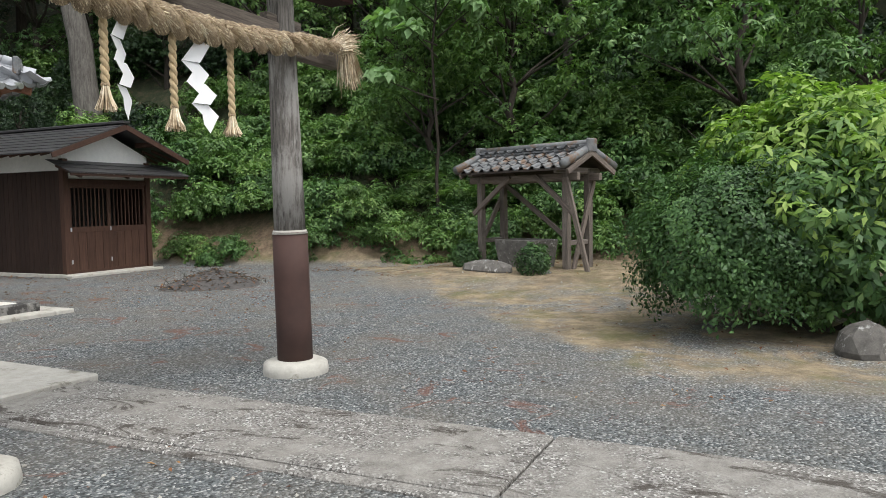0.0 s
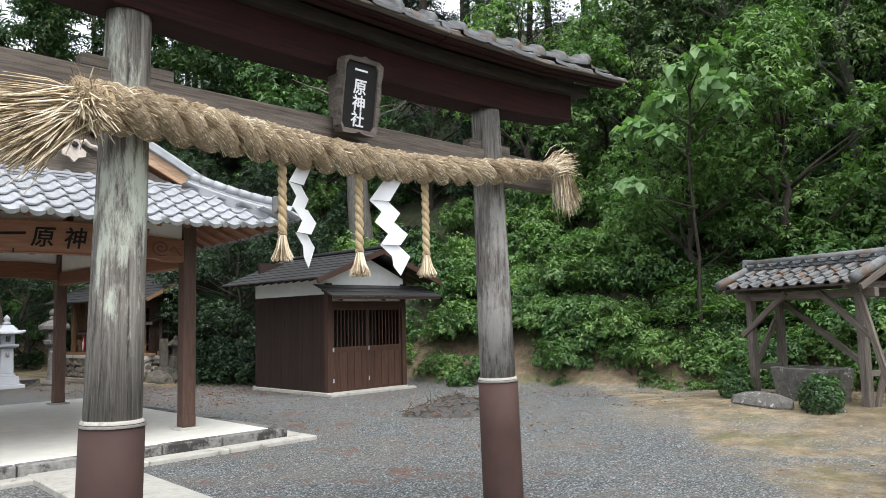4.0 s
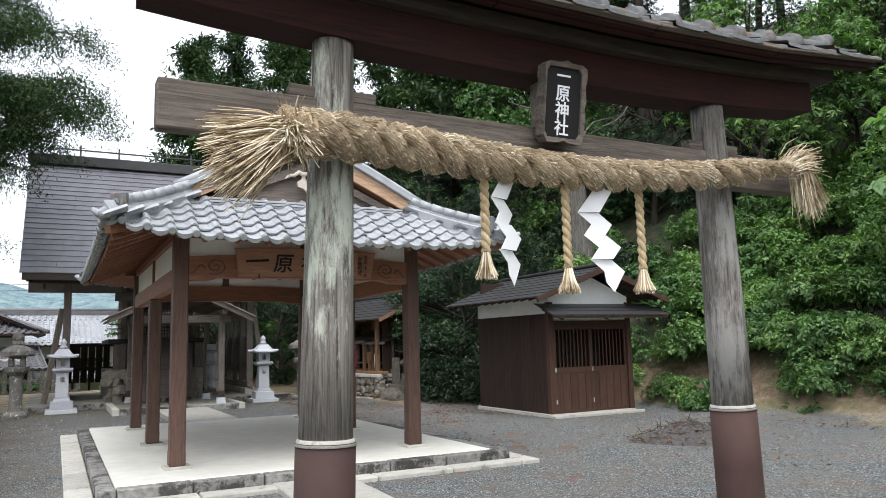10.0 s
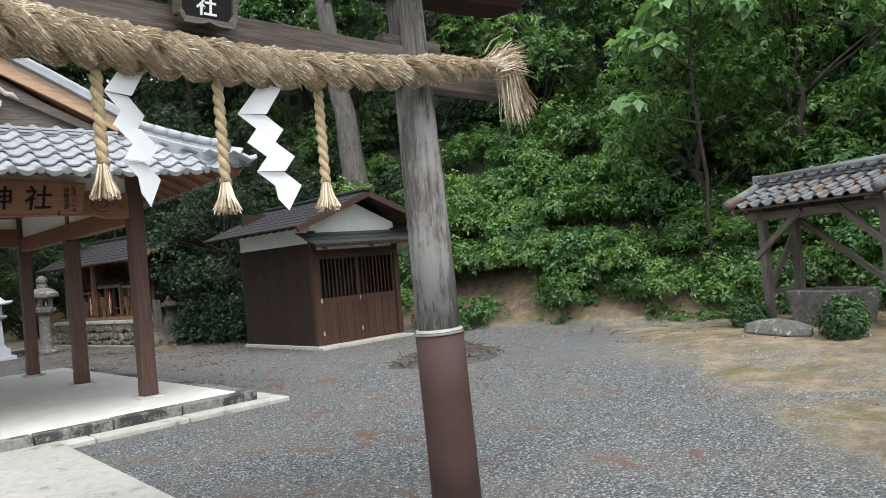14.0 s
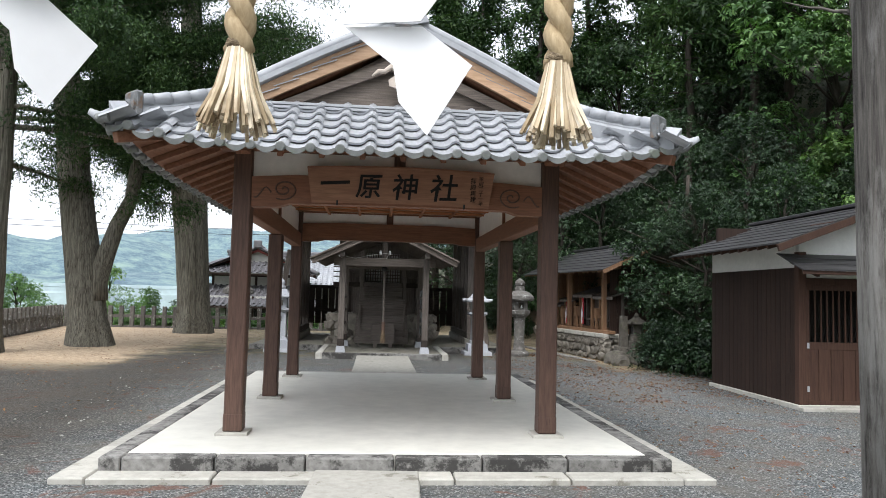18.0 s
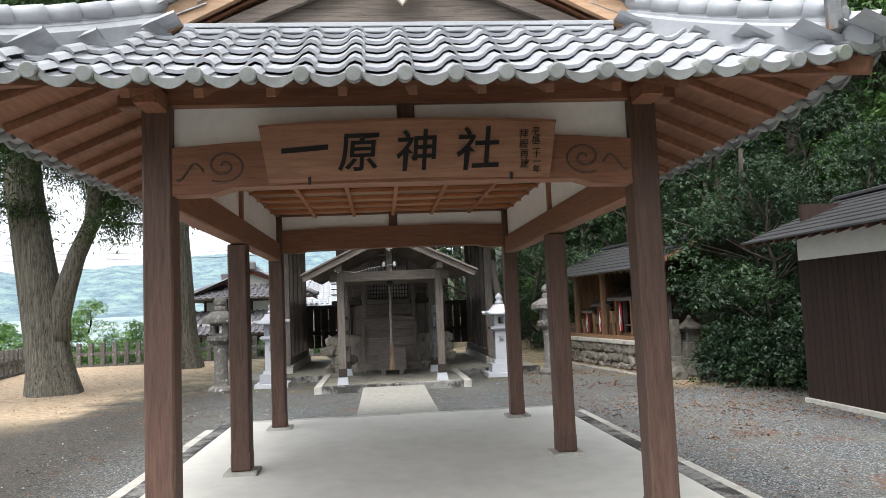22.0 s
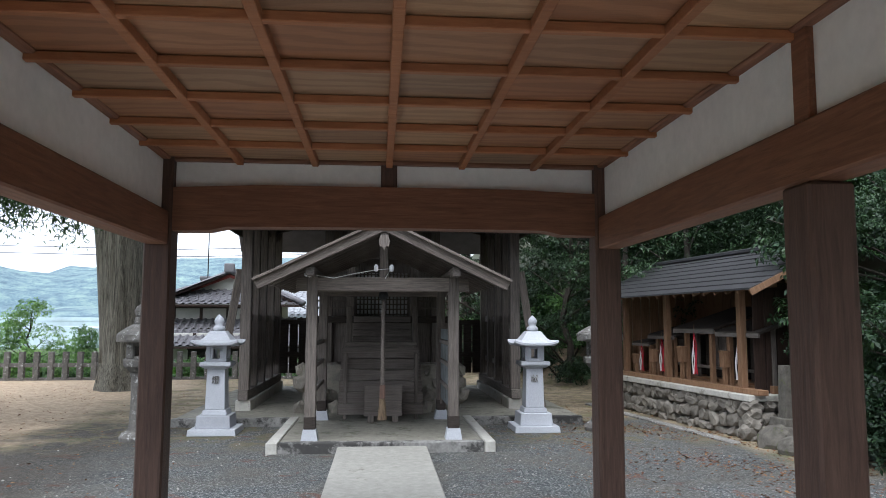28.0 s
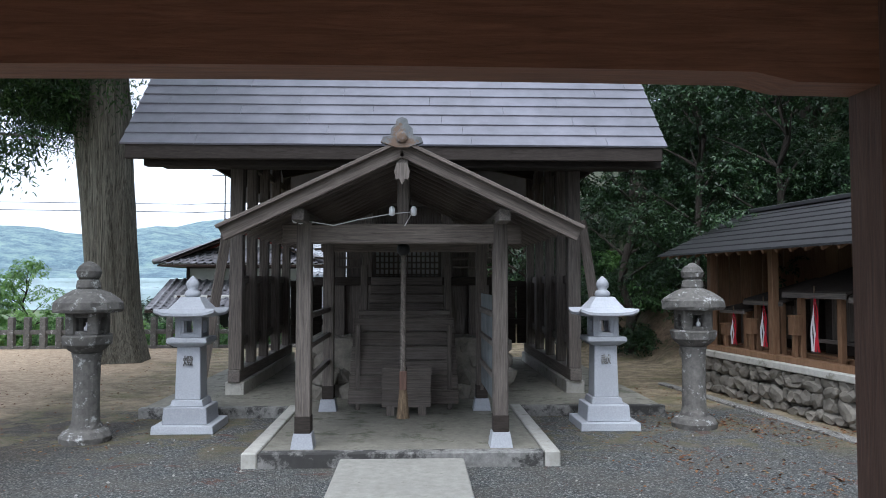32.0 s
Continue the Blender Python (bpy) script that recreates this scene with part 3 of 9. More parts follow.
def tufts(rg, pos, out, per, droop, spread=0.5):
    """Rosettes of leaves: per leaves round each point, hanging outward from a short twig."""
    n = len(pos)
    axis = out * 0.7 + np.array([0, 0, 0.55]) + rg.normal(size=(n, 3)) * 0.35
    axis /= np.linalg.norm(axis, axis=1, keepdims=True)
    u = np.cross(axis, rg.normal(size=(n, 3)))
    u /= np.linalg.norm(u, axis=1, keepdims=True) + 1e-9
    w = np.cross(axis, u)
    P, N, A = [], [], []
    a0 = rg.uniform(0, math.tau, (n, 1))
    for k in range(per):
        a = a0 + math.tau * k / per * 1.07 + rg.normal(size=(n, 1)) * 0.25
        rad = u * np.cos(a) + w * np.sin(a)
        el = rg.uniform(-0.1, 0.55, (n, 1))
        along = rad + axis * el - np.array([0, 0, droop])
        P.append(pos + axis * rg.uniform(-0.5, 0.5, (n, 1)) * spread * 0.1 + rad * 0.01)
        N.append(axis + rad * 0.3 + rg.normal(size=(n, 3)) * 0.22)
        A.append(along)
    return np.concatenate(P), np.concatenate(N), np.concatenate(A)


def bush_mesh(name, seed, leaves, size, width, mat, rx=1.0, ry=1.0, rz=1.0, lumps=16, lump=0.42, droop=0.2):
    rg = np.random.default_rng(seed)
    d = rg.normal(size=(lumps, 3))
    d /= np.linalg.norm(d, axis=1, keepdims=True)
    d[:, 2] = np.abs(d[:, 2]) * 1.1 - 0.15
    cen = d * np.array([rx, ry, rz]) * rg.uniform(0.45, 0.8, (lumps, 1)) + np.array([0, 0, rz * 0.35])
    rad = [np.array([1, 1, 0.8]) * lump * rg.uniform(0.7, 1.35) * (rx + ry + rz) / 3 for _ in range(lumps)]
    pos, out = clump_points(rg, cen, rad, [leaves / lumps / 6] * lumps)
    pos, nrm, along = tufts(rg, pos, out, 6, droop)
    return leaf_mesh(name, pos, nrm, along, size, width, mat, rg)


# ---- ground ----
def foot(y):
    """x of the foot of the wooded slope along y."""
    ys = (-40, -14, -8, -5.5, -2.5, 0, 3, 6, 10, 14, 18, 22, 26, 34, 60)
    xs = (16, 11.5, 10.6, 10.2, 10.6, 9.6, 9.3, 8.8, 8.3, 7.6, 6.4, 4.8, 3.0, 1.0, 0.0)
    return float(np.interp(y, ys, xs))


def ground_z(x, y):
    f = foot(y)
    d = x - f
    z = 0.0
    if d > 0:
        z = 0.8 * d * min(1, d / 0.8) ** 0.6 if d < 22 else 17.6 + 0.35 * (d - 22)
        z += 0.25 * math.sin(x * 1.7 + y) * math.sin(y * 1.1 - x * 0.5) * min(1, d / 1.5)
    w = max(0.0, min(1, (x - 5.6) / 2.2)) * max(0.0, min(1, (-y - 2.0) / 2.2))
    z = max(z, 0.19 * w)
    edge = max(-12.6 - x, (y - 24.2) if x < f - 1 else -1)
    if edge > 0 and d <= 0:
        z -= min(2.6, edge * 0.6)
    return z


def build_ground():
    xs = np.concatenate([[-1500, -600, -250, -120, -70, -45, -30, -22], np.arange(-17, 7.9, 0.9), np.arange(8.0, 24, 0.6), [26, 30, 36, 45, 60, 90, 150, 300]])
    ys = np.concatenate([[-300, -120, -60, -40, -30, -24], np.arange(-20, 30, 0.8), [32, 36, 42, 50, 62, 80, 120, 200, 400, 900, 1800]])
    vs = [(x, y, ground_z(x, y)) for y in ys for x in xs]
    n = len(xs)
    fs = [(j * n + i, j * n + i + 1, (j + 1) * n + i + 1, (j + 1) * n + i) for j in range(len(ys) - 1) for i in range(n - 1)]
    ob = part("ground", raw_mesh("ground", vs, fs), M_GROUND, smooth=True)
    tagged(ob, "grey gravel yard with ochre earth and a wooded slope", "ground", kind="structure")


build_ground()

# ---- paved paths and slabs ----
def slab_piece(name, x0, x1, y0, y1, z0, z1, mat, label, bevel=0.012):
    return tagged(part(name, box(x0, x1, y0, y1, z0, z1, bevel), mat), label, "pavement", kind="structure")


w1 = slab_piece("pavement_1", -0.43, 0.43, -3.53, 0.225, -0.1, 0.062, M_CONC, "pale concrete walkway leading to the worship hall")
w1.matrix_basis = pose(-0.24, -1.2, 0, 0, 0, -2.3)
slab_piece("pavement_2", -0.6, 0.605, 6.02, 10.26, -0.1, 0.1, M_WALK, "grey concrete walkway between hall and main shrine")
old = thing("pavement_3", "old weathered concrete path with mossy stains", "pavement", kind="structure")
for y0, y1 in ((-6.42, -4.73), (-8.3, -6.435), (-10.6, -8.315), (-13.5, -10.615)):
    part("slab", box(-0.92, -0.03, y0, y1, -0.1, 0.03, 0.012), M_CONC_OLD, old)
    part("kerb_edge", box(-1.02, -0.925, y0, y1, -0.1, 0.018, 0.01), M_CONC_OLD, old)

plat = thing("hall_platform", "pale concrete platform with stained kerb stones round the worship hall", "platform", kind="structure")
part("floor_slab", box(-2.22, 2.22, -0.78, 5.78, -0.1, 0.16, 0.01), M_SLAB, plat)
rgk = random.Random(4)


def kerb_run(a, b, w, z0, z1, mat, parent, name, n, gap=0.008):
    a, b = Vector(a), Vector(b)
    for k in range(n):
        p, q = a.lerp(b, k / n), a.lerp(b, (k + 1) / n)
        d = (q - p).normalized()
        bm, m = beam(p + d * gap, q - d * gap, w, z1 - z0 + rgk.uniform(-0.004, 0.004), 0.012)
        part(name, bm, mat, parent, at=Matrix.Translation((0, 0, (z0 + z1) / 2)) @ m)


for sgn in (-1, 1):
    kerb_run((sgn * 2.31, -0.96, 0), (sgn * 2.31, 5.96, 0), 0.17, -0.05, 0.155, M_CURB, plat, "kerb_stone", 8)
    kerb_run((sgn * 2.54, -1.22, 0), (sgn * 2.54, 6.1, 0), 0.27, -0.08, 0.05, M_CONC, plat, "footing_strip", 6)
kerb_run((-2.22, -0.87, 0), (2.22, -0.87, 0), 0.17, -0.05, 0.155, M_CURB, plat, "kerb_stone", 6)
kerb_run((-2.4, -1.09, 0), (2.4, -1.09, 0), 0.26, -0.08, 0.05, M_CONC, plat, "footing_strip", 5)
kerb_run((-2.22, 5.87, 0), (2.22, 5.87, 0), 0.17, -0.05, 0.155, M_CONC, plat, "kerb_stone", 6)


# ---- torii gate ----
TX, TY = -0.47, -5.96


def build_torii():
    t = thing("torii_gate", "weathered timber shrine gate with tiled roof and brown post sleeves", "gate", pose(TX, TY, 0))
    rg = random.Random(11)
    for s, mat in ((-1, M_TORII_L), (1, M_TORII)):
        bx, tx = (-1.285, -1.215) if s < 0 else (1.32, 1.245)
        lean = (tx - bx) / 2.95
        bm = bmesh.new()
        prof = [(0.0, 0.118), (1.1, 0.118), (1.1, 0.121), (1.6, 0.116), (2.2, 0.108), (2.8, 0.1), (2.95, 0.098)]
        rings = tube(bm, [(bx + lean * z, 0, z) for z, _ in prof], [r for _, r in prof], 20)
        post = part("post", bm, mat, t, smooth=True)
        bm = bmesh.new()
        tube(bm, [(bx + lean * z, 0, z) for z in (0.06, 0.4, 0.75, 1.1)], [0.137, 0.136, 0.135, 0.134], 28)
        part("metal_sleeve", bm, M_SLEEVE, post, "brown painted metal sleeve", smooth=True)
        bm = bmesh.new()
        tube(bm, [(bx + lean * z, 0, z) for z in (1.085, 1.115)], [0.139, 0.126], 28)
        part("sleeve_rim", bm, M_CONC, post, smooth=True)
        bs = part("base_stone", lathe([(0.245, -0.1), (0.255, 0.03), (0.245, 0.085), (0.2, 0.105), (0.14, 0.108)], 28, 0.004, 3), M_CONC, t, "round pale concrete base", smooth=True)
        bs.location = (bx, 0, 0)
        for z, dx in ((2.67, 0.0),):
            for e in (-1, 1):
                part("wedge", box(bx + lean * z + e * 0.15 - 0.06, bx + lean * z + e * 0.15 + 0.06, -0.035, 0.035, 2.66, 2.715, 0.004), M_NUKI, t)
    part("tie_beam", box(-2.0, 1.98, -0.05, 0.05, 2.44, 2.657, 0.008), M_NUKI, t)
    part("strut", box(-0.06, 0.06, -0.045, 0.045, 2.657, 2.93, 0.005), M_NUKI, t)

    # curved lintel and its small tiled roof
    def rise(x):
        return 0.13 * abs(x / 2.5) ** 2.4

    def curved(x0, x1, y0, y1, z0, z1, n=14):
        bm = bmesh.new()
        rows = []
        for k in range(n + 1):
            x = x0 + (x1 - x0) * k / n
            h = rise(x)
            rows.append([bm.verts.new((x, y, z + h)) for y, z in ((y0, z0), (y1, z0), (y1, z1), (y0, z1))])
        for a, b in zip(rows, rows[1:]):
            for k in range(4):
                bm.faces.new((a[k], a[(k + 1) % 4], b[(k + 1) % 4], b[k]))
        bm.faces.new(rows[0][::-1])
        bm.faces.new(rows[-1])
        bmesh.ops.recalc_face_normals(bm, faces=bm.faces)
        return bm

    part("lower_lintel", curved(-2.08, 2.12, -0.11, 0.11, 2.92, 3.115), M_RED, t, "dark red painted lintel")
    part("upper_lintel", curved(-2.3, 2.3, -0.17, 0.17, 3.117, 3.195), M_DARKOLD, t)
    for s in (-1, 1):
        bm = bmesh.new()
        rows = []
        for k in range(15):
            x = -2.46 + 4.92 * k / 14
            h = rise(x)
            rows.append([bm.verts.new((x, s * y, z + h)) for y, z in ((0.36, 3.185), (0.0, 3.345), (0.0, 3.375), (0.37, 3.213))])
        for a, b in zip(rows, rows[1:]):
            for k in range(4):
                bm.faces.new((a[k], a[(k + 1) % 4], b[(k + 1) % 4], b[k]))
        bm.faces.new(rows[0][::-1])
        bm.faces.new(rows[-1])
        bmesh.ops.recalc_face_normals(bm, faces=bm.faces)
        part("roof_board", bm, M_DARKOLD, t)
        # flat old tiles in two courses
        for k in range(21):
            x = -2.44 + 4.88 * (k + 0.5) / 21
            h = rise(x)
            for v, (ya, za, yb, zb) in enumerate(((0.42, 3.207, 0.2, 3.31), (0.24, 3.305, 0.03, 3.403))):
                bm = bmesh.new()
                prof = [(-0.117, 0.004), (-0.09, -0.003), (0.0, -0.005), (0.08, -0.002), (0.1, 0.008), (0.119, 0.006)]
                za, zb = za + rg.uniform(-0.008, 0.01), zb + rg.uniform(-0.004, 0.006)
                ya += rg.uniform(-0.012, 0.02)
                lo = [bm.verts.new((x + u, s * ya, za + h + w + 0.012)) for u, w in prof]
                hi = [bm.verts.new((x + u, s * yb, zb + h + w)) for u, w in prof]
                un = [bm.verts.new((x + u, s * ya, za + h + w - 0.012)) for u, w in prof]
                for i in range(5):
                    bm.faces.new((lo[i], lo[i + 1], hi[i + 1], hi[i]))
                    bm.faces.new((un[i], un[i + 1], lo[i + 1], lo[i]))
                part("roof_tile", bm, M_TILE_OLD, t)
    # ridge of lapped barrel tiles, each with a raised rim
    for k in range(17):
        x0, x1 = -2.42 + 4.84 * k / 17, -2.42 + 4.84 * (k + 1) / 17
        z0, z1 = 3.42 + rise(x0), 3.42 + rise(x1)
        bm = bmesh.new()
        tube(bm, [(x0, 0, z0), (x1 - 0.05, 0, z1 - 0.012), (x1 - 0.045, 0, z1 + 0.004), (x1 + 0.01, 0, z1 + 0.006)], [0.058, 0.066, 0.082, 0.084], 12)
        part("ridge_tile", bm, M_TILE_OLD, t, smooth=True)
    # weathered battens under the eave tiles
    for s in (-1, 1):
        for v, (yy, zz) in enumerate(((0.4, 3.186), (0.355, 3.168), (0.3, 3.16))):
            for k in range(5):
                xa, xb = -2.44 + 4.88 * k / 5, -2.44 + 4.88 * (k + 1) / 5
                bm, m = beam((xa + 0.004, s * yy, zz + rise(xa)), (xb - 0.004, s * yy, zz + rise(xb)), 0.05, 0.016, 0.003)
                part("eave_batten", bm, M_NUKI if v == 0 else M_RED, t, at=m)
    for s in (-1, 1):
        bm = bmesh.new()
        tube(bm, [(s * 2.36, 0, 3.49), (s * 2.44, 0, 3.57), (s * 2.52, 0, 3.62), (s * 2.58, 0, 3.63)], [0.07, 0.075, 0.045, 0.015], 10)
        part("ridge_end", bm, M_TILE_OLD, t, smooth=True)

    # name plaque
    pl = part("name_plaque", box(-0.135, 0.135, -0.02, 0.02, -0.205, 0.205, 0.004), M_BLACK, t, "black plaque with white characters in a weathered scalloped frame", at=pose(-0.01, -0.16, 2.765, 9, 0, 0) @ Matrix.Scale(0.93, 4))
    pts = []
    for k in range(40):
        a = math.tau * k / 40
        sx, sz = math.cos(a), math.sin(a)
        q = 1 / max(abs(sx) / 0.142, abs(sz) / 0.226)
        q *= 1 + 0.03 * math.sin(9 * a) + 0.015 * math.sin(17 * a)
        pts.append((sx * q, sz * q))
    inner = []
    for x, z in pts:
        q = 1 / max(abs(x) / 0.122, abs(z) / 0.2, 1e-6)
        inner.append((x * q, z * q))
    bm = bmesh.new()
    rings = [[bm.verts.new((x, y, z)) for x, z in pp] for pp, y in ((pts, 0.03), (pts, -0.05), (inner, -0.035), (inner, 0.0))]
    for a, b in zip(rings, rings[1:]):
        for k in range(40):
            bm.faces.new((a[k], a[(k + 1) % 40], b[(k + 1) % 40], b[k]))
    part("plaque_frame", bm, M_GREY_X, pl, "pale weathered scalloped frame")
    lettering("character", "一原神社", 0.1, M_PAPER, pl, pose(0, -0.0215, 0.145, 90, 0, 0), vertical=True, depth=0.002, spacing=0.97, bold=0.0015)
    return t


build_torii()


# ---- sacred straw rope with paper streamers and tassels ----
def build_rope():
    t = thing("straw_rope", "thick twisted rice-straw rope with frayed ends tied across the gate", "rope")
    ctrl = [(-2.2, 2.37), (-1.95, 2.43), (-1.57, 2.425), (-1.12, 2.42), (-0.64, 2.41), (-0.09, 2.41), (0.5, 2.45), (1.0, 2.52), (1.3, 2.565)]
    n = 150
    xs = np.linspace(-2.0, 1.26, n)
    zs = np.interp(xs, [c[0] for c in ctrl], [c[1] for c in ctrl])
    ker = np.ones(15) / 15
    zs = np.convolve(np.pad(zs, 7, mode="edge"), ker, mode="valid")
    def rope_y(x):
        return TY - 0.225 + 0.1 * max(0.0, 1 - ((x + 0.485) / 1.15) ** 2)

    lines = []
    for strand in range(3):
        pts, rad = [], []
        for k in range(n):
            f = k / (n - 1)
            r = 0.086 * (1 - f) + 0.058 * f
            r *= 1 - 0.55 * max(0, (f - 0.86) / 0.14)
            a = math.tau * (strand / 3 + 7.6 * f)
            y = rope_y(xs[k])
            pts.append((xs[k], y + r * 0.8 * math.cos(a), zs[k] + r * 0.8 * math.sin(a)))
            rad.append(r * 0.56 * (1 + 0.06 * math.sin(k * 1.9 + strand) + 0.04 * math.sin(k * 0.63)))
        bm = bmesh.new()
        tube(bm, pts, rad, 12)
        part("strand", bm, M_STRAW, t, smooth=True)
        lines.append((pts, rad))
    rg = random.Random(8)
    bm = bmesh.new()
    for k in range(6500):
        pts, rad = lines[k % 3]
        i = rg.randrange(1, n - 9)
        a0, da = rg.uniform(0, math.tau), rg.gauss(0.35, 0.25)
        q = []
        for j in (0, 4, 8):
            p, d = Vector(pts[i + j]), (Vector(pts[i + j + 1]) - Vector(pts[i + j - 1])).normalized()
            u = d.cross(Vector((0, 0.6, 0.8))).normalized()
            w = d.cross(u)
            a = a0 + da * j / 4
            q.append(p + (u * math.cos(a) + w * math.sin(a)) * rad[i + j] * rg.uniform(0.97, 1.07 if j < 8 else 1.16))
        tube(bm, q, [0.0022, 0.0028, 0.0016], 3, False)
    tagged(part("straw_layer", bm, M_FIBRE, t), kind="stuff")

    def fray(name, root, way, length, count, spread, thick, parent, mat, flat=1.0, tall=1.0):
        bm = bmesh.new()
        way = Vector(way).normalized()
        for _ in range(count):
            d = (way + Vector((rg.gauss(0, spread), rg.gauss(0, spread * flat), rg.uniform(-2, 2) * spread * tall if tall != 1 else rg.gauss(0, spread)))).normalized()
            l = length * rg.uniform(0.7, 1.12)
            o = Vector(root) + Vector((rg.gauss(0, 0.02), rg.gauss(0, 0.025), rg.gauss(0, 0.025)))
            mid = o + d * l * 0.5 + Vector((0, 0, 0.01))
            end = o + d * l + Vector((rg.gauss(0, 0.015), rg.gauss(0, 0.015), -0.03 * rg.random()))
            tube(bm, [o, mid, end], [thick, thick, thick * 0.5], 3, False)
        return tagged(part(name, bm, mat, parent), kind="stuff")

    fray("frayed_end", (-1.93, TY - 0.225, 2.415), (-0.85, -0.1, -0.42), 0.36, 1200, 0.13, 0.004, t, M_FIBRE, 0.8, 1.75)
    fray("straw_knot", (-1.95, TY - 0.235, 2.42), (-0.2, -0.35, -0.1), 0.13, 500, 0.75, 0.0035, t, M_FIBRE)
    fray("frayed_end", (1.22, TY - 0.21, 2.56), (0.85, -0.05, 0.3), 0.22, 320, 0.2, 0.0032, t, M_FIBRE)
    fray("frayed_end", (1.33, TY - 0.2, 2.6), (0.35, -0.02, -0.95), 0.31, 260, 0.13, 0.0032, t, M_FIBRE)
    # cord wound round the neck of the large end
    bm = bmesh.new()
    tube(bm, [(-1.95 + 0.008 * f, TY - 0.225 + 0.088 * math.cos(f * 2.1), 2.42 + 0.092 * math.sin(f * 2.1)) for f in [k * 0.2 for k in range(62)]], 0.011, 6)
    part("binding_cord", bm, M_STRAW_PALE, t, "pale straw cord wound round the neck")
    bm = bmesh.new()
    for k in range(900):
        f = rg.random()
        i = int(f * (n - 1))
        r = 0.086 * (1 - f) + 0.056 * f
        a = rg.uniform(0, math.tau)
        o = Vector((xs[i], rope_y(xs[i]) + r * 1.05 * math.cos(a), zs[i] + r * 1.05 * math.sin(a)))
        w = Vector((0.75, -0.66 * math.sin(a), 0.66 * math.cos(a)))
        d = (w + Vector((rg.gauss(0, 0.2), 0.25 * math.cos(a) * rg.random() + rg.gauss(0, 0.15), 0.25 * math.sin(a) * rg.random() + rg.gauss(0, 0.15)))).normalized()
        tube(bm, [o, o + d * rg.uniform(0.02, 0.07)], [0.0018, 0.001], 3, False)
    tagged(part("straw_fluff", bm, M_FIBRE, t), kind="stuff")
    # tassels
    for x, ztop, zbot in ((-0.93, 2.36, 1.835), (-0.43, 2.33, 1.77), (0.085, 2.34, 1.775)):
        ts = thing("straw_tassel", "twisted straw cord ending in a flared tassel", "tassel", pose(x, TY - 0.1, 0), "tassels on the rope")
        z0 = zbot + 0.12
        for q in range(2):
            pts = []
            m = 34
            for k in range(m):
                f = k / (m - 1)
                a = math.tau * (q / 2 + 4.5 * f)
                pts.append((0.011 * math.cos(a), 0.011 * math.sin(a), ztop + 0.02 - (ztop + 0.02 - z0) * f))
            bm = bmesh.new()
            tube(bm, pts, 0.0155, 7)
            part("cord", bm, M_STRAW_PALE, ts, smooth=True)
        bm = bmesh.new()
        for _ in range(90):
            a, r = rg.uniform(0, math.tau), rg.uniform(0.2, 1) ** 0.5
            e = 0.062 * r
            tube(bm, [(0.012 * math.cos(a) * r, 0.012 * math.sin(a) * r, z0 + 0.02), (e * 0.55 * math.cos(a), e * 0.55 * math.sin(a), z0 - 0.06), (e * math.cos(a), e * math.sin(a), zbot + rg.uniform(-0.012, 0.012))], [0.005, 0.0045, 0.0035], 4)
        part("tassel_end", bm, M_FIBRE, ts)
        part("binding", lathe([(0.02, z0 + 0.005), (0.023, z0 + 0.012), (0.02, z0 + 0.02)], 10), M_STRAW, ts, smooth=True)
    # zigzag paper streamers
    for x, rz, zt in ((-0.81, 24, 2.335), (-0.215, -12, 2.305)):
        sh = thing("paper_streamer", "white folded zigzag paper streamer hanging from the rope", "paper streamer", pose(x, TY - 0.1, zt - 0.1, 0, 0, rz) @ Matrix.Translation((-0.12, 0, 0)), "streamers on the rope")
        rise, wide, zig, drift = 0.064, 0.128, 0.065, 0.0165

        def edge(k):
            return drift * k + zig * (k % 2), -rise * k

        for k in range(4):
            if k == 0:
                pts = [(0, 0), (wide, 0), (wide + 0.075, 0.115), (wide - 0.01, 0.15)]
            elif k < 3:
                row = [edge(2 * k - 2 + j) for j in range(3)]
                pts = row[::-1] + [(a + wide, b) for a, b in row]
                pts = pts[2:3] + pts[3:] + pts[:2]
            else:
                (a, b), (c, d) = edge(4), edge(5)
                pts = [(a, b), (a + wide, b), (c + wide, d), (c + wide - 0.07, d - 0.115), (c + 0.01, d - 0.06), (c, d)]
            bm = extrude_outline(pts, 0.0025)
            part("fold", bm, M_PAPER, sh, at=pose(0, 0.004 * (k % 2), 0, 0, 0, 3 if k % 2 else -3))


build_rope()


# ---- worship hall ----
def pantile(w=0.25, l=0.25, t=0.02):
    """One S-shaped roof tile: its lower front edge on the local x axis, running up along y."""
    prof = [(0.0, 0.012), (0.08, -0.004), (0.3, -0.012), (0.5, -0.008), (0.62, 0.008), (0.72, 0.034), (0.84, 0.046), (0.95, 0.036), (1.04, 0.012)]
    vs, fs = [], []
    for y, lift in ((0.0, 0.022), (l, 0.0)):
        vs += [((u - 0.5) * w, y, z + lift) for u, z in prof]
    vs += [((u - 0.5) * w, 0.0, z + 0.022 - t) for u, z in prof]
    n = len(prof)
    for i in range(n - 1):
        fs.append((i, i + 1, n + i + 1, n + i))
        fs.append((2 * n + i, 2 * n + i + 1, i + 1, i))
    return raw_mesh("roof_tile", vs, fs)


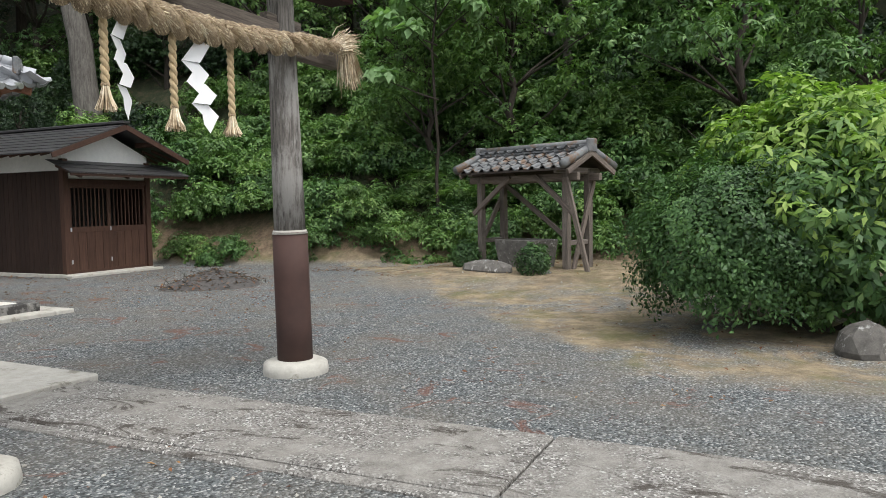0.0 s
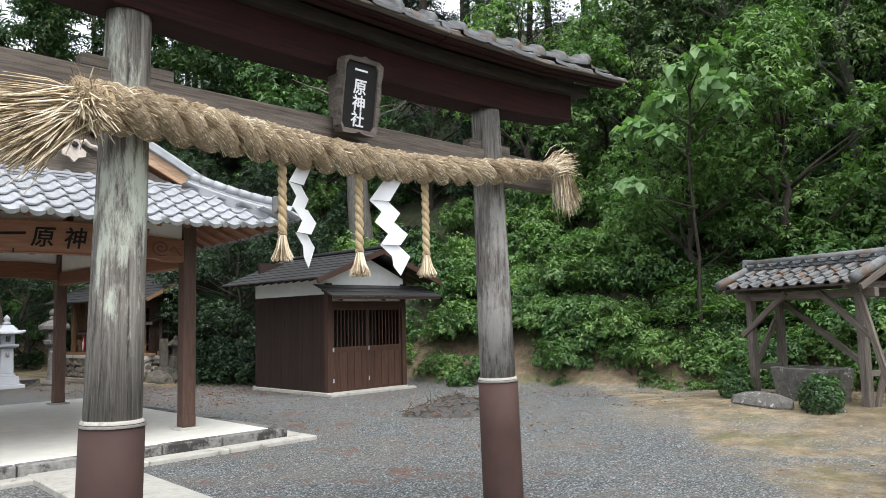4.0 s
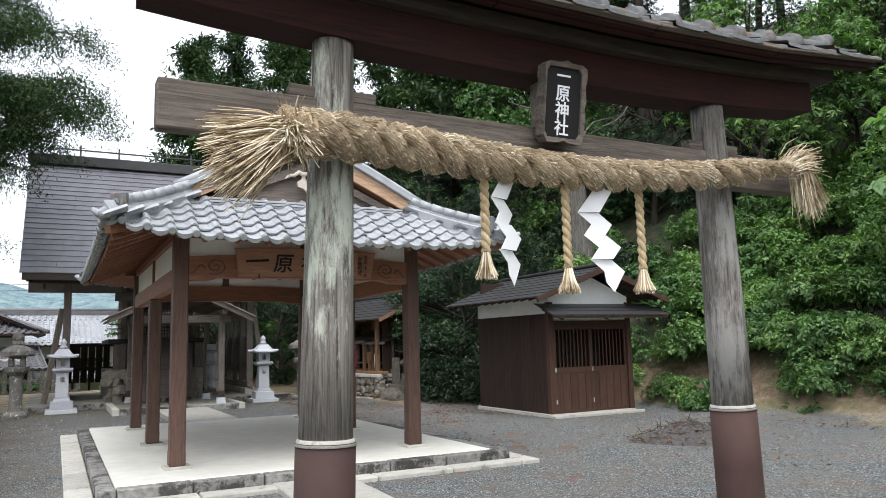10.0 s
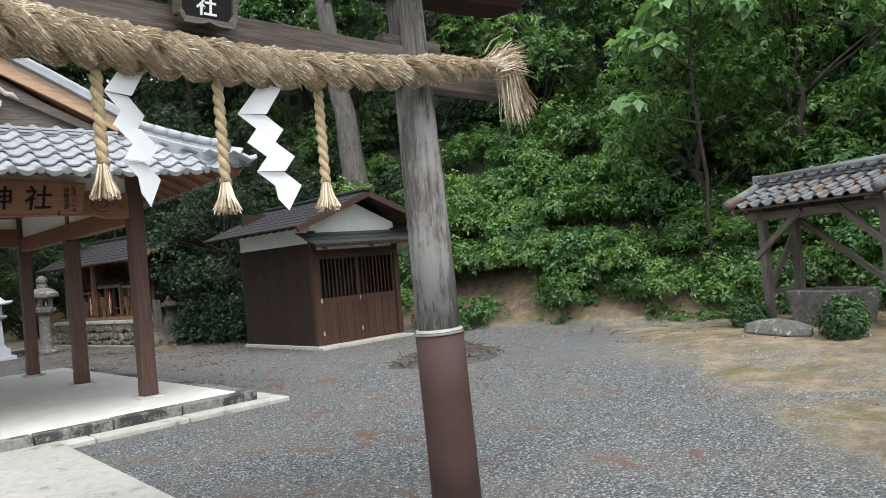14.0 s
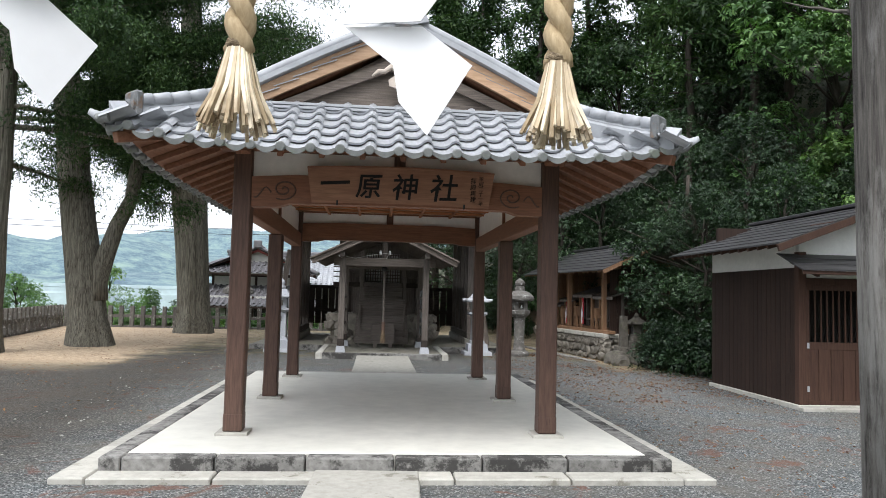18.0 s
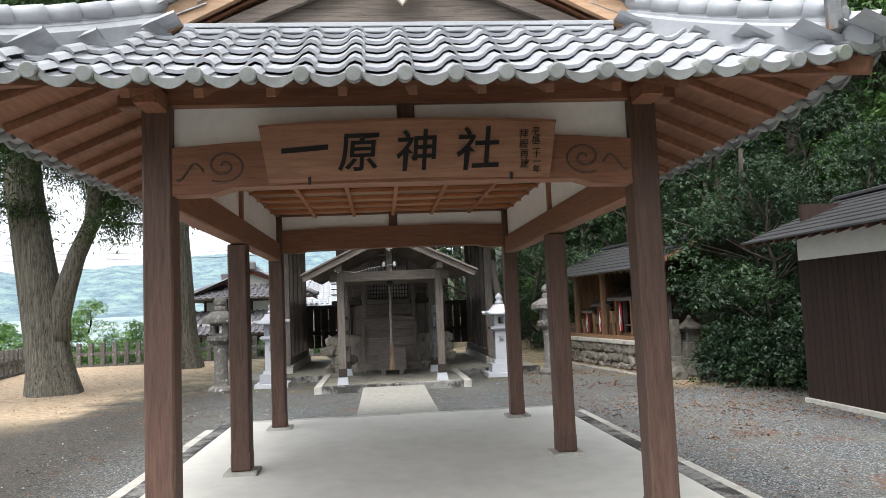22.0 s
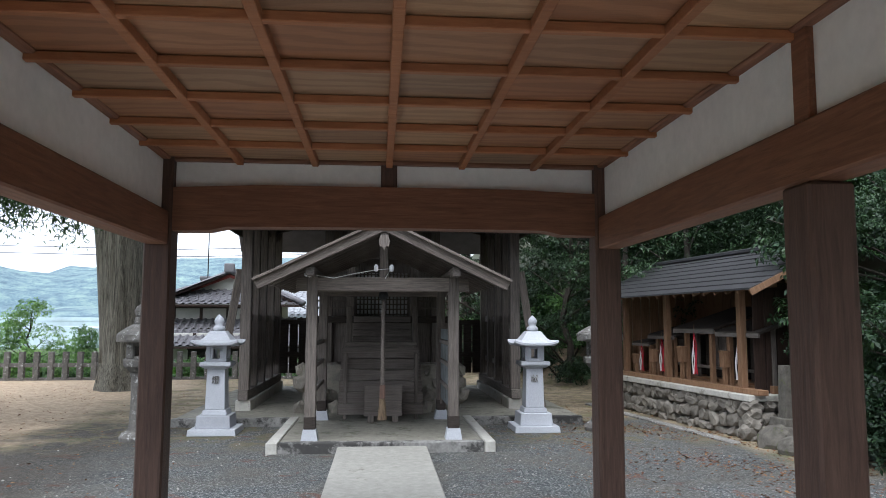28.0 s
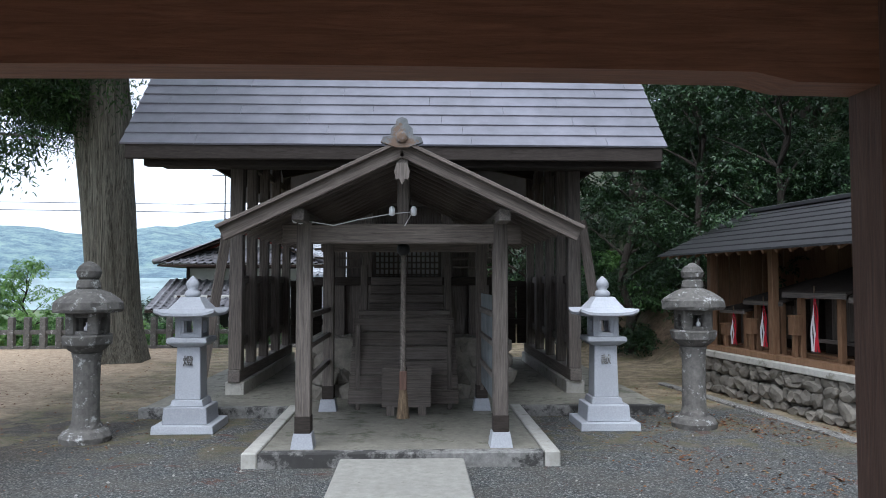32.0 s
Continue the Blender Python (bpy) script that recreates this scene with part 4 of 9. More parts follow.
def eave_cap(w=0.25):
    """Front of an eave tile: a scalloped pendant strip beside a round boss."""
    bm = bmesh.new()
    n = 8
    rows = []
    for k in range(n + 1):
        f = k / n
        x = (-0.5 + 0.72 * f) * w
        top = 0.03 - 0.022 * math.sin(math.pi * min(1.0, f * 1.05))
        low = top - 0.022 - 0.026 * math.sin(math.pi * f) ** 0.7
        rows.append([bm.verts.new(p) for p in ((x, -0.018, top), (x, 0.0, top), (x, 0.0, low), (x, -0.018, low))])
    for a, b in zip(rows, rows[1:]):
        for k in range(4):
            bm.faces.new((a[k], a[(k + 1) % 4], b[(k + 1) % 4], b[k]))
    bm.faces.new(rows[0])
    bm.faces.new(rows[-1][::-1])
    bmesh.ops.recalc_face_normals(bm, faces=bm.faces)
    tube(bm, [(0.32 * w, -0.036, 0.02), (0.32 * w, -0.03, 0.02), (0.32 * w, 0.06, 0.02)], [0.034, 0.041, 0.041], 14)
    me = bpy.data.meshes.new("eave_tile")
    bm.to_mesh(me)
    bm.free()
    return me


EX, EY0, EY1, EZ = 2.42, -1.05, 5.92, 2.685


def corner_rise(u, half):
    return 0.15 * min(1.0, abs(u) / half) ** 5


def build_hall():
    h = thing("worship_hall", "open timber worship hall with white plaster panels and grey tiled roof", "shrine hall")
    PW = 0.088
    for px in (-1.515, 1.515):
        for py in (0.08, 2.54, 5.08):
            p = part("post", box(px - PW, px + PW, py - PW, py + PW, 0.185, 2.27 if py == 2.54 else 2.9, 0.012), M_BROWN, h)
            part("base_pad", box(px - 0.15, px + 0.15, py - 0.15, py + 0.15, 0.15, 0.19, 0.006), M_CONC, p)
            part("post_shoe", box(px - PW - 0.003, px + PW + 0.003, py - PW - 0.003, py + PW + 0.003, 0.19, 0.36, 0.01), M_BROWN, p)
    # head beams: cambered at front and back
    for py in (0.08, 5.08):
        n = 24
        bm = bmesh.new()
        rows = []
        for k in range(n + 1):
            x = -1.43 + 2.86 * k / n
            e = abs(x) / 1.43
            if py > 1:
                top, bot = 2.685 - 0.024 * max(0, e - 0.6) / 0.4, 2.396 - (0.026 if e > 0.76 else 0.0) + 0.01 * (1 - e * e)
            else:
                top, bot = 2.662 - 0.03 * max(0, e - 0.7) / 0.3, 2.375 - (0.035 if e > 0.8 else 0.0) + 0.012 * (1 - e * e)
            rows.append([bm.verts.new((x, py + y, z)) for y, z in ((-0.075, bot), (0.075, bot), (0.075, top), (-0.075, top))])
        for a, b in zip(rows, rows[1:]):
            for k in range(4):
                bm.faces.new((a[k], a[(k + 1) % 4], b[(k + 1) % 4], b[k]))
        bm.faces.new(rows[0][::-1])
        bm.faces.new(rows[-1])
        bmesh.ops.recalc_face_normals(bm, faces=bm.faces)
        hb = part("head_beam", bm, M_BROWN_X, h)
        if py < 1:
            # carved scrolls at both ends
            for s in (-1, 1):
                bm = bmesh.new()
                pts = [(s * 1.12 + (0.008 + 0.011 * a) * math.cos(a * 1.0) * s, 0.003, 2.515 + (0.008 + 0.0085 * a) * math.sin(a)) for a in [0.35 * k for k in range(34)]]
                tube(bm, pts, 0.008, 6)
                part("carved_scroll", bm, M_BROWN, hb)
                bm = bmesh.new()
                pts = [(s * (1.24 + 0.16 * f), 0.003, 2.48 + 0.05 * math.sin(f * 5)) for f in [k / 10 for k in range(11)]]
                tube(bm, pts, 0.008, 6)
                part("carved_scroll", bm, M_BROWN, hb)
        zp = 2.886 if py < 1 else 2.842
        part("plate_beam", box(-1.75, 1.75, py - 0.07, py + 0.07, zp, 3.1, 0.01), M_BROWN_X, h)
        part("panel_strut", box(-0.055, 0.055, py - 0.05, py + 0.05, 2.655, zp + 0.003, 0.006), M_BROWN, h)
        for s in (-1, 1):
            part("plaster_panel", box(min(s * 0.056, s * 1.426), max(s * 0.056, s * 1.426), py - 0.02, py + 0.02, 2.61, zp + 0.001, 0), M_PLASTER, h, "white plaster panel")
    for px in (-1.515, 1.515):
        part("side_beam", box(px - 0.07, px + 0.07, 0.17, 4.99, 2.275, 2.5, 0.01), M_BROWN_Y, h)
        part("plate_beam", box(px - 0.07, px + 0.07, -0.22, 5.38, 2.845, 2.963, 0.01), M_BROWN_Y, h)
        for y0, y1 in ((0.17, 2.49), (2.59, 4.99)):
            part("plaster_panel", box(px - 0.02, px + 0.02, y0, y1, 2.5, 2.845, 0), M_PLASTER, h, "white plaster panel")
        for y0 in (2.49,):
            part("panel_strut", box(px - 0.05, px + 0.05, y0, y0 + 0.1, 2.5, 2.845, 0.005), M_BROWN_Y, h)
    # coffered ceiling
    rg = random.Random(2)
    xs = [-1.49 + 2.98 * k / 6 for k in range(7)]
    ys = [0.17 + 4.82 * k / 10 for k in range(11)]
    bm = bmesh.new()
    for i in range(6):
        for j in range(10):
            add_box(bm, xs[i] + 0.003, xs[i + 1] - 0.003, ys[j] + 0.003, ys[j + 1] - 0.003, 2.862 + rg.uniform(-0.002, 0.002), 2.88)
    tagged(part("ceiling", bm, M_CEIL), "coffered ceiling of warm grained boards", "ceiling", kind="structure")
    for x in xs[1:-1]:
        part("ceiling_batten", box(x - 0.022, x + 0.022, 0.16, 5.0, 2.815, 2.862, 0.004), M_CEIL_BAR, h)
    for y in ys[1:-1]:
        part("ceiling_batten", box(-1.5, 1.5, y - 0.019, y + 0.019, 2.82, 2.8605, 0.004), M_CEIL_BAR, h)
    # rafters under the eaves, against the boards
    def under(d, u, half):
        """Height of the boards' underside d metres in from the eave."""
        return EZ - 0.026 + 0.44 * d + corner_rise(u, half) * max(0.0, 1 - d / 0.9)

    def rafter(a, b):
        bm, m = beam(a, b, 0.048, 0.052, 0.004)
        part("rafter", bm, M_RAFTER, h, at=m)

    for k in range(-4, 5):
        x = 0.35 * k
        for yi, yo in ((0.0, EY0 + 0.14), (5.0, EY1 - 0.14)):
            rafter((x, yi, under(1.0, x, EX) - 0.026), (x, yo, under(0.14, x, EX) - 0.026))
    for s in (-1, 1):
        for k in range(20):
            y = -0.88 + 0.35 * k
            a = max(0.0, -y, y - 5.0)
            if a < 0.98:
                d = 0.92 - a * 0.72
                rafter((s * (EX - d), y, under(d, y - 2.475, 3.575) - 0.026), (s * (EX - 0.12), y, under(0.12, y - 2.475, 3.575) - 0.026))
        for c, yy in ((-1, 0.0), (1, 5.0)):
            b, m = beam((s * 1.5, yy, 3.06), (s * (EX - 0.04), (EY0 if c < 0 else EY1) - c * 0.06, 2.76), 0.075, 0.09, 0.005)
            part("hip_rafter", b, M_RAFTER, h, at=m)

    # roof boards (underside) as sloping sheets with an upturned edge
    def roof_z(side_d, u, half):
        """Height of the roof surface side_d metres in from the eave."""
        f = max(0.0, 1 - side_d / 0.9)
        return EZ + 0.66 * side_d - 0.03 * side_d * side_d + corner_rise(u, half) * f

    def sheet(rows, name, mat, thick=0.03):
        bm = bmesh.new()
        top = [[bm.verts.new(p) for p in r] for r in rows]
        low = [[bm.verts.new((p[0], p[1], p[2] - thick)) for p in r] for r in rows]
        for g in (top, low):
            for a, b in zip(g, g[1:]):
                for k in range(len(a) - 1):
                    bm.faces.new((a[k], a[k + 1], b[k + 1], b[k]))
        for a, b in ((top[0], low[0]), (top[-1], low[-1])):
            for k in range(len(a) - 1):
                bm.faces.new((a[k], a[k + 1], b[k + 1], b[k]))
        bmesh.ops.recalc_face_normals(bm, faces=bm.faces)
        return part(name, bm, mat, h)

    IN = 0.95
    for c, y0 in ((1, EY0), (-1, EY1)):
        rows = []
        for d in (0.09, 0.25, 0.5, 0.75, IN):
            half = EX - d
            rows.append([(-half + 2 * half * k / 24, y0 + c * d, under(d, -half + 2 * half * k / 24, EX) + 0.03) for k in range(25)])
        sheet(rows, "roof_board", M_RAFTER)
    for s in (-1, 1):
        rows = []
        for d in (0.09, 0.25, 0.5, 0.75, IN):
            rows.append([(s * (EX - d), EY0 + d + (EY1 - EY0 - 2 * d) * k / 30, under(d, EY0 + d + (EY1 - EY0 - 2 * d) * k / 30 - 2.475, 3.575) + 0.03) for k in range(31)])
        sheet(rows, "roof_board", M_RAFTER)
        # upper gable slopes
        rows = []
        for k in range(5):
            f = k / 4
            x = 1.55 * (1 - f)
            z = 3.26 + 0.86 * f + 0.05 * math.sin(math.pi * f) * -1
            rows.append([(s * x, y, z) for y in (-0.06, 2.5, 5.15)])
        sheet(rows, "roof_board", M_RAFTER)

    # tiles
    tile, cap = pantile(), eave_cap()
    tile.materials.append(M_TILE)
    cap.materials.append(M_TILE_FRONT)
    slope = math.atan(0.62)
    W, R = 0.246, 0.205
    joined_v, joined_f = [], []
    src = np.array([v.co[:] for v in tile.vertices])
    srcf = [tuple(p.vertices) for p in tile.polygons]

    def lay(m, near):
        if near:
            part("roof_tile", tile, M_TILE, h, at=m)
        else:
            o = sum(len(v) for v in joined_v)
            a = np.array(m)
            joined_v.append(src @ a[:3, :3].T + a[:3, 3])
            joined_f.extend(tuple(i + o for i in f) for f in srcf)

    for side in ("front", "back", "left", "right"):
        along = EX if side in ("front", "back") else 3.575
        n = int(2 * along / W)
        for k in range(n + 1):
            u = (k - n / 2) * W
            for r in range(6):
                d = r * R * math.cos(slope)
                if abs(u) > along - d - (0.07 if r else -0.02) or d > 0.98:
                    continue
                z = roof_z(d, u, along) + 0.01
                turn = {"front": 0, "back": 180, "left": -90, "right": 90}[side]
                pos = {"front": (u, EY0 + d, z), "back": (u, EY1 - d, z), "left": (-EX + d, 2.475 + u, z), "right": (EX - d, 2.475 + u, z)}[side]
                m = pose(*pos, 0, 0, turn) @ pose(0, 0, 0, math.degrees(slope) - 3, 0, 0)
                lay(m, side == "front" or (side == "left" and u > -1.0 and u < 3.6 and r < 5))
                if r == 0:
                    part("eave_tile", cap, M_TILE_FRONT, h, at=pose(*pos, 0, 0, turn) @ pose(0, -0.012, 0.012, 12, 0, 0))
    for s in (-1, 1):
        gs = math.atan(0.86 / 1.55)
        for k in range(21):
            for r in range(9):
                x = 1.58 - r * R * math.cos(gs)
                if x < 0:
                    continue
                z = 3.26 + (1.55 - x) * 0.86 / 1.55 + 0.02
                lay(pose(s * x, 0.02 + k * W, z, 0, 0, 90 if s > 0 else -90) @ pose(0, 0, 0, math.degrees(gs) - 3, 0, 0), False)
    me = raw_mesh("roof_tiles", np.concatenate(joined_v).tolist(), joined_f)
    tagged(part("roof_tiles", me, M_TILE, h), kind="stuff")
    # hip ridges: stacked flat tiles under a barrel cap, with a scrolled end
    for s in (-1, 1):
        for c in (1, -1):
            y0 = EY0 if c > 0 else EY1
            a = Vector((s * (EX - 0.02), y0 + c * 0.02, roof_z(0, EX, EX) + 0.02))
            b = Vector((s * (EX - 0.98), y0 + c * 0.98, roof_z(0.98, 0, 1) + 0.04))
            pts = [a.lerp(b, f) + Vector((0, 0, 0.05 * (1 - f) ** 3 - 0.02 * math.sin(math.pi * f))) for f in [k / 8 for k in range(9)]]
            for lv, wd in ((0.03, 0.24), (0.075, 0.15), (0.12, 0.12)):
                bm = bmesh.new()
                tube(bm, [p + Vector((0, 0, lv)) for p in pts[(0 if lv < 0.05 else 1):]], wd / 2, 4, True, 0.5)
                part("ridge_course", bm, M_TILE, h)
            for k in range(1, 8):
                bm = bmesh.new()
                tube(bm, [pts[k] + Vector((0, 0, 0.155)), pts[k].lerp(pts[k + 1], 0.93) + Vector((0, 0, 0.155))], [0.05, 0.058], 10)
                part("ridge_cap", bm, M_TILE, h, smooth=True)
            p = pts[1] + Vector((0, 0, 0.1))
            d = (a - b).normalized()
            m = Matrix.Translation(p) @ pose(0, 0, 0, 0, 0, math.degrees(math.atan2(d.y, d.x)) + 90)
            bm = bmesh.new()
            pts2 = [(0.02 * math.cos(q) * (1 + q * 0.45), -0.03, 0.02 * math.sin(q) * (1 + q * 0.45)) for q in [0.4 * k for k in range(18)]]
            tube(bm, pts2, 0.026, 6)
            add_box(bm, -0.1, 0.1, -0.03, 0.05, -0.1, 0.13, 0.02)
            part("ridge_end", bm, M_TILE_OLD, h, "scrolled grey ridge-end tile", at=m, smooth=False)
            bm = bmesh.new()
            tube(bm, [pts[0] + Vector((0, 0, 0.02)), a + d * 0.1 + Vector((0, 0, 0.07)), a + d * 0.2 + Vector((0, 0, 0.14))], [0.07, 0.055, 0.03], 8, True, 0.5)
            part("corner_tile", bm, M_TILE, h, smooth=True)

    # gables
    for c, y in ((1, -0.08), (-1, 5.17)):
        bm = extrude_outline([(-1.28, 3.25), (1.28, 3.25), (0, 3.96)], 0.03)
        part("gable_wall", bm, M_GREY_X, h, at=pose(0, y + c * 0.12, 0))
        for s in (-1, 1):
            prof_t, prof_b = [], []
            for k in range(9):
                f = k / 8
                x = 1.62 * f
                z = 4.13 - 0.80 * f + 0.02 * math.sin(math.pi * f)
                prof_t.append((s * x, z))
                prof_b.append((s * x, z - 0.19 + 0.03 * f))
            bm = extrude_outline(prof_t + prof_b[::-1], 0.05)
            bmesh.ops.recalc_face_normals(bm, faces=bm.faces)
            part("bargeboard", bm, M_PALE, h, "pale cedar bargeboard", at=pose(0, y - c * 0.02, 0))
            prof_t2 = [(x, z + 0.055) for x, z in prof_t]
            bm = extrude_outline(prof_t2 + prof_t[::-1], 0.2)
            bmesh.ops.recalc_face_normals(bm, faces=bm.faces)
            part("verge_tile", bm, M_TILE, h, at=pose(0, y - (0.08 if c > 0 else 0.12), 0.012))
            bm = bmesh.new()
            tube(bm, [(x, y, z + 0.1) for x, z in prof_t], 0.05, 8)
            part("verge_cap", bm, M_TILE, h, smooth=True)
            bm = extrude_outline([(s * 0.02, 3.86), (s * 1.32, 3.28), (s * 1.22, 3.24), (s * 0.02, 3.73)], 0.04)
            bmesh.ops.recalc_face_normals(bm, faces=bm.faces)
            part("inner_board", bm, M_GREY_X, h, at=pose(0, y + c * 0.05, 0))
        # hanging fish ornament
        orn = part("gable_pendant", extrude_outline([(-0.05, 3.74), (0.05, 3.74), (0.085, 3.64), (0.14, 3.60), (0.13, 3.54), (0.05, 3.52), (0.0, 3.46), (-0.05, 3.52), (-0.13, 3.54), (-0.14, 3.60), (-0.085, 3.64)], 0.035), M_GOLDWOOD, h, "carved pale wooden pendant", at=pose(0, y - c * 0.03, -0.02))
        for s in (-1, 1):
            bm = bmesh.new()
            tube(bm, [(s * 0.06, 0, 3.70), (s * 0.12, 0, 3.73), (s * 0.18, 0, 3.68), (s * 0.24, 0, 3.68), (s * 0.3, 0, 3.63)], [0.03, 0.028, 0.025, 0.022, 0.008], 8)
            part("cloud_carving", bm, M_GOLDWOOD, orn)
        part("boss", lathe([(0.04, 0.0), (0.04, 0.015), (0.02, 0.03)], 6), M_IRON, orn, at=pose(0, -c * 0.005 - 0.005, 3.67, 90, 0, 0))
        # small lower flashing under the gable
        for lv in (0, 1):
            part("flashing_course", box(-1.3, 1.3, y - 0.06 * c - 0.05, y - 0.06 * c + 0.05, 3.235 + 0.035 * lv, 3.262 + 0.035 * lv, 0.004), M_TILE, h)
    # main ridge
    for lv, wd in ((4.13, 0.2), (4.18, 0.17), (4.23, 0.14)):
        part("ridge_course", box(-wd / 2, wd / 2, -0.08, 5.17, lv, lv + 0.045, 0.006), M_TILE, h)
    bm = bmesh.new()
    tube(bm, [(0, -0.08, 4.3), (0, 5.17, 4.3)], 0.062, 10)
    part("ridge_cap", bm, M_TILE, h, smooth=True)
    for y in (-0.15, 5.24):
        e = part("ridge_ornament", extrude_outline([(-0.24, 4.14), (-0.2, 4.22), (-0.14, 4.2), (-0.11, 4.3), (-0.06, 4.36), (0.06, 4.36), (0.11, 4.3), (0.14, 4.2), (0.2, 4.22), (0.24, 4.14), (0.08, 4.1), (-0.08, 4.1)], 0.07), M_TILE, h, at=pose(0, y - 0.03, 0.02))
        part("disc", lathe([(0.07, 0), (0.075, 0.02), (0.05, 0.03)], 16), M_TILE, e, at=pose(0, 0, 4.25, 90, 0, 0))

    # the gable stands a little above the skirt roof
    for ob in h.children:
        if ob.name.split(".")[0] in ("gable_wall", "bargeboard", "verge_tile", "verge_cap", "inner_board", "gable_pendant", "flashing_course", "ridge_ornament"):
            ob.location.z += 0.035

    # name board over the entrance
    sb = thing("name_board", "long curved brown timber name board with black brushed characters", "sign", pose(0.018, -0.05, 2.553, 7, 0, 0))
    n = 14
    top, bot = [], []
    for k in range(n + 1):
        f = k / n * 2 - 1
        top.append((0.912 * f, 0.175 + 0.028 * (1 - f * f) - 0.004))
        bot.append((0.865 * f, -0.168 + 0.02 * (1 - f * f)))
    bm = extrude_outline(bot + top[::-1], 0.035)
    bmesh.ops.recalc_face_normals(bm, faces=bm.faces)
    part("board", bm, M_SIGN, sb)
    bm = extrude_outline([(x, z) for x, z in top] + [(x, z + 0.016) for x, z in top[::-1]], 0.06)
    bmesh.ops.recalc_face_normals(bm, faces=bm.faces)
    part("top_moulding", bm, M_BROWN_X, sb, at=pose(0, -0.015, 0))
    for ch, x, z, size, tilt in (("一", -0.655, 0.012, 0.3, 4), ("原", -0.325, 0.0, 0.255, 1), ("神", 0.03, -0.002, 0.265, 2), ("社", 0.41, 0.0, 0.28, 1)):
        lettering("character", ch, size, M_BLACK, sb, pose(x, -0.004, z, 90, 0, 0) @ pose(0, 0, 0, 0, 0, tilt), depth=0.003, bold=0.0035, slant=0.12)
    lettering("small_character", "平成二十一年", 0.054, M_BLACK, sb, pose(0.782, -0.004, 0.118, 90, 0, 0), vertical=True, depth=0.002, spacing=0.88, bold=0.0, slant=0.12)
    lettering("small_character", "拝殿再建", 0.06, M_BLACK, sb, pose(0.705, -0.004, 0.1, 90, 0, 0), vertical=True, depth=0.002, spacing=1.02, bold=0.0, slant=0.12)
    for x in (-0.62, 0.62):
        b, m = beam((x, -0.012, -0.178), (x, -0.012, -0.13), 0.02, 0.016, 0.003)
        part("iron_hook", b, M_IRON, sb, at=m)


build_hall()


# ---- storehouse shed ----
def corrugated(name, rows, mat, parent, thick=0.025, steps=0.0):
    """A stepped sheet roof: rows of points from eave to ridge, each course lapping the one below."""
    for i, (a, b) in enumerate(zip(rows, rows[1:])):
        bm = bmesh.new()
        a0, a1 = [Vector(p) for p in a]
        b0, b1 = [Vector(p) for p in b]
        up = Vector((0, 0, thick))
        lap = (b0 - a0) * 0.04
        vs = [bm.verts.new(p) for p in (a0, a1, b1 + lap, b0 + lap, a0 + up, a1 + up, b1 + lap + up * 0.35, b0 + lap + up * 0.35)]
        for f in ((3, 2, 1, 0), (4, 5, 6, 7), (0, 1, 5, 4), (1, 2, 6, 5), (2, 3, 7, 6), (3, 0, 4, 7)):
            bm.faces.new([vs[k] for k in f])
        bmesh.ops.recalc_face_normals(bm, faces=bm.faces)
        part(name, bm, mat, parent)


def lerp_rows(e0, e1, r0, r1, n):
    e0, e1, r0, r1 = map(Vector, (e0, e1, r0, r1))
    return [(e0.lerp(r0, k / n), e1.lerp(r1, k / n)) for k in range(n + 1)]


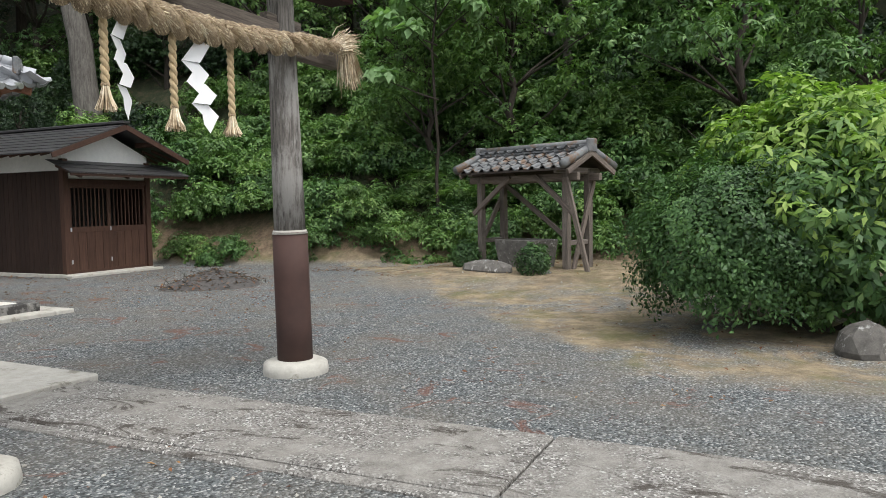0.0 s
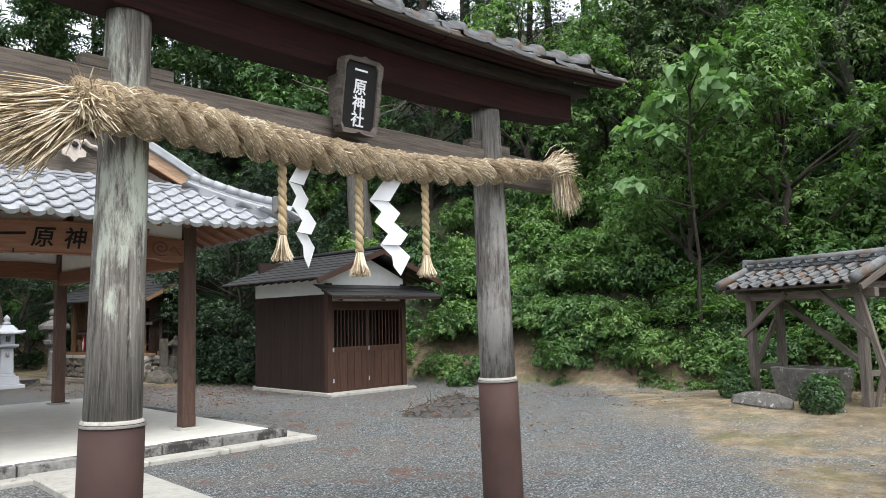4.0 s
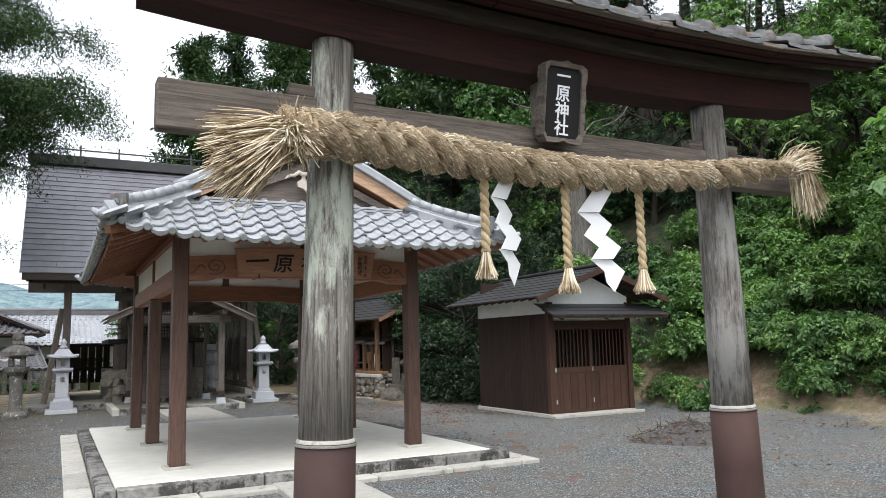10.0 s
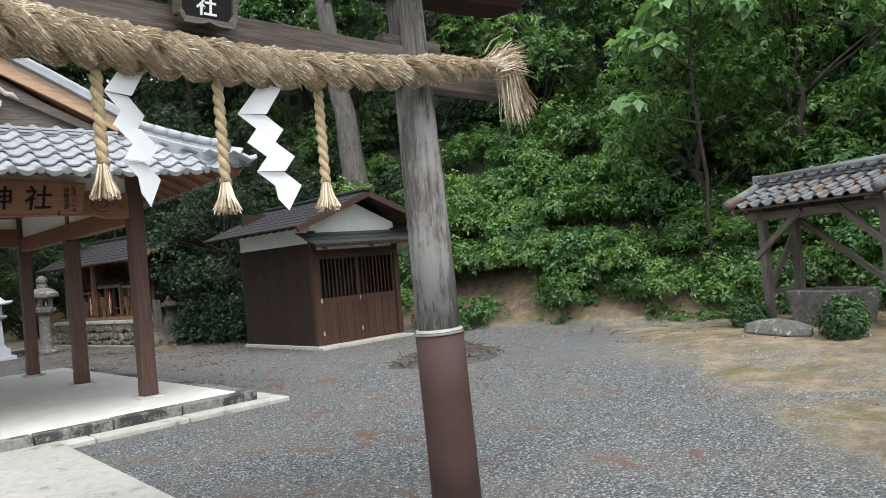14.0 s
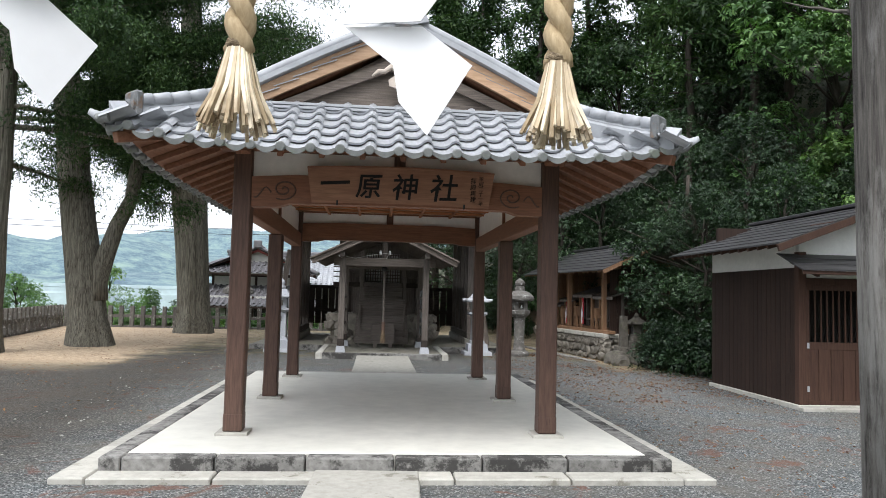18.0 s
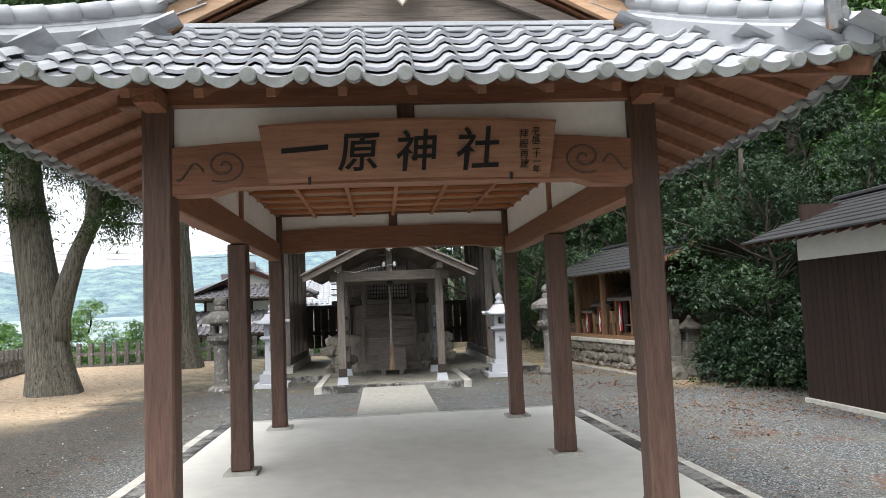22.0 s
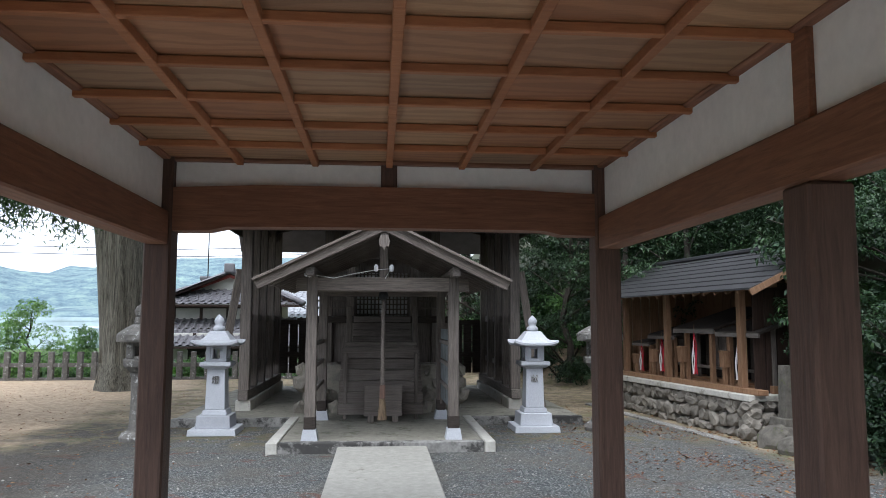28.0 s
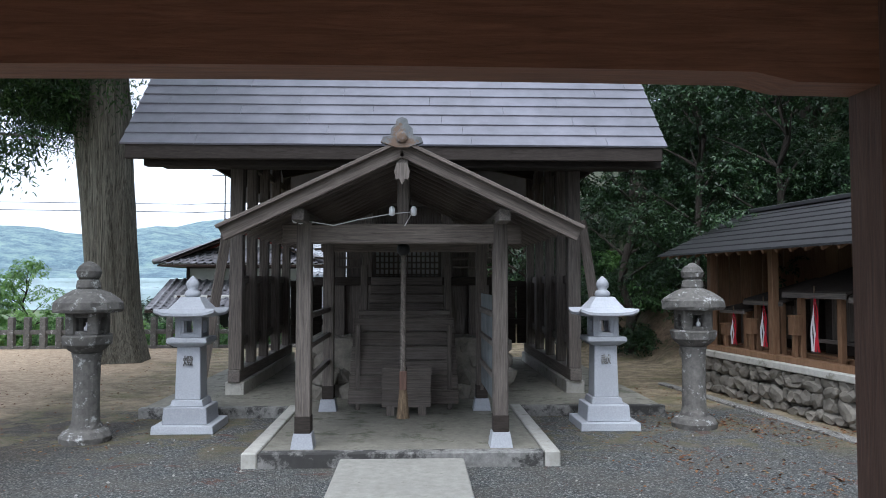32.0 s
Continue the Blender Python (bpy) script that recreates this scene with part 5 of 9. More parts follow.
def build_shed():
    h = thing("storehouse", "dark board-clad storehouse with white plaster gable and metal roof", "shed")
    X0, X1, Y0, Y1, ZT = 5.98, 8.1, 3.1, 5.92, 2.07
    part("foundation", box(X0 - 0.04, X1 + 0.04, Y0 - 0.02, Y1 + 0.04, -0.1, 0.07, 0.01), M_CONC, h)
    part("door_sill", box(X0 - 0.06, X1 + 0.12, Y0 - 0.2, Y0 - 0.021, -0.1, 0.05, 0.01), M_CONC, h)
    n = 20
    for k in range(n):
        y0 = Y0 + 0.1 + (Y1 - Y0 - 0.1) * k / n
        y1 = Y0 + 0.1 + (Y1 - Y0 - 0.1) * (k + 1) / n
        part("wall_board", box(X0, X0 + 0.03, y0 + 0.003, y1 - 0.003, 0.07, ZT, 0.003), M_SHED, h)
    part("wall_panel", box(X0 + 0.031, X0 + 0.08, Y0 + 0.1, Y1, 0.07, 2.5, 0), M_PLASTER, h, "white plaster band under the eave")
    part("plaster_band", box(X0 + 0.005, X0 + 0.03, Y0 + 0.1, Y1, ZT + 0.002, 2.5, 0), M_PLASTER, h, "white plaster band under the eave")
    part("wall_panel", box(X1 - 0.08, X1, Y0 + 0.1, Y1, 0.07, 2.5, 0), M_SHED, h)
    part("wall_panel", box(X0 + 0.08, X1 - 0.08, Y1 - 0.08, Y1, 0.07, 2.9, 0), M_SHED, h)
    for x in (X0 - 0.01, X1 - 0.11):
        part("corner_post", box(x, x + 0.12, Y0 - 0.01, Y0 + 0.11, 0.07, 2.3, 0.006), M_SHED_F, h)
    # sliding doors with an upper lattice
    for k in range(2):
        x0 = X0 + 0.115 + k * (X1 - X0 - 0.23) / 2
        x1 = x0 + (X1 - X0 - 0.23) / 2
        d = part("sliding_door", box(x0, x1, Y0 + 0.03 + 0.025 * k, Y0 + 0.05 + 0.025 * k, 0.09, 0.9, 0.003), M_SHED_F, h)
        for b in range(5):
            bx = x0 + (x1 - x0) * b / 5
            part("door_board", box(bx + 0.004, bx + (x1 - x0) / 5 - 0.004, Y0 + 0.015 + 0.025 * k, Y0 + 0.0295 + 0.025 * k, 0.12, 0.87, 0.002), M_SHED_F, d)
        for z0, z1 in ((0.87, 0.98), (1.74, 1.82), (0.07, 0.13)):
            part("door_rail", box(x0, x1, Y0 + 0.008 + 0.025 * k, Y0 + 0.05 + 0.025 * k, z0, z1, 0.004), M_SHED_F, d)
        for e in (x0, x1 - 0.05):
            part("door_stile", box(e, e + 0.05, Y0 + 0.01 + 0.025 * k, Y0 + 0.048 + 0.025 * k, 0.13, 1.8, 0.004), M_SHED_F, d)
        for b in range(1, 9):
            bx = x0 + 0.05 + (x1 - x0 - 0.1) * b / 9
            part("lattice_bar", box(bx - 0.011, bx + 0.011, Y0 + 0.018 + 0.025 * k, Y0 + 0.04 + 0.025 * k, 0.98, 1.74, 0.002), M_SHED_F, d)
        for z in (0.3, 0.93):
            part("door_fitting", box(x0 + 0.005, x0 + 0.04, Y0 + 0.0 + 0.025 * k, Y0 + 0.008 + 0.025 * k, z - 0.04, z + 0.04, 0.002), M_GRANITE, d, "pale metal fitting")
    part("lintel", box(X0 + 0.11, X1 - 0.11, Y0 + 0.0, Y0 + 0.1, 1.82, 1.92, 0.004), M_SHED_F, h)
    part("plaster_strip", box(X0 + 0.11, X1 - 0.11, Y0 + 0.03, Y0 + 0.09, 1.922, 2.08, 0), M_PLASTER, h)
    # added sheet behind the lattice, coloured as the shade indoors
    part("interior_shade_sheet", box(X0 + 0.12, X1 - 0.12, Y0 + 0.9, Y0 + 0.92, 0.08, 2.3, 0), M_DARK, h)
    gx, ap = (X0 + X1) / 2, 2.95
    bm = extrude_outline([(X0 + 0.02, 2.09), (X1 - 0.02, 2.09), (X1 - 0.02, 2.42), (gx, ap - 0.08), (X0 + 0.02, 2.42)], 0.05)
    part("gable_plaster", bm, M_PLASTER, h, "white plastered gable", at=pose(0, Y0 + 0.04, 0))
    # pent roof over the doors
    corrugated("pent_roof_sheet", lerp_rows((X0 - 0.32, Y0 - 0.62, 2.0), (X1 + 0.55, Y0 - 0.62, 2.0), (X0 - 0.32, Y0 + 0.04, 2.26), (X1 + 0.55, Y0 + 0.04, 2.26), 3), M_SHEET_DARK, h)
    for x in (X0 - 0.05, gx, X1 + 0.15):
        b, m = beam((x, Y0 + 0.1, 2.17), (x, Y0 - 0.56, 1.95), 0.06, 0.07, 0.004)
        part("pent_rafter", b, M_SHED_F, h, at=m)
    part("pent_fascia", box(X0 - 0.3, X1 + 0.53, Y0 - 0.6, Y0 - 0.57, 1.95, 2.0, 0.003), M_SHED_F, h)
    # main roof
    ez, ox = 2.36, 0.62
    for s in (-1, 1):
        xe = gx + s * (X1 - gx + ox)
        corrugated("roof_sheet", lerp_rows((xe, Y0 - 0.55, ez), (xe, Y1 + 0.5, ez), (gx, Y0 - 0.55, ap + 0.06), (gx, Y1 + 0.5, ap + 0.06), 8), M_SHEET_DARK, h)
        bm, m = beam((xe, Y0 - 0.53, ez - 0.055), (gx, Y0 - 0.53, ap - 0.0), 0.05, 0.1, 0.004)
        part("bargeboard", bm, M_SHED_F, h, at=m)
        bm, m = beam((gx + s * 0.8, Y0 + 0.06, 2.66), (gx + s * 0.8, Y0 - 0.5, 2.66), 0.09, 0.1, 0.005)
        part("purlin", bm, M_SHED_F, h, at=m)
        for k in range(14):
            y = Y0 - 0.5 + (Y1 - Y0 + 0.9) * k / 13
            bm, m = beam((xe - s * 0.02, y, ez - 0.03), (gx + s * 0.95, y, ez + 0.19), 0.05, 0.05, 0.003)
            part("rafter", bm, M_SHED_F, h, at=m)
    part("ridge_cap", box(gx - 0.09, gx + 0.09, Y0 - 0.57, Y1 + 0.52, ap + 0.07, ap + 0.125, 0.01), M_SHEET_DARK, h)


build_shed()


# ---- well house ----
def build_well():
    ax, ay = 8.17, -6.14
    bx, by = 8.87, -4.34
    ang = math.degrees(math.atan2(by - ay, bx - ax))
    # local frame: x along the front from one front post to the other, y away from the yard
    h = thing("well_house", "open well shelter of braced grey timber with old tiled roof", "well", pose(ax, ay, 0.17, 0, 0, ang) @ pose(0, 0, 0, 0, 0, 0))
    L, D = math.hypot(bx - ax, by - ay), 0.62
    Dy = -D
    for x in (0, L):
        for y in (0, Dy):
            part("post", box(x - 0.055, x + 0.055, y - 0.055, y + 0.055, -0.1, 1.7, 0.006), M_GREY_Z, h)
    for y in (0, Dy):
        part("head_beam", box(-0.25, L + 0.25, y - 0.045, y + 0.045, 1.5, 1.62, 0.006), M_GREY_X, h)
    for x in (0, L):
        part("cross_beam", box(x - 0.04, x + 0.04, Dy - 0.3, 0.3, 1.62, 1.72, 0.006), M_GREY_Y, h)
        part("low_rail", box(x - 0.03, x + 0.03, Dy + 0.05, -0.05, 0.42, 0.5, 0.005), M_GREY_Y, h)
    for a, b in (((-0.18, 0.06, 0.95), (0.62, 0.06, 1.6)), ((L + 0.14, 0.06, 0.95), (L - 0.75, 0.06, 1.6)), ((L, Dy - 0.05, 1.5), (0.55, Dy - 0.05, 0.55)), ((-0.5, 0.1, -0.05), (-0.05, 0.08, 1.55)), ((-0.05, -0.1, -0.02), (-0.06, -0.7, 1.5)), ((L + 0.08, -0.1, 0.45), (L + 0.06, -0.8, 1.5))):
        bm, m = beam(a, b, 0.05, 0.085, 0.004)
        part("brace", bm, M_GREY_X, h, at=m)
    # roof: ridge along local x
    ry, rz, ez = Dy / 2, 1.98, 1.66
    tile = pantile(0.235, 0.25, 0.02)
    tile.materials.append(M_TILE_OLD)
    for s in (-1, 1):
        ye = ry - s * (D / 2 + 0.36) * -1
        bm, m = None, None
        corrugated("roof_board", lerp_rows((-0.3, ye, ez), (L + 0.3, ye, ez), (-0.3, ry, rz), (L + 0.3, ry, rz), 1), M_DARKOLD, h)
        run = abs(ye - ry)
        a = math.atan2(rz - ez, run)
        for k in range(11):
            for r in range(5):
                d = r * 0.21 * math.cos(a)
                if d > run - 0.05:
                    continue
                z = ez + d * math.tan(a) + 0.035
                part("roof_tile", tile, M_TILE_OLD, h, at=pose(-0.28 + (L + 0.56) * (k + 0.5) / 11, ye - s * d, z, 0, 0, 180 if s > 0 else 0) @ pose(0, 0, 0, math.degrees(a) - 4, 0, 0))
        for x in (-0.24, L + 0.24):
            bm = bmesh.new()
            tube(bm, [(x, ye + s * 0.06, ez + 0.085), (x, ry, rz + 0.06)], [0.075, 0.065], 10)
            part("verge_barrel", bm, M_TILE_OLD, h, smooth=True)
            bm, m = beam((x - 0.05, ye, ez - 0.03), (x - 0.05, ry, rz - 0.03), 0.04, 0.09, 0.004)
            part("bargeboard", bm, M_GREY_X, h, at=m)
    for lv, wd in ((0.02, 0.2), (0.07, 0.17)):
        part("ridge_course", box(-0.28, L + 0.28, ry - wd / 2, ry + wd / 2, rz + lv, rz + lv + 0.045, 0.006), M_TILE_OLD, h)
    bm = bmesh.new()
    tube(bm, [(-0.3, ry, rz + 0.14), (L + 0.3, ry, rz + 0.14)], 0.055, 10)
    part("ridge_cap", bm, M_TILE_OLD, h, smooth=True)
    for x in (-0.32, L + 0.26):
        part("ridge_end", box(x, x + 0.06, ry - 0.13, ry + 0.13, rz - 0.02, rz + 0.21, 0.02), M_TILE_OLD, h)
    base = h.matrix_basis
    w = thing("stone_basin", "mottled grey stone water trough under the well shelter", "basin", base @ pose(L / 2 - 0.05, 0.02, 0, 0, 0, 0))
    bm = bmesh.new()
    lo = [bm.verts.new(p) for p in ((-0.4, -0.35, 0.0), (0.4, -0.35, 0.0), (0.4, 0.2, 0.0), (-0.4, 0.2, 0.0))]
    up = [bm.verts.new(p) for p in ((-0.46, -0.4, 0.5), (0.46, -0.4, 0.5), (0.46, 0.26, 0.5), (-0.46, 0.26, 0.5))]
    ri = [bm.verts.new(p) for p in ((-0.37, -0.31, 0.5), (0.37, -0.31, 0.5), (0.37, 0.17, 0.5), (-0.37, 0.17, 0.5))]
    dn = [bm.verts.new(p) for p in ((-0.35, -0.29, 0.2), (0.35, -0.29, 0.2), (0.35, 0.15, 0.2), (-0.35, 0.15, 0.2))]
    bm.faces.new(lo)
    bm.faces.new(dn)
    for a, b in ((lo, up), (up, ri), (ri, dn)):
        for k in range(4):
            bm.faces.new((a[k], a[(k + 1) % 4], b[(k + 1) % 4], b[k]))
    bmesh.ops.recalc_face_normals(bm, faces=bm.faces)
    bmesh.ops.bevel(bm, geom=list(bm.edges), offset=0.012, segments=1, affect="EDGES")
    part("trough", bm, M_OLDSTONE, w)
    return base, L


WELL, WELL_L = build_well()


def boulder(name, m, sx, sy, sz, mat, label, seed, group=""):
    bm = bmesh.new()
    bmesh.ops.create_icosphere(bm, subdivisions=2, radius=1.0)
    for v in bm.verts:
        n = noise.noise(v.co * 1.3 + Vector((seed * 3.1, seed, 0)))
        v.co = Vector((v.co.x * sx, v.co.y * sy, v.co.z * sz)) * (1 + 0.28 * n)
    ob = part(name, bm, mat, at=m)
    return tagged(ob, label, "stone", group)


boulder("stepping_stone", WELL @ pose(WELL_L / 2 + 0.1, 0.8, 0.02), 0.6, 0.25, 0.17, M_OLDSTONE, "long flat pale stone in front of the trough", 3)
boulder("rock", WELL @ pose(0.12, 0.55, -0.06), 0.24, 0.18, 0.13, M_OLDSTONE, "rough grey stone at the foot of the well post", 7)
boulder("rock", WELL @ pose(-0.75, 0.2, -0.1), 0.35, 0.12, 0.08, M_OLDSTONE, "flat grey stone lying on the earth", 9)


# ---- main shrine: porch, protecting roof and inner sanctuary ----
def build_shrine():
    pv = thing("shrine_platform", "worn concrete platform of the main shrine", "platform", kind="structure")
    part("porch_slab", box(-1.4, 1.4, 10.45, 13.1, -0.1, 0.14, 0.012), M_CONC_DAMP, pv)
    for s in (-1, 1):
        part("edge_stone", box(min(s * 1.405, s * 1.56), max(s * 1.405, s * 1.56), 10.3, 13.1, -0.1, 0.15, 0.012), M_CONC, pv)
    part("edge_stone", box(-1.4, 1.4, 10.3, 10.445, -0.1, 0.146, 0.012), M_CURB, pv)
    part("rear_slab", box(-3.5, 3.5, 13.105, 19.5, -0.1, 0.13, 0.012), M_CONC_DAMP, pv)
    for s in (-1, 1):
        part("edge_stone", box(min(s * 1.57, s * 3.52), max(s * 1.57, s * 3.52), 12.97, 13.1, -0.1, 0.14, 0.012), M_CURB, pv)

    h = thing("shrine_porch", "weathered grey timber porch with a low gabled roof", "porch")
    for x in (-1.0, 1.0):
        for y, w in ((10.6, 0.075), (12.75, 0.07)):
            p = part("post", box(x - w, x + w, y - w, y + w, 0.28, 2.45, 0.008), M_GREY_Z, h)
            bm = bmesh.new()
            lo = [bm.verts.new((x + sx * 0.115, y + sy * 0.115, 0.14)) for sx, sy in ((-1, -1), (1, -1), (1, 1), (-1, 1))]
            up = [bm.verts.new((x + sx * 0.09, y + sy * 0.09, 0.29)) for sx, sy in ((-1, -1), (1, -1), (1, 1), (-1, 1))]
            bm.faces.new(lo[::-1])
            bm.faces.new(up)
            for k in range(4):
                bm.faces.new((lo[k], lo[(k + 1) % 4], up[(k + 1) % 4], up[k]))
            part("white_footing", bm, M_GRANITE, p, "white painted post footing")
            part("shoe", box(x - w - 0.006, x + w + 0.006, y - w - 0.006, y + w + 0.006, 0.29, 0.46, 0.006), M_DARKOLD, p)
    part("tie_beam", box(-1.22, 1.22, 10.53, 10.67, 2.2, 2.4, 0.012), M_GREY_X, h)
    part("tie_beam", box(-1.1, 1.1, 12.69, 12.81, 2.2, 2.36, 0.01), M_GREY_X, h)
    for x in (-1.0, 1.0):
        part("eave_beam", box(x - 0.06, x + 0.06, 10.12, 13.3, 2.4, 2.52, 0.008), M_GREY_Y, h)
    part("king_strut", box(-0.06, 0.06, 10.56, 10.64, 2.4, 2.95, 0.006), M_GREY_Z, h)
    part("ridge_beam", box(-0.06, 0.06, 10.05, 14.2, 2.93, 3.04, 0.006), M_GREY_Y, h)
    for s in (-1, 1):
        corrugated("roof_sheet", lerp_rows((s * 1.72, 9.98, 2.34), (s * 1.72, 14.0, 2.34), (0, 9.98, 3.16), (0, 14.0, 3.16), 6), M_SHEET_DARK, h, 0.02)
        bm, m = beam((s * 1.7, 10.04, 2.26), (0, 10.04, 3.07), 0.05, 0.13, 0.006)
        part("bargeboard", bm, M_GREY_X, h, at=m)
        bm, m = beam((s * 1.74, 10.0, 2.325), (0, 10.0, 3.15), 0.1, 0.035, 0.004)
        part("verge_strip", bm, M_GREY_X, h, at=m)
        for k in range(12):
            y = 10.2 + 3.6 * k / 11
            bm, m = beam((s * 1.64, y, 2.3), (s * 0.03, y, 3.06), 0.04, 0.05, 0.003)
            part("rafter", bm, M_GREY_X, h, at=m)
        # side screens of the porch
        for z in (0.75, 1.1, 1.42):
            part("screen_rail", box(s * 1.0 - 0.03, s * 1.0 + 0.03, 10.68, 12.68, z, z + 0.06, 0.004), M_GREY_Y, h)
        if s > 0:
            for z0, z1 in ((0.5, 0.74), (0.82, 1.09), (1.17, 1.41), (1.49, 1.66)):
                part("clear_panel", box(0.99, 1.01, 11.2, 12.66, z0, z1, 0.003), M_ACRYLIC, h, "hazy clear plastic panel")
            for y0 in (11.16, 12.66):
                part("panel_stile", box(0.98, 1.02, y0, y0 + 0.04, 0.4, 1.72, 0.003), M_GREY_Z, h)
    pend = part("gable_pendant", extrude_outline([(-0.05, 0.08), (0.05, 0.08), (0.075, 0.0), (0.06, -0.08), (0.03, -0.07), (0.0, -0.13), (-0.03, -0.07), (-0.06, -0.08), (-0.075, 0.0)], 0.04), M_GREY_Z, h, at=pose(0, 9.985, 2.86))
    orn = part("ridge_ornament", extrude_outline([(-0.2, 0.0), (-0.18, 0.05), (-0.11, 0.06), (-0.1, 0.13), (-0.06, 0.17), (-0.05, 0.22), (0.0, 0.24), (0.05, 0.22), (0.06, 0.17), (0.1, 0.13), (0.11, 0.06), (0.18, 0.05), (0.2, 0.0), (0.05, -0.05), (-0.05, -0.05)], 0.07), M_TILE_OLD, h, "small grey ridge-end tile", at=pose(0, 9.94, 3.13))
    part("disc", lathe([(0.05, 0), (0.055, 0.02), (0.03, 0.03)], 14), M_TILE_OLD, orn, at=pose(0, 0, 0.05, 90, 0, 0))
    for x in (-0.11, 0.11):
        lp = thing("small_lamp", "small white porcelain lamp holder on the porch beam", "lamp", pose(x, 10.5, 2.53), "lamps on the porch")
        part("holder", lathe([(0.012, -0.05), (0.03, -0.04), (0.032, 0.02), (0.015, 0.05)], 12), M_PAPER, lp, smooth=True)
    bm = bmesh.new()
    tube(bm, [(-1.0, 10.5, 2.43), (-0.7, 10.5, 2.38), (-0.45, 10.49, 2.44), (-0.12, 10.49, 2.5), (0.1, 10.49, 2.52), (0.02, 10.5, 2.38)], 0.006, 5)
    tagged(part("electric_cable", bm, M_WHITECLOTH), "thin white cable hanging along the porch beam", "cable")
    sp = thing("spot_lamp", "white bulb cluster clipped to the porch post", "lamp", pose(-1.03, 10.48, 2.42))
    for k, (dx, dz) in enumerate(((0, 0), (0.05, 0.02), (-0.05, 0.01))):
        bm = bmesh.new()
        bmesh.ops.create_icosphere(bm, subdivisions=2, radius=0.032)
        part("bulb", bm, M_PAPER, sp, at=pose(dx, 0, dz), smooth=True)

    # bell rope
    br = thing("bell_rope", "thick twisted bell rope with a wooden grip and frayed tassel", "rope", pose(0, 10.95, 0))
    for q in range(3):
        bm = bmesh.new()
        tube(bm, [(0.014 * math.cos(math.tau * (q / 3 + 10 * f)), 0.014 * math.sin(math.tau * (q / 3 + 10 * f)), 2.25 - 1.4 * f) for f in [k / 70 for k in range(71)]], 0.017, 6)
        part("strand", bm, M_GREY_Z, br, smooth=True)
    part("grip", box(-0.04, 0.04, -0.04, 0.04, 0.66, 0.86, 0.008), M_BROWN, br)
    part("tassel_end", lathe([(0.07, 0.36), (0.065, 0.42), (0.045, 0.6), (0.04, 0.67)], 14, 0.006, 5), M_TAN_OLD, br)
    bm = bmesh.new()
    bmesh.ops.create_icosphere(bm, subdivisions=2, radius=0.075)
    part("bell", bm, M_IRON, br, "dark round bell", at=pose(0, 0, 2.16), smooth=True)

    # wooden box and sloping boards over the stone steps
    ob = thing("offering_box", "grey weathered wooden offering box on short legs", "box", pose(0.02, 12.35, 0.14))
    part("front_board", box(-0.31, -0.003, -0.02, 0.02, 0.1, 0.6, 0.006), M_GREY_PALE, ob)
    part("front_board", box(0.003, 0.31, -0.022, 0.018, 0.1, 0.6, 0.006), M_GREY_PALE, ob)
    part("box_body", box(-0.3, 0.3, 0.02, 0.3, 0.12, 0.56, 0.006), M_DARKOLD, ob)
    for x in (-0.2, 0.2):
        part("leg", box(x - 0.05, x + 0.05, -0.03, 0.05, 0.0, 0.12, 0.004), M_GREY_Z, ob)
    sc = thing("sloping_board_screen", "grey plank covering over the shrine steps", "screen", pose(-0.02, 12.72, 0.14))
    for k in range(6):
        z0, y0 = 0.08 + 0.185 * k, 0.045 * k
        bm, m = beam((-0.72 + 0.01 * k, y0, z0 + 0.09), (0.72 - 0.01 * k, y0, z0 + 0.09), 0.03, 0.178, 0.005)
        part("plank", bm, M_GREY_PALE, sc, at=m)
    for x in (-0.6, 0.6):
        part("leg", box(x - 0.03, x + 0.03, 0.02, 0.1, 0.0, 1.1, 0.004), M_GREY_Z, sc)
    part("cap_rail", box(-0.62, 0.62, 0.3, 0.5, 1.22, 1.28, 0.006), M_GREY_PALE, sc)
    part("cap_front", box(-0.58, 0.58, 0.32, 0.36, 1.1, 1.22, 0.006), M_GREY_PALE, sc)

    s = thing("inner_sanctuary", "dark old timber sanctuary raised on rubble stones behind lattice doors", "shrine")
    for k in range(7):
        part("step", box(-0.55, 0.55, 13.3 + 0.2 * k, 13.55 + 0.2 * k, 1.1 + 0.13 * k - 0.12, 1.1 + 0.13 * k, 0.006), M_GREY_PALE, s)
    part("veranda", box(-1.45, 1.45, 14.6, 18.2, 1.75, 1.88, 0.01), M_DARKOLD, s)
    part("body", box(-1.0, 1.0, 15.2, 17.8, 1.88, 3.9, 0.01), M_GREY_Z, s)
    part("skirt_wall", box(-1.3, 1.3, 14.75, 14.8, 0.9, 1.75, 0.006), M_GREY_Z, s)
    for x in (-0.62, 0.62, -1.05, 1.05):
        part("pillar", box(x - 0.08, x + 0.08, 14.62, 14.78, 0.9, 3.6, 0.008), M_GREY_Z, s)
    for sx in (-1, 1):
        part("newel", box(sx * 0.6 - 0.05, sx * 0.6 + 0.05, 13.62, 13.72, 1.0, 2.05, 0.006), M_GREY_Z, s)
        for z in (2.02, 2.16, 2.3):
            part("railing", box(min(sx * 0.72, sx * 1.45), max(sx * 0.72, sx * 1.45), 14.62, 14.68, z, z + 0.035, 0.004), M_GREY_X, s)
    part("door_backing", box(-0.53, 0.53, 15.12, 15.14, 1.9, 2.75, 0), M_WHITECLOTH, s, "pale paper behind the lattice")
    for k in range(15):
        x = -0.52 + 1.04 * k / 14
        part("lattice_bar", box(x - 0.014, x + 0.014, 15.08, 15.11, 1.9, 2.75, 0), M_GREY_Z, s)
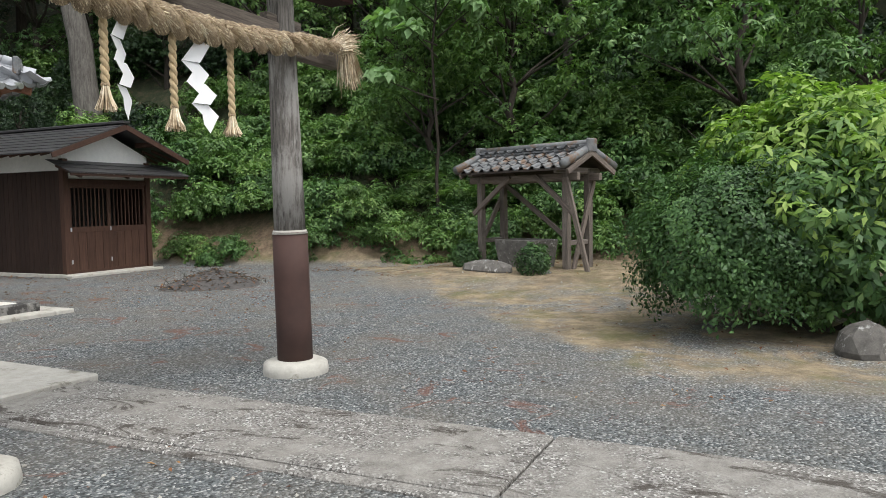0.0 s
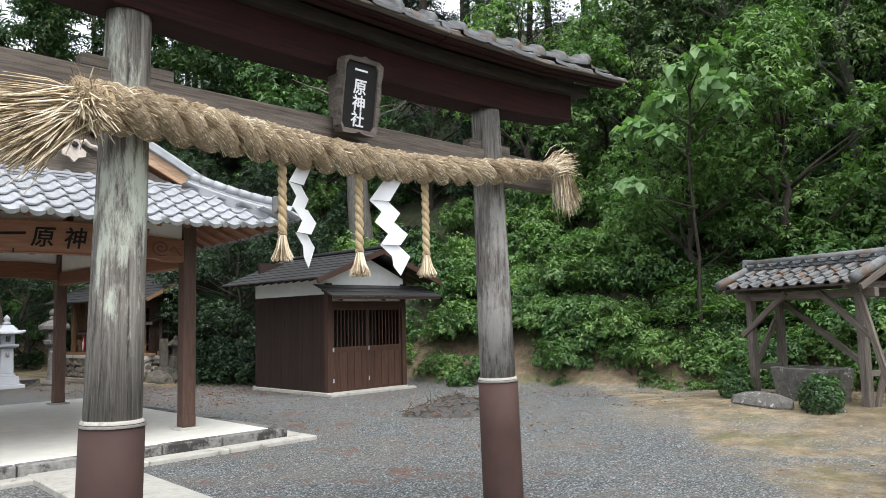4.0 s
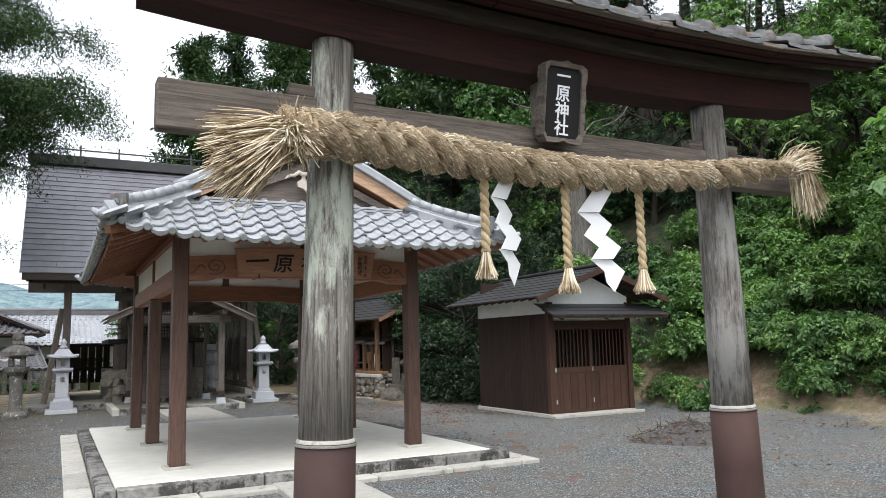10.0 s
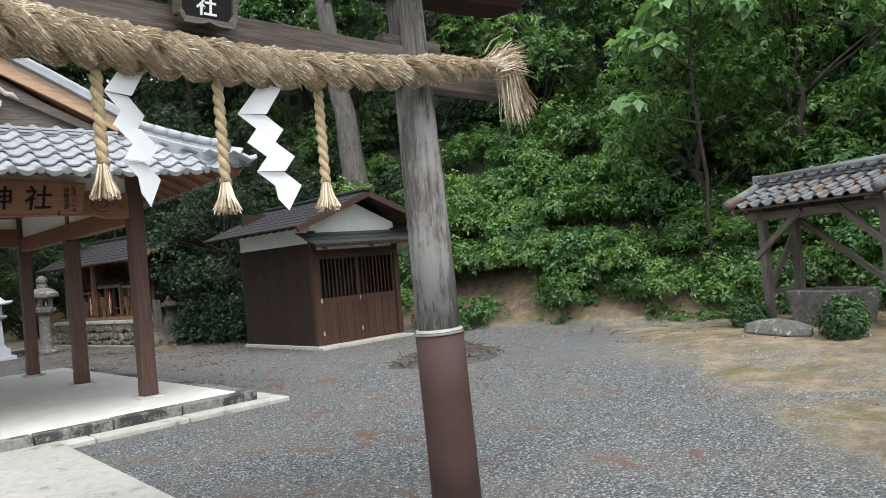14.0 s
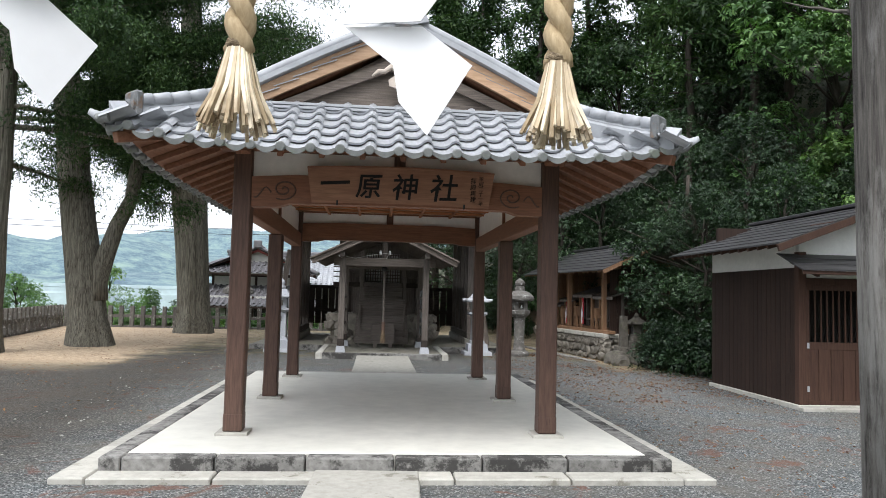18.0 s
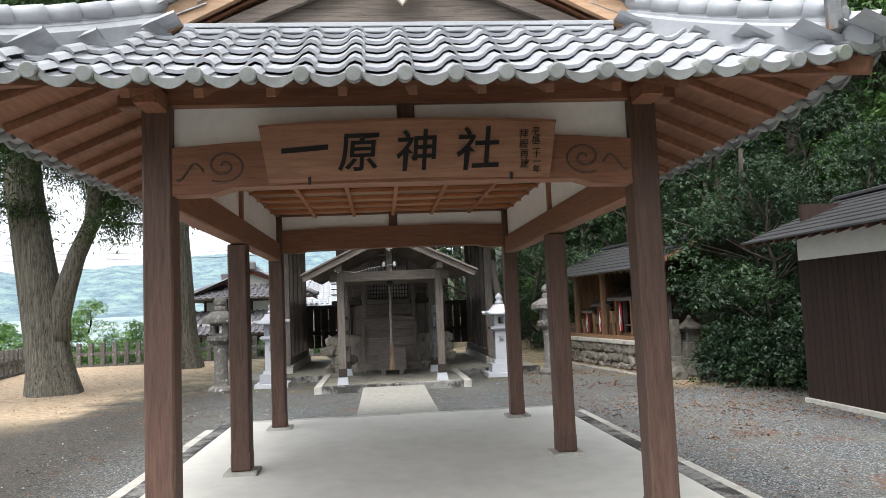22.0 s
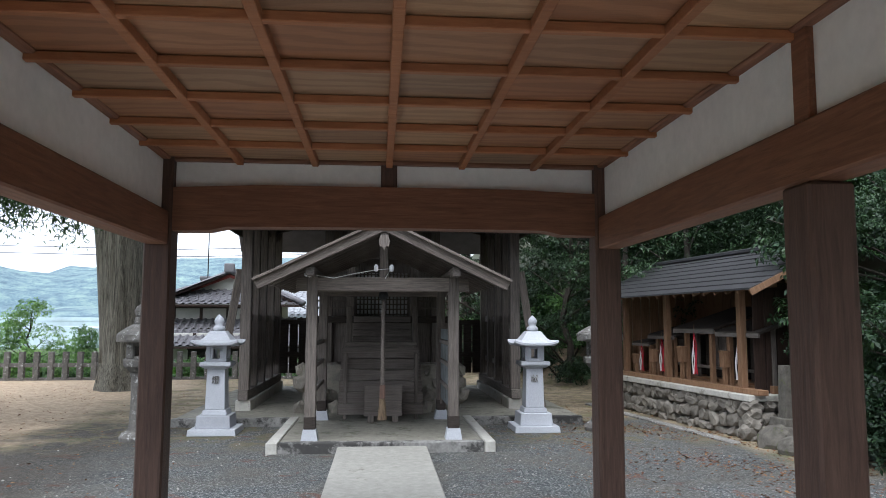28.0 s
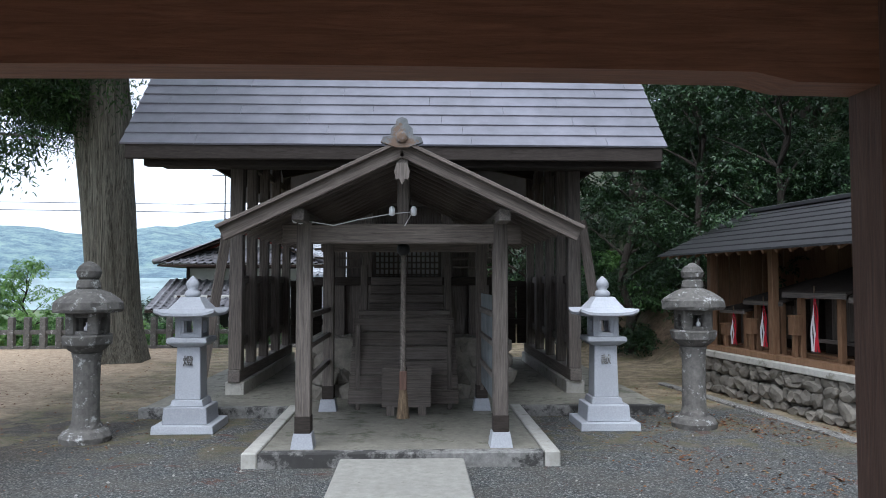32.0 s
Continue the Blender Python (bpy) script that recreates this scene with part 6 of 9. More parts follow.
    for k in range(9):
        z = 1.92 + 0.8 * k / 8
        part("lattice_bar", box(-0.53, 0.53, 15.07, 15.079, z - 0.014, z + 0.014, 0), M_GREY_X, s)
    part("lintel", box(-1.3, 1.3, 14.6, 14.8, 3.0, 3.25, 0.01), M_GREY_PALE, s)
    rgs = random.Random(5)
    for sx in (-1, 1):
        for k in range(16):
            x = sx * rgs.uniform(0.8, 1.5)
            z = 0.2 + 0.22 * (k // 4)
            bm = bmesh.new()
            bmesh.ops.create_icosphere(bm, subdivisions=1, radius=0.17)
            for v in bm.verts:
                v.co *= 1 + 0.35 * noise.noise(v.co * 5 + Vector((k, sx, 0)))
            part("foundation_stone", bm, M_RUBBLE, s, at=pose(x, 13.75 + rgs.uniform(-0.1, 0.1) + 0.03 * k, z, 0, 0, rgs.uniform(0, 360)))
    part("stone_core", box(-1.45, 1.45, 13.95, 18.0, 0.1, 0.98, 0.02), M_RUBBLE, s)

    # protecting roof with open plank sides
    e = thing("protecting_hall", "tall weathered timber enclosure under a steep sheet-metal roof", "shrine hall")
    for sx in (-1, 1):
        part("sill_stone", box(sx * 2.55 - 0.14, sx * 2.55 + 0.14, 14.15, 18.8, 0.1, 0.32, 0.012), M_CONC, e)
        part("sill_beam", box(sx * 2.55 - 0.09, sx * 2.55 + 0.09, 14.1, 18.8, 0.32, 0.5, 0.01), M_GREY_Y, e)
        for k, y in enumerate((14.25, 15.25, 16.25, 17.35, 18.5)):
            w = 0.095 if k == 0 else 0.075
            part("column", box(sx * 2.55 - w, sx * 2.55 + w, y - w, y + w, 0.5, 4.6, 0.008), M_GREY_Z, e)
        for z, d in ((0.82, 0.0), (1.78, 0.0), (3.7, 0.0)):
            part("side_rail", box(sx * 2.55 + sx * 0.07 - 0.04, sx * 2.55 + sx * 0.07 + 0.04, 14.2, 18.7, z, z + 0.13, 0.006), M_GREY_Y, e)
        for k in range(18):
            y = 14.45 + 0.235 * k
            part("side_plank", box(sx * 2.62, sx * 2.645, y + 0.01, y + 0.215, 0.72 + 0.03 * (k % 3), 1.85, 0.003), M_GREY_Z, e)
        bm, m = beam((sx * 3.05, 14.1, 0.15), (sx * 2.68, 14.25, 2.75), 0.1, 0.14, 0.008)
        part("prop", bm, M_GREY_X, e, at=m)
        for k in range(3):
            bm, m = beam((sx * 2.45, 14.4 + 1.5 * k, 3.9), (sx * 0.6, 14.4 + 1.5 * k, 4.3), 0.1, 0.18, 0.008)
            part("cross_beam", bm, M_DARKOLD, e, at=m)
    for k in range(22):
        x = -2.4 + 4.8 * k / 21
        if abs(x) > 1.2:
            part("back_plank", box(x - 0.1, x + 0.1, 18.75, 18.78, 0.5, 1.75, 0.003), M_DARKOLD, e)
    for z in (0.9, 1.7):
        part("back_rail", box(-2.5, 2.5, 18.7, 18.75, z, z + 0.12, 0.005), M_DARKOLD, e)
    part("front_plate", box(-3.5, 3.5, 12.95, 13.1, 3.36, 3.5, 0.01), M_DARKOLD, e)
    part("wall_plate", box(-3.4, 3.4, 14.2, 14.4, 4.45, 4.7, 0.01), M_DARKOLD, e)
    part("wall_plate", box(-3.4, 3.4, 18.4, 18.6, 4.4, 4.6, 0.01), M_DARKOLD, e)
    RY, RZ = 16.3, 7.35
    part("fascia", box(-3.66, 3.44, 12.72, 12.8, 3.42, 3.62, 0.008), M_DARKOLD, e)
    part("soffit", box(-3.6, 3.38, 12.8, 14.2, 3.5, 3.53, 0), M_DARKOLD, e)
    n = 22
    rgp = random.Random(9)
    for k in range(n):
        f0, f1 = k / n, (k + 1) / n
        x0 = -3.72
        first = True
        while x0 < 3.5:
            x1 = min(3.5, x0 + (rgp.uniform(0.4, 1.6) if first else 1.82))
            first = False
            y0, z0 = 12.7 + (RY - 12.7) * f0, 3.6 + (RZ - 3.6) * f0
            y1, z1 = 12.7 + (RY - 12.7) * f1, 3.6 + (RZ - 3.6) * f1
            bm = bmesh.new()
            vs = [bm.verts.new(p) for p in ((x0 + 0.002, y0, z0), (x1 - 0.002, y0, z0), (x1 - 0.002, y1, z1), (x0 + 0.002, y1, z1), (x0 + 0.002, y0 - 0.012, z0 + 0.022), (x1 - 0.002, y0 - 0.012, z0 + 0.022), (x1 - 0.002, y1, z1 + 0.008), (x0 + 0.002, y1, z1 + 0.008))]
            for f in ((3, 2, 1, 0), (4, 5, 6, 7), (0, 1, 5, 4), (1, 2, 6, 5), (2, 3, 7, 6), (3, 0, 4, 7)):
                bm.faces.new([vs[i] for i in f])
            part("roof_sheet", bm, M_SHEET, e)
            x0 = x1
    corrugated("roof_sheet", lerp_rows((-3.72, 19.9, 3.6), (3.5, 19.9, 3.6), (-3.72, RY, RZ), (3.5, RY, RZ), 6), M_SHEET, e)
    part("ridge_cap", box(-3.78, 3.56, RY - 0.16, RY + 0.16, RZ - 0.02, RZ + 0.3, 0.02), M_SHEET_DARK, e)
    part("ridge_pole", box(-3.74, 3.52, RY - 0.03, RY + 0.03, RZ + 0.5, RZ + 0.54, 0.006), M_SHEET_DARK, e)
    for k in range(7):
        x = -3.45 + 6.7 * k / 6
        part("ridge_stud", box(x - 0.025, x + 0.025, RY - 0.025, RY + 0.025, RZ + 0.28, RZ + 0.68, 0.005), M_SHEET_DARK, e)
    for sx in (-1, 1):
        bm = extrude_outline([(13.0, 3.7), (19.6, 3.7), (RY, RZ - 0.1)], 0.05)
        part("gable_wall", bm, M_DARKOLD, e, at=Matrix.Translation((sx * 3.2, 0, 0)) @ Matrix.Rotation(math.pi / 2, 4, "Z") @ Matrix.Rotation(0, 4, "X"))


build_shrine()


# ---- stone lanterns ----
def roof_block(w0, w1, z0, z1, flare=0.0):
    """A square lantern roof with upturned corners."""
    bm = bmesh.new()
    n = 8
    rings = []
    for w, z, up in ((w0 * 0.8, z0, 0), (w0, z0 + 0.012, flare), (w0, z0 + 0.045, flare), (w0 * 0.62, z0 + (z1 - z0) * 0.42, 0), (w1 * 1.25, z0 + (z1 - z0) * 0.8, 0), (w1, z1, 0)):
        ring = []
        for k in range(4 * n):
            s, f = divmod(k, n)
            q = f / n * 2 - 1
            x, y = [(q, -1), (1, q), (-q, 1), (-1, -q)][s]
            ring.append(bm.verts.new((x * w, y * w, z + up * abs(q) ** 4)))
        rings.append(ring)
    for a, b in zip(rings, rings[1:]):
        for k in range(4 * n):
            bm.faces.new((a[k], a[(k + 1) % (4 * n)], b[(k + 1) % (4 * n)], b[k]))
    bm.faces.new(rings[0][::-1])
    bm.faces.new(rings[-1])
    return bm


def taper(w0, w1, z0, z1, bevel=0.008):
    bm = bmesh.new()
    vs = [bm.verts.new((sx * w, sy * w, z)) for w, z in ((w0, z0), (w1, z1)) for sx, sy in ((-1, -1), (1, -1), (1, 1), (-1, 1))]
    for f in ((3, 2, 1, 0), (4, 5, 6, 7), (0, 1, 5, 4), (1, 2, 6, 5), (2, 3, 7, 6), (3, 0, 4, 7)):
        bm.faces.new([vs[k] for k in f])
    bmesh.ops.bevel(bm, geom=list(bm.edges), offset=bevel, segments=1, affect="EDGES")
    return bm


def white_lantern(x, y, ch):
    t = thing("stone_lantern", "pale granite lantern with a square pillar and carved character", "stone lantern", pose(x, y, 0.0), "pale granite lanterns")
    part("base_plate", taper(0.37, 0.36, 0.0, 0.1), M_GRANITE, t)
    part("plinth", taper(0.27, 0.255, 0.1, 0.3), M_GRANITE, t)
    part("plinth_top", taper(0.2, 0.18, 0.3, 0.38), M_GRANITE, t)
    p = part("pillar", taper(0.155, 0.14, 0.38, 1.02), M_GRANITE, t)
    lettering("carved_character", ch, 0.13, M_OLDSTONE, p, pose(0, -0.155, 0.84, 90, 0, 0) @ pose(0, 0, 0, -1.3, 0, 0), depth=0.006)
    part("platform", taper(0.17, 0.24, 1.02, 1.07), M_GRANITE, t)
    part("platform_top", taper(0.245, 0.235, 1.07, 1.13), M_GRANITE, t)
    for sx, sy in ((-1, -1), (1, -1), (1, 1), (-1, 1)):
        part("fire_box_post", box(sx * 0.125 - 0.035, sx * 0.125 + 0.035, sy * 0.125 - 0.035, sy * 0.125 + 0.035, 1.13, 1.39, 0.004), M_GRANITE, t)
    part("fire_box_sill", box(-0.158, 0.158, -0.158, 0.158, 1.13, 1.18, 0.004), M_GRANITE, t)
    part("fire_box_head", box(-0.158, 0.158, -0.158, 0.158, 1.33, 1.39, 0.004), M_GRANITE, t)
    for sy in (-1, 1):
        for sx in (-1, 1):
            part("fire_box_wall", box(sx * 0.075 - 0.02, sx * 0.075 + 0.02, sy * 0.14 - 0.012, sy * 0.14 + 0.012, 1.18, 1.33, 0.002), M_GRANITE, t)
    part("roof", roof_block(0.36, 0.12, 1.385, 1.62, 0.05), M_GRANITE, t)
    part("finial", lathe([(0.08, 1.62), (0.1, 1.65), (0.085, 1.69), (0.055, 1.71), (0.075, 1.75), (0.08, 1.79), (0.06, 1.83), (0.02, 1.87), (0.004, 1.885)], 18), M_GRANITE, t, smooth=True)
    return t


white_lantern(2.5, 12.3, "献")
white_lantern(-2.63, 12.3, "燈")


def old_lantern(x, y, seed):
    t = thing("stone_lantern", "old lichen-spotted round stone lantern", "stone lantern", pose(x, y, 0.0, 0, 0, seed * 20), "old stone lanterns")
    part("base", lathe([(0.27, -0.05), (0.28, 0.06), (0.24, 0.12), (0.18, 0.15), (0.16, 0.2)], 16, 0.012, seed), M_OLDSTONE, t)
    part("shaft", lathe([(0.165, 0.15), (0.145, 0.25), (0.14, 0.6), (0.145, 0.92), (0.165, 1.0)], 18, 0.005, seed + 1), M_OLDSTONE, t)
    part("platform", lathe([(0.15, 1.0), (0.2, 1.04), (0.27, 1.1), (0.285, 1.19), (0.27, 1.21)], 8, 0.01, seed + 2), M_OLDSTONE, t)
    turn = pose(0, 0, 0, 0, 0, -seed * 20)
    for sx, sy in ((-1, -1), (1, -1), (1, 1), (-1, 1)):
        part("fire_box_post", box(sx * 0.125 - 0.06, sx * 0.125 + 0.06, sy * 0.125 - 0.06, sy * 0.125 + 0.06, 1.2, 1.47, 0.02), M_OLDSTONE, t, at=turn)
    part("fire_box_sill", box(-0.17, 0.17, -0.17, 0.17, 1.2, 1.255, 0.012), M_OLDSTONE, t, at=turn)
    part("fire_box_head", box(-0.17, 0.17, -0.17, 0.17, 1.4, 1.47, 0.012), M_OLDSTONE, t, at=turn)
    part("roof", lathe([(0.28, 1.455), (0.37, 1.465), (0.385, 1.5), (0.38, 1.575), (0.34, 1.61), (0.24, 1.68), (0.15, 1.72), (0.12, 1.73)], 14, 0.016, seed + 4), M_OLDSTONE, t)
    part("finial", lathe([(0.12, 1.71), (0.135, 1.75), (0.125, 1.82), (0.1, 1.84), (0.13, 1.87), (0.14, 1.93), (0.11, 1.99), (0.05, 2.03), (0.01, 2.05)], 14, 0.007, seed + 5), M_OLDSTONE, t)
    fl = thing("offering_flask", "small white ceramic flask in the lantern's fire box", "flask", pose(x + 0.03, y - 0.1, 1.255), "white offering flasks")
    part("flask_body", lathe([(0.022, 0.0), (0.03, 0.015), (0.028, 0.04), (0.01, 0.06), (0.008, 0.085), (0.014, 0.095)], 12), M_PAPER, fl, smooth=True)


old_lantern(3.62, 12.2, 1)
old_lantern(-3.62, 11.65, 2)


# ---- row of small shrines on a rubble terrace ----
def build_side():
    # local frame: y runs along the front away from the yard's near end, x points into the slope
    m0 = pose(5.52, 10.9, 0, 0, 0, 7.6)
    tr = thing("stone_terrace", "rubble stone terrace with a concrete edge", "terrace", m0, kind="structure")
    L, top = 4.35, 0.58
    rg = random.Random(21)
    part("terrace_core", box(0.12, 2.4, 0.1, L + 0.6, -0.1, top, 0.01), M_RUBBLE, tr)
    part("edge_slab", box(-0.02, 2.4, 0.0, L + 0.65, top, top + 0.1, 0.012), M_CONC, tr)
    stones = []
    for v in range(3):
        bm = bmesh.new()
        bmesh.ops.create_icosphere(bm, subdivisions=2, radius=1.0)
        for q in bm.verts:
            c = q.co
            c = Vector((max(-0.75, min(0.75, c.x)), max(-0.8, min(0.8, c.y)), max(-0.8, min(0.8, c.z))))
            q.co = c * (1 + 0.22 * noise.noise(c * 1.6 + Vector((v * 7, 0, 0))))
        me = bpy.data.meshes.new("rubble_stone")
        bm.to_mesh(me)
        bm.free()
        me.materials.append(M_RUBBLE)
        stones.append(me)

    def wall_of(length, along):
        z = 0.0
        while z < top - 0.06:
            hgt = rg.uniform(0.12, 0.24)
            u = rg.uniform(-0.1, 0.0)
            while u < length:
                w = rg.choice((rg.uniform(0.1, 0.18), rg.uniform(0.18, 0.3), rg.uniform(0.28, 0.42)))
                x, y = (0.1, u + w / 2) if along == "y" else (u + w / 2, 0.08)
                sc = Matrix.Diagonal((0.13, w * 0.62, hgt * 0.62, 1)) if along == "y" else Matrix.Diagonal((w * 0.62, 0.13, hgt * 0.62, 1))
                part("rubble_stone", stones[rg.randrange(3)], M_RUBBLE, tr, at=pose(x + rg.uniform(-0.02, 0.02), y, min(z + hgt / 2 + rg.uniform(-0.03, 0.03), top - 0.07), rg.uniform(-32, 32), rg.uniform(-10, 10), rg.uniform(-12, 12)) @ sc)
                u += w * 0.98
            z += hgt

    wall_of(L + 0.6, "y")
    wall_of(2.2, "x")
    part("foot_kerb", box(-0.45, -0.3, -0.2, L + 0.8, -0.1, 0.04, 0.02), M_CONC_OLD, tr)

    h = thing("side_shrine_shelter", "open timber shelter with a stepped sheet-metal roof over small shrines", "shelter", m0)
    zb = top + 0.1
    for y in (0.4, 2.68, L + 0.02):
        part("post", box(0.12, 0.23, y - 0.055, y + 0.055, zb, 2.32, 0.006), M_TAN, h)
    part("sill", box(0.08, 0.26, -0.1, L + 0.5, zb, zb + 0.08, 0.006), M_TAN, h)
    part("front_plate", box(0.11, 0.25, -0.4, L + 0.8, 2.3, 2.41, 0.006), M_TAN, h)
    for k in range(16):
        y0 = 0.2 + (L + 0.1) * k / 16
        part("back_board", box(1.9, 1.93, y0 + 0.004, y0 + (L + 0.1) / 16 - 0.004, zb, 2.6, 0.003), M_TAN, h)
    for k in range(8):
        x0 = 0.24 + 1.66 * k / 8
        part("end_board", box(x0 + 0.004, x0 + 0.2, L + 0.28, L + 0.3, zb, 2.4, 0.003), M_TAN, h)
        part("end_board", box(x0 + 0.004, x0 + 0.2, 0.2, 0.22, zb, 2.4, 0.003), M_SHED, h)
    corrugated("roof_sheet", lerp_rows((-0.32, -0.55, 2.25), (-0.32, L + 0.98, 2.25), (1.32, -0.55, 3.03), (1.32, L + 0.98, 3.03), 8), M_SHEET_DARK, h, 0.03)
    corrugated("roof_sheet", lerp_rows((2.5, -0.55, 2.47), (2.5, L + 0.98, 2.47), (1.32, -0.55, 3.03), (1.32, L + 0.98, 3.03), 3), M_SHEET_DARK, h, 0.03)
    part("ridge_cap", box(1.22, 1.42, -0.56, L + 0.99, 3.03, 3.1, 0.01), M_SHEET_DARK, h)
    for k in range(20):
        y = -0.5 + (L + 1.43) * k / 19
        bm, m = beam((-0.28, y, 2.225), (1.28, y, 2.965), 0.05, 0.05, 0.003)
        part("rafter", bm, M_TAN, h, at=m)
    bm, m = beam((-0.3, -0.54, 2.21), (1.32, -0.54, 2.98), 0.03, 0.1, 0.004)
    part("bargeboard", bm, M_TAN, h, at=m)
    # small shrines inside
    for y, w, hs in ((0.62, 0.5, 1.0), (1.9, 0.56, 1.05), (3.05, 0.42, 0.9), (3.86, 0.3, 0.72)):
        s = thing("miniature_shrine", "small dark weathered wooden shrine with a sloping roof", "shrine", m0 @ pose(0.75, y, zb), "miniature shrines on the terrace")
        part("base", box(-0.25, 0.75, -w, w, 0, 0.12, 0.006), M_TAN, s)
        part("body", box(0.0, 0.7, -w * 0.8, w * 0.8, 0.12, 0.95 * hs, 0.006), M_DARKOLD, s)
        for sy in (-1, 1):
            part("pillar", box(-0.2, -0.12, sy * w * 0.8 - 0.04, sy * w * 0.8 + 0.04, 0.12, hs, 0.004), M_GREY_Z, s)
            part("door", box(-0.02, -0.002, min(sy * 0.01, sy * w * 0.5), max(sy * 0.01, sy * w * 0.5), 0.3, 0.85 * hs, 0.003), M_GREY_Z, s)
            part("side_post", box(-0.44, -0.36, sy * w * 0.72 - 0.04, sy * w * 0.72 + 0.04, 0.0, 0.9 * hs, 0.004), M_TAN, s, "tan timber post")
        part("rail", box(-0.2, -0.14, -w * 0.8, w * 0.8, 0.28, 0.33, 0.003), M_GREY_Y, s)
        part("step", box(-0.36, -0.22, -w * 0.6, w * 0.6, 0.0, 0.09, 0.004), M_TAN, s)
        bm, m = beam((-0.52, 0, 0.93 * hs), (0.75, 0, 1.3 * hs), w * 2.3, 0.05, 0.006)
        part("roof", bm, M_DARKOLD, s, at=m)
        part("eave_board", box(-0.54, -0.5, -w * 1.15, w * 1.15, 0.86 * hs, 0.93 * hs, 0.004), M_GREY_Y, s)
        cl = thing("shrine_cloth", "red and white cloth streamer hanging before a small shrine", "cloth", m0 @ pose(0.22, y - 0.05, zb), "cloth streamers")
        for j, mt in enumerate((M_WHITECLOTH, M_WHITECLOTH, M_REDCLOTH, M_REDCLOTH)):
            bm = bmesh.new()
            rows = []
            y0 = 0.1 - j * 0.05
            for q in range(8):
                f = q / 7
                sp = 0.16 + 0.84 * f ** 0.8
                rows.append([bm.verts.new((0.015 * math.sin(q * 1.1 + j * 1.7) + dx, (y0 - yy) * sp, (0.9 - 0.72 * f) * hs)) for dx, yy in ((0, 0), (0.014, 0.025), (0, 0.05))])
            for a, b in zip(rows, rows[1:]):
                for i in range(2):
                    bm.faces.new((a[i], a[i + 1], b[i + 1], b[i]))
            part("cloth_strip", bm, mt, cl)
        part("cord", box(-0.008, 0.008, -0.008, 0.008, 0.88 * hs, 1.02 * hs, 0.002), M_TAN_OLD, cl)
        bxo = thing("offering_box", "small tan wooden offering box on a post", "box", m0 @ pose(0.24, y + w * 0.72, zb), "small offering boxes")
        part("box_body", box(-0.05, 0.06, -0.075, 0.075, 0.36 * hs, 0.6 * hs, 0.005), M_TAN, bxo)
        part("box_lid", box(-0.06, 0.07, -0.085, 0.085, 0.6 * hs, 0.63 * hs, 0.003), M_TAN, bxo)
        part("box_post", box(-0.03, 0.03, -0.03, 0.03, 0.0, 0.36 * hs, 0.003), M_TAN, bxo)
    # weathered stone markers at the near end
    sm = thing("stone_marker", "small weathered stone pillar beside the terrace", "stone marker", m0 @ pose(0.3, -0.45, 0))
    part("shaft", taper(0.09, 0.075, 0.4, 1.15), M_ROCK, sm)
    part("pedestal", taper(0.2, 0.17, 0.2, 0.4), M_ROCK, sm)
    part("pedestal", taper(0.3, 0.27, -0.05, 0.2), M_ROCK, sm)
    hk = thing("stone_shrine", "small weathered stone shrine on stepped blocks beside the terrace", "shrine", m0 @ pose(0.62, -0.5, 0.12))
    for q, (a, b, z0, z1) in enumerate(((0.3, 0.28, 0.0, 0.24), (0.23, 0.22, 0.24, 0.42), (0.19, 0.18, 0.42, 0.55))):
        part("step_block", taper(a, b, z0, z1), M_ROCK, hk)
    part("body", taper(0.14, 0.13, 0.55, 0.82), M_ROCK, hk)
    # flat plate whose near-black colour gives the recess its shade
    part("niche", box(-0.145, -0.125, -0.07, 0.07, 0.6, 0.77, 0.004), M_DARK, hk, "niche plate painted near-black as shade")
    part("roof", roof_block(0.27, 0.06, 0.82, 1.02, 0.05), M_ROCK, hk)
    part("finial", lathe([(0.05, 1.0), (0.06, 1.05), (0.03, 1.1), (0.005, 1.12)], 10), M_ROCK, hk, smooth=True)
    return m0


SIDE = build_side()
for k, (x, y, s) in enumerate(((0.1, -0.55, 0.35), (0.65, -0.8, 0.4), (-0.1, -1.1, 0.25), (0.5, -1.5, 0.3), (1.0, -1.9, 0.28), (0.9, -3.0, 0.2), (0.85, -4.2, 0.22))):
    boulder("rock", SIDE @ pose(x, y, 0.06, 0, 0, k * 50), s, s * 0.8, s * 0.75, M_ROCK, "rough mossy stone edging the foot of the slope", 20 + k, "stones along the slope")


# ---- fence, house and distance ----
def build_fence():
    f = thing("stone_fence", "low fence of square grey stone posts joined by rails", "fence")
    runs = (((-12.3, 23.2), (-2.0, 23.6), 26), ((-12.35, 22.8), (-10.6, 13.0), 22), ((-10.6, 12.9), (-13.0, 2.0), 20))
    me = bpy.data.meshes.new("fence_post")
    bm = taper(0.085, 0.075, -0.4, 0.85, 0.012)
    bm.to_mesh(me)
    bm.free()
    me.materials.append(M_OLDSTONE)
    for (x0, y0), (x1, y1), n in runs:
        for k in range(n):
            q = k / (n - 1)
            part("fence_post", me, M_OLDSTONE, f, at=pose(x0 + (x1 - x0) * q, y0 + (y1 - y0) * q, 0, 0, 0, math.degrees(math.atan2(y1 - y0, x1 - x0))))
        for z in (0.02, 0.45):
            b, m = beam((x0, y0, z), (x1, y1, z), 0.1, 0.12, 0.008)
            part("fence_rail", b, M_OLDSTONE, f, at=m)


build_fence()


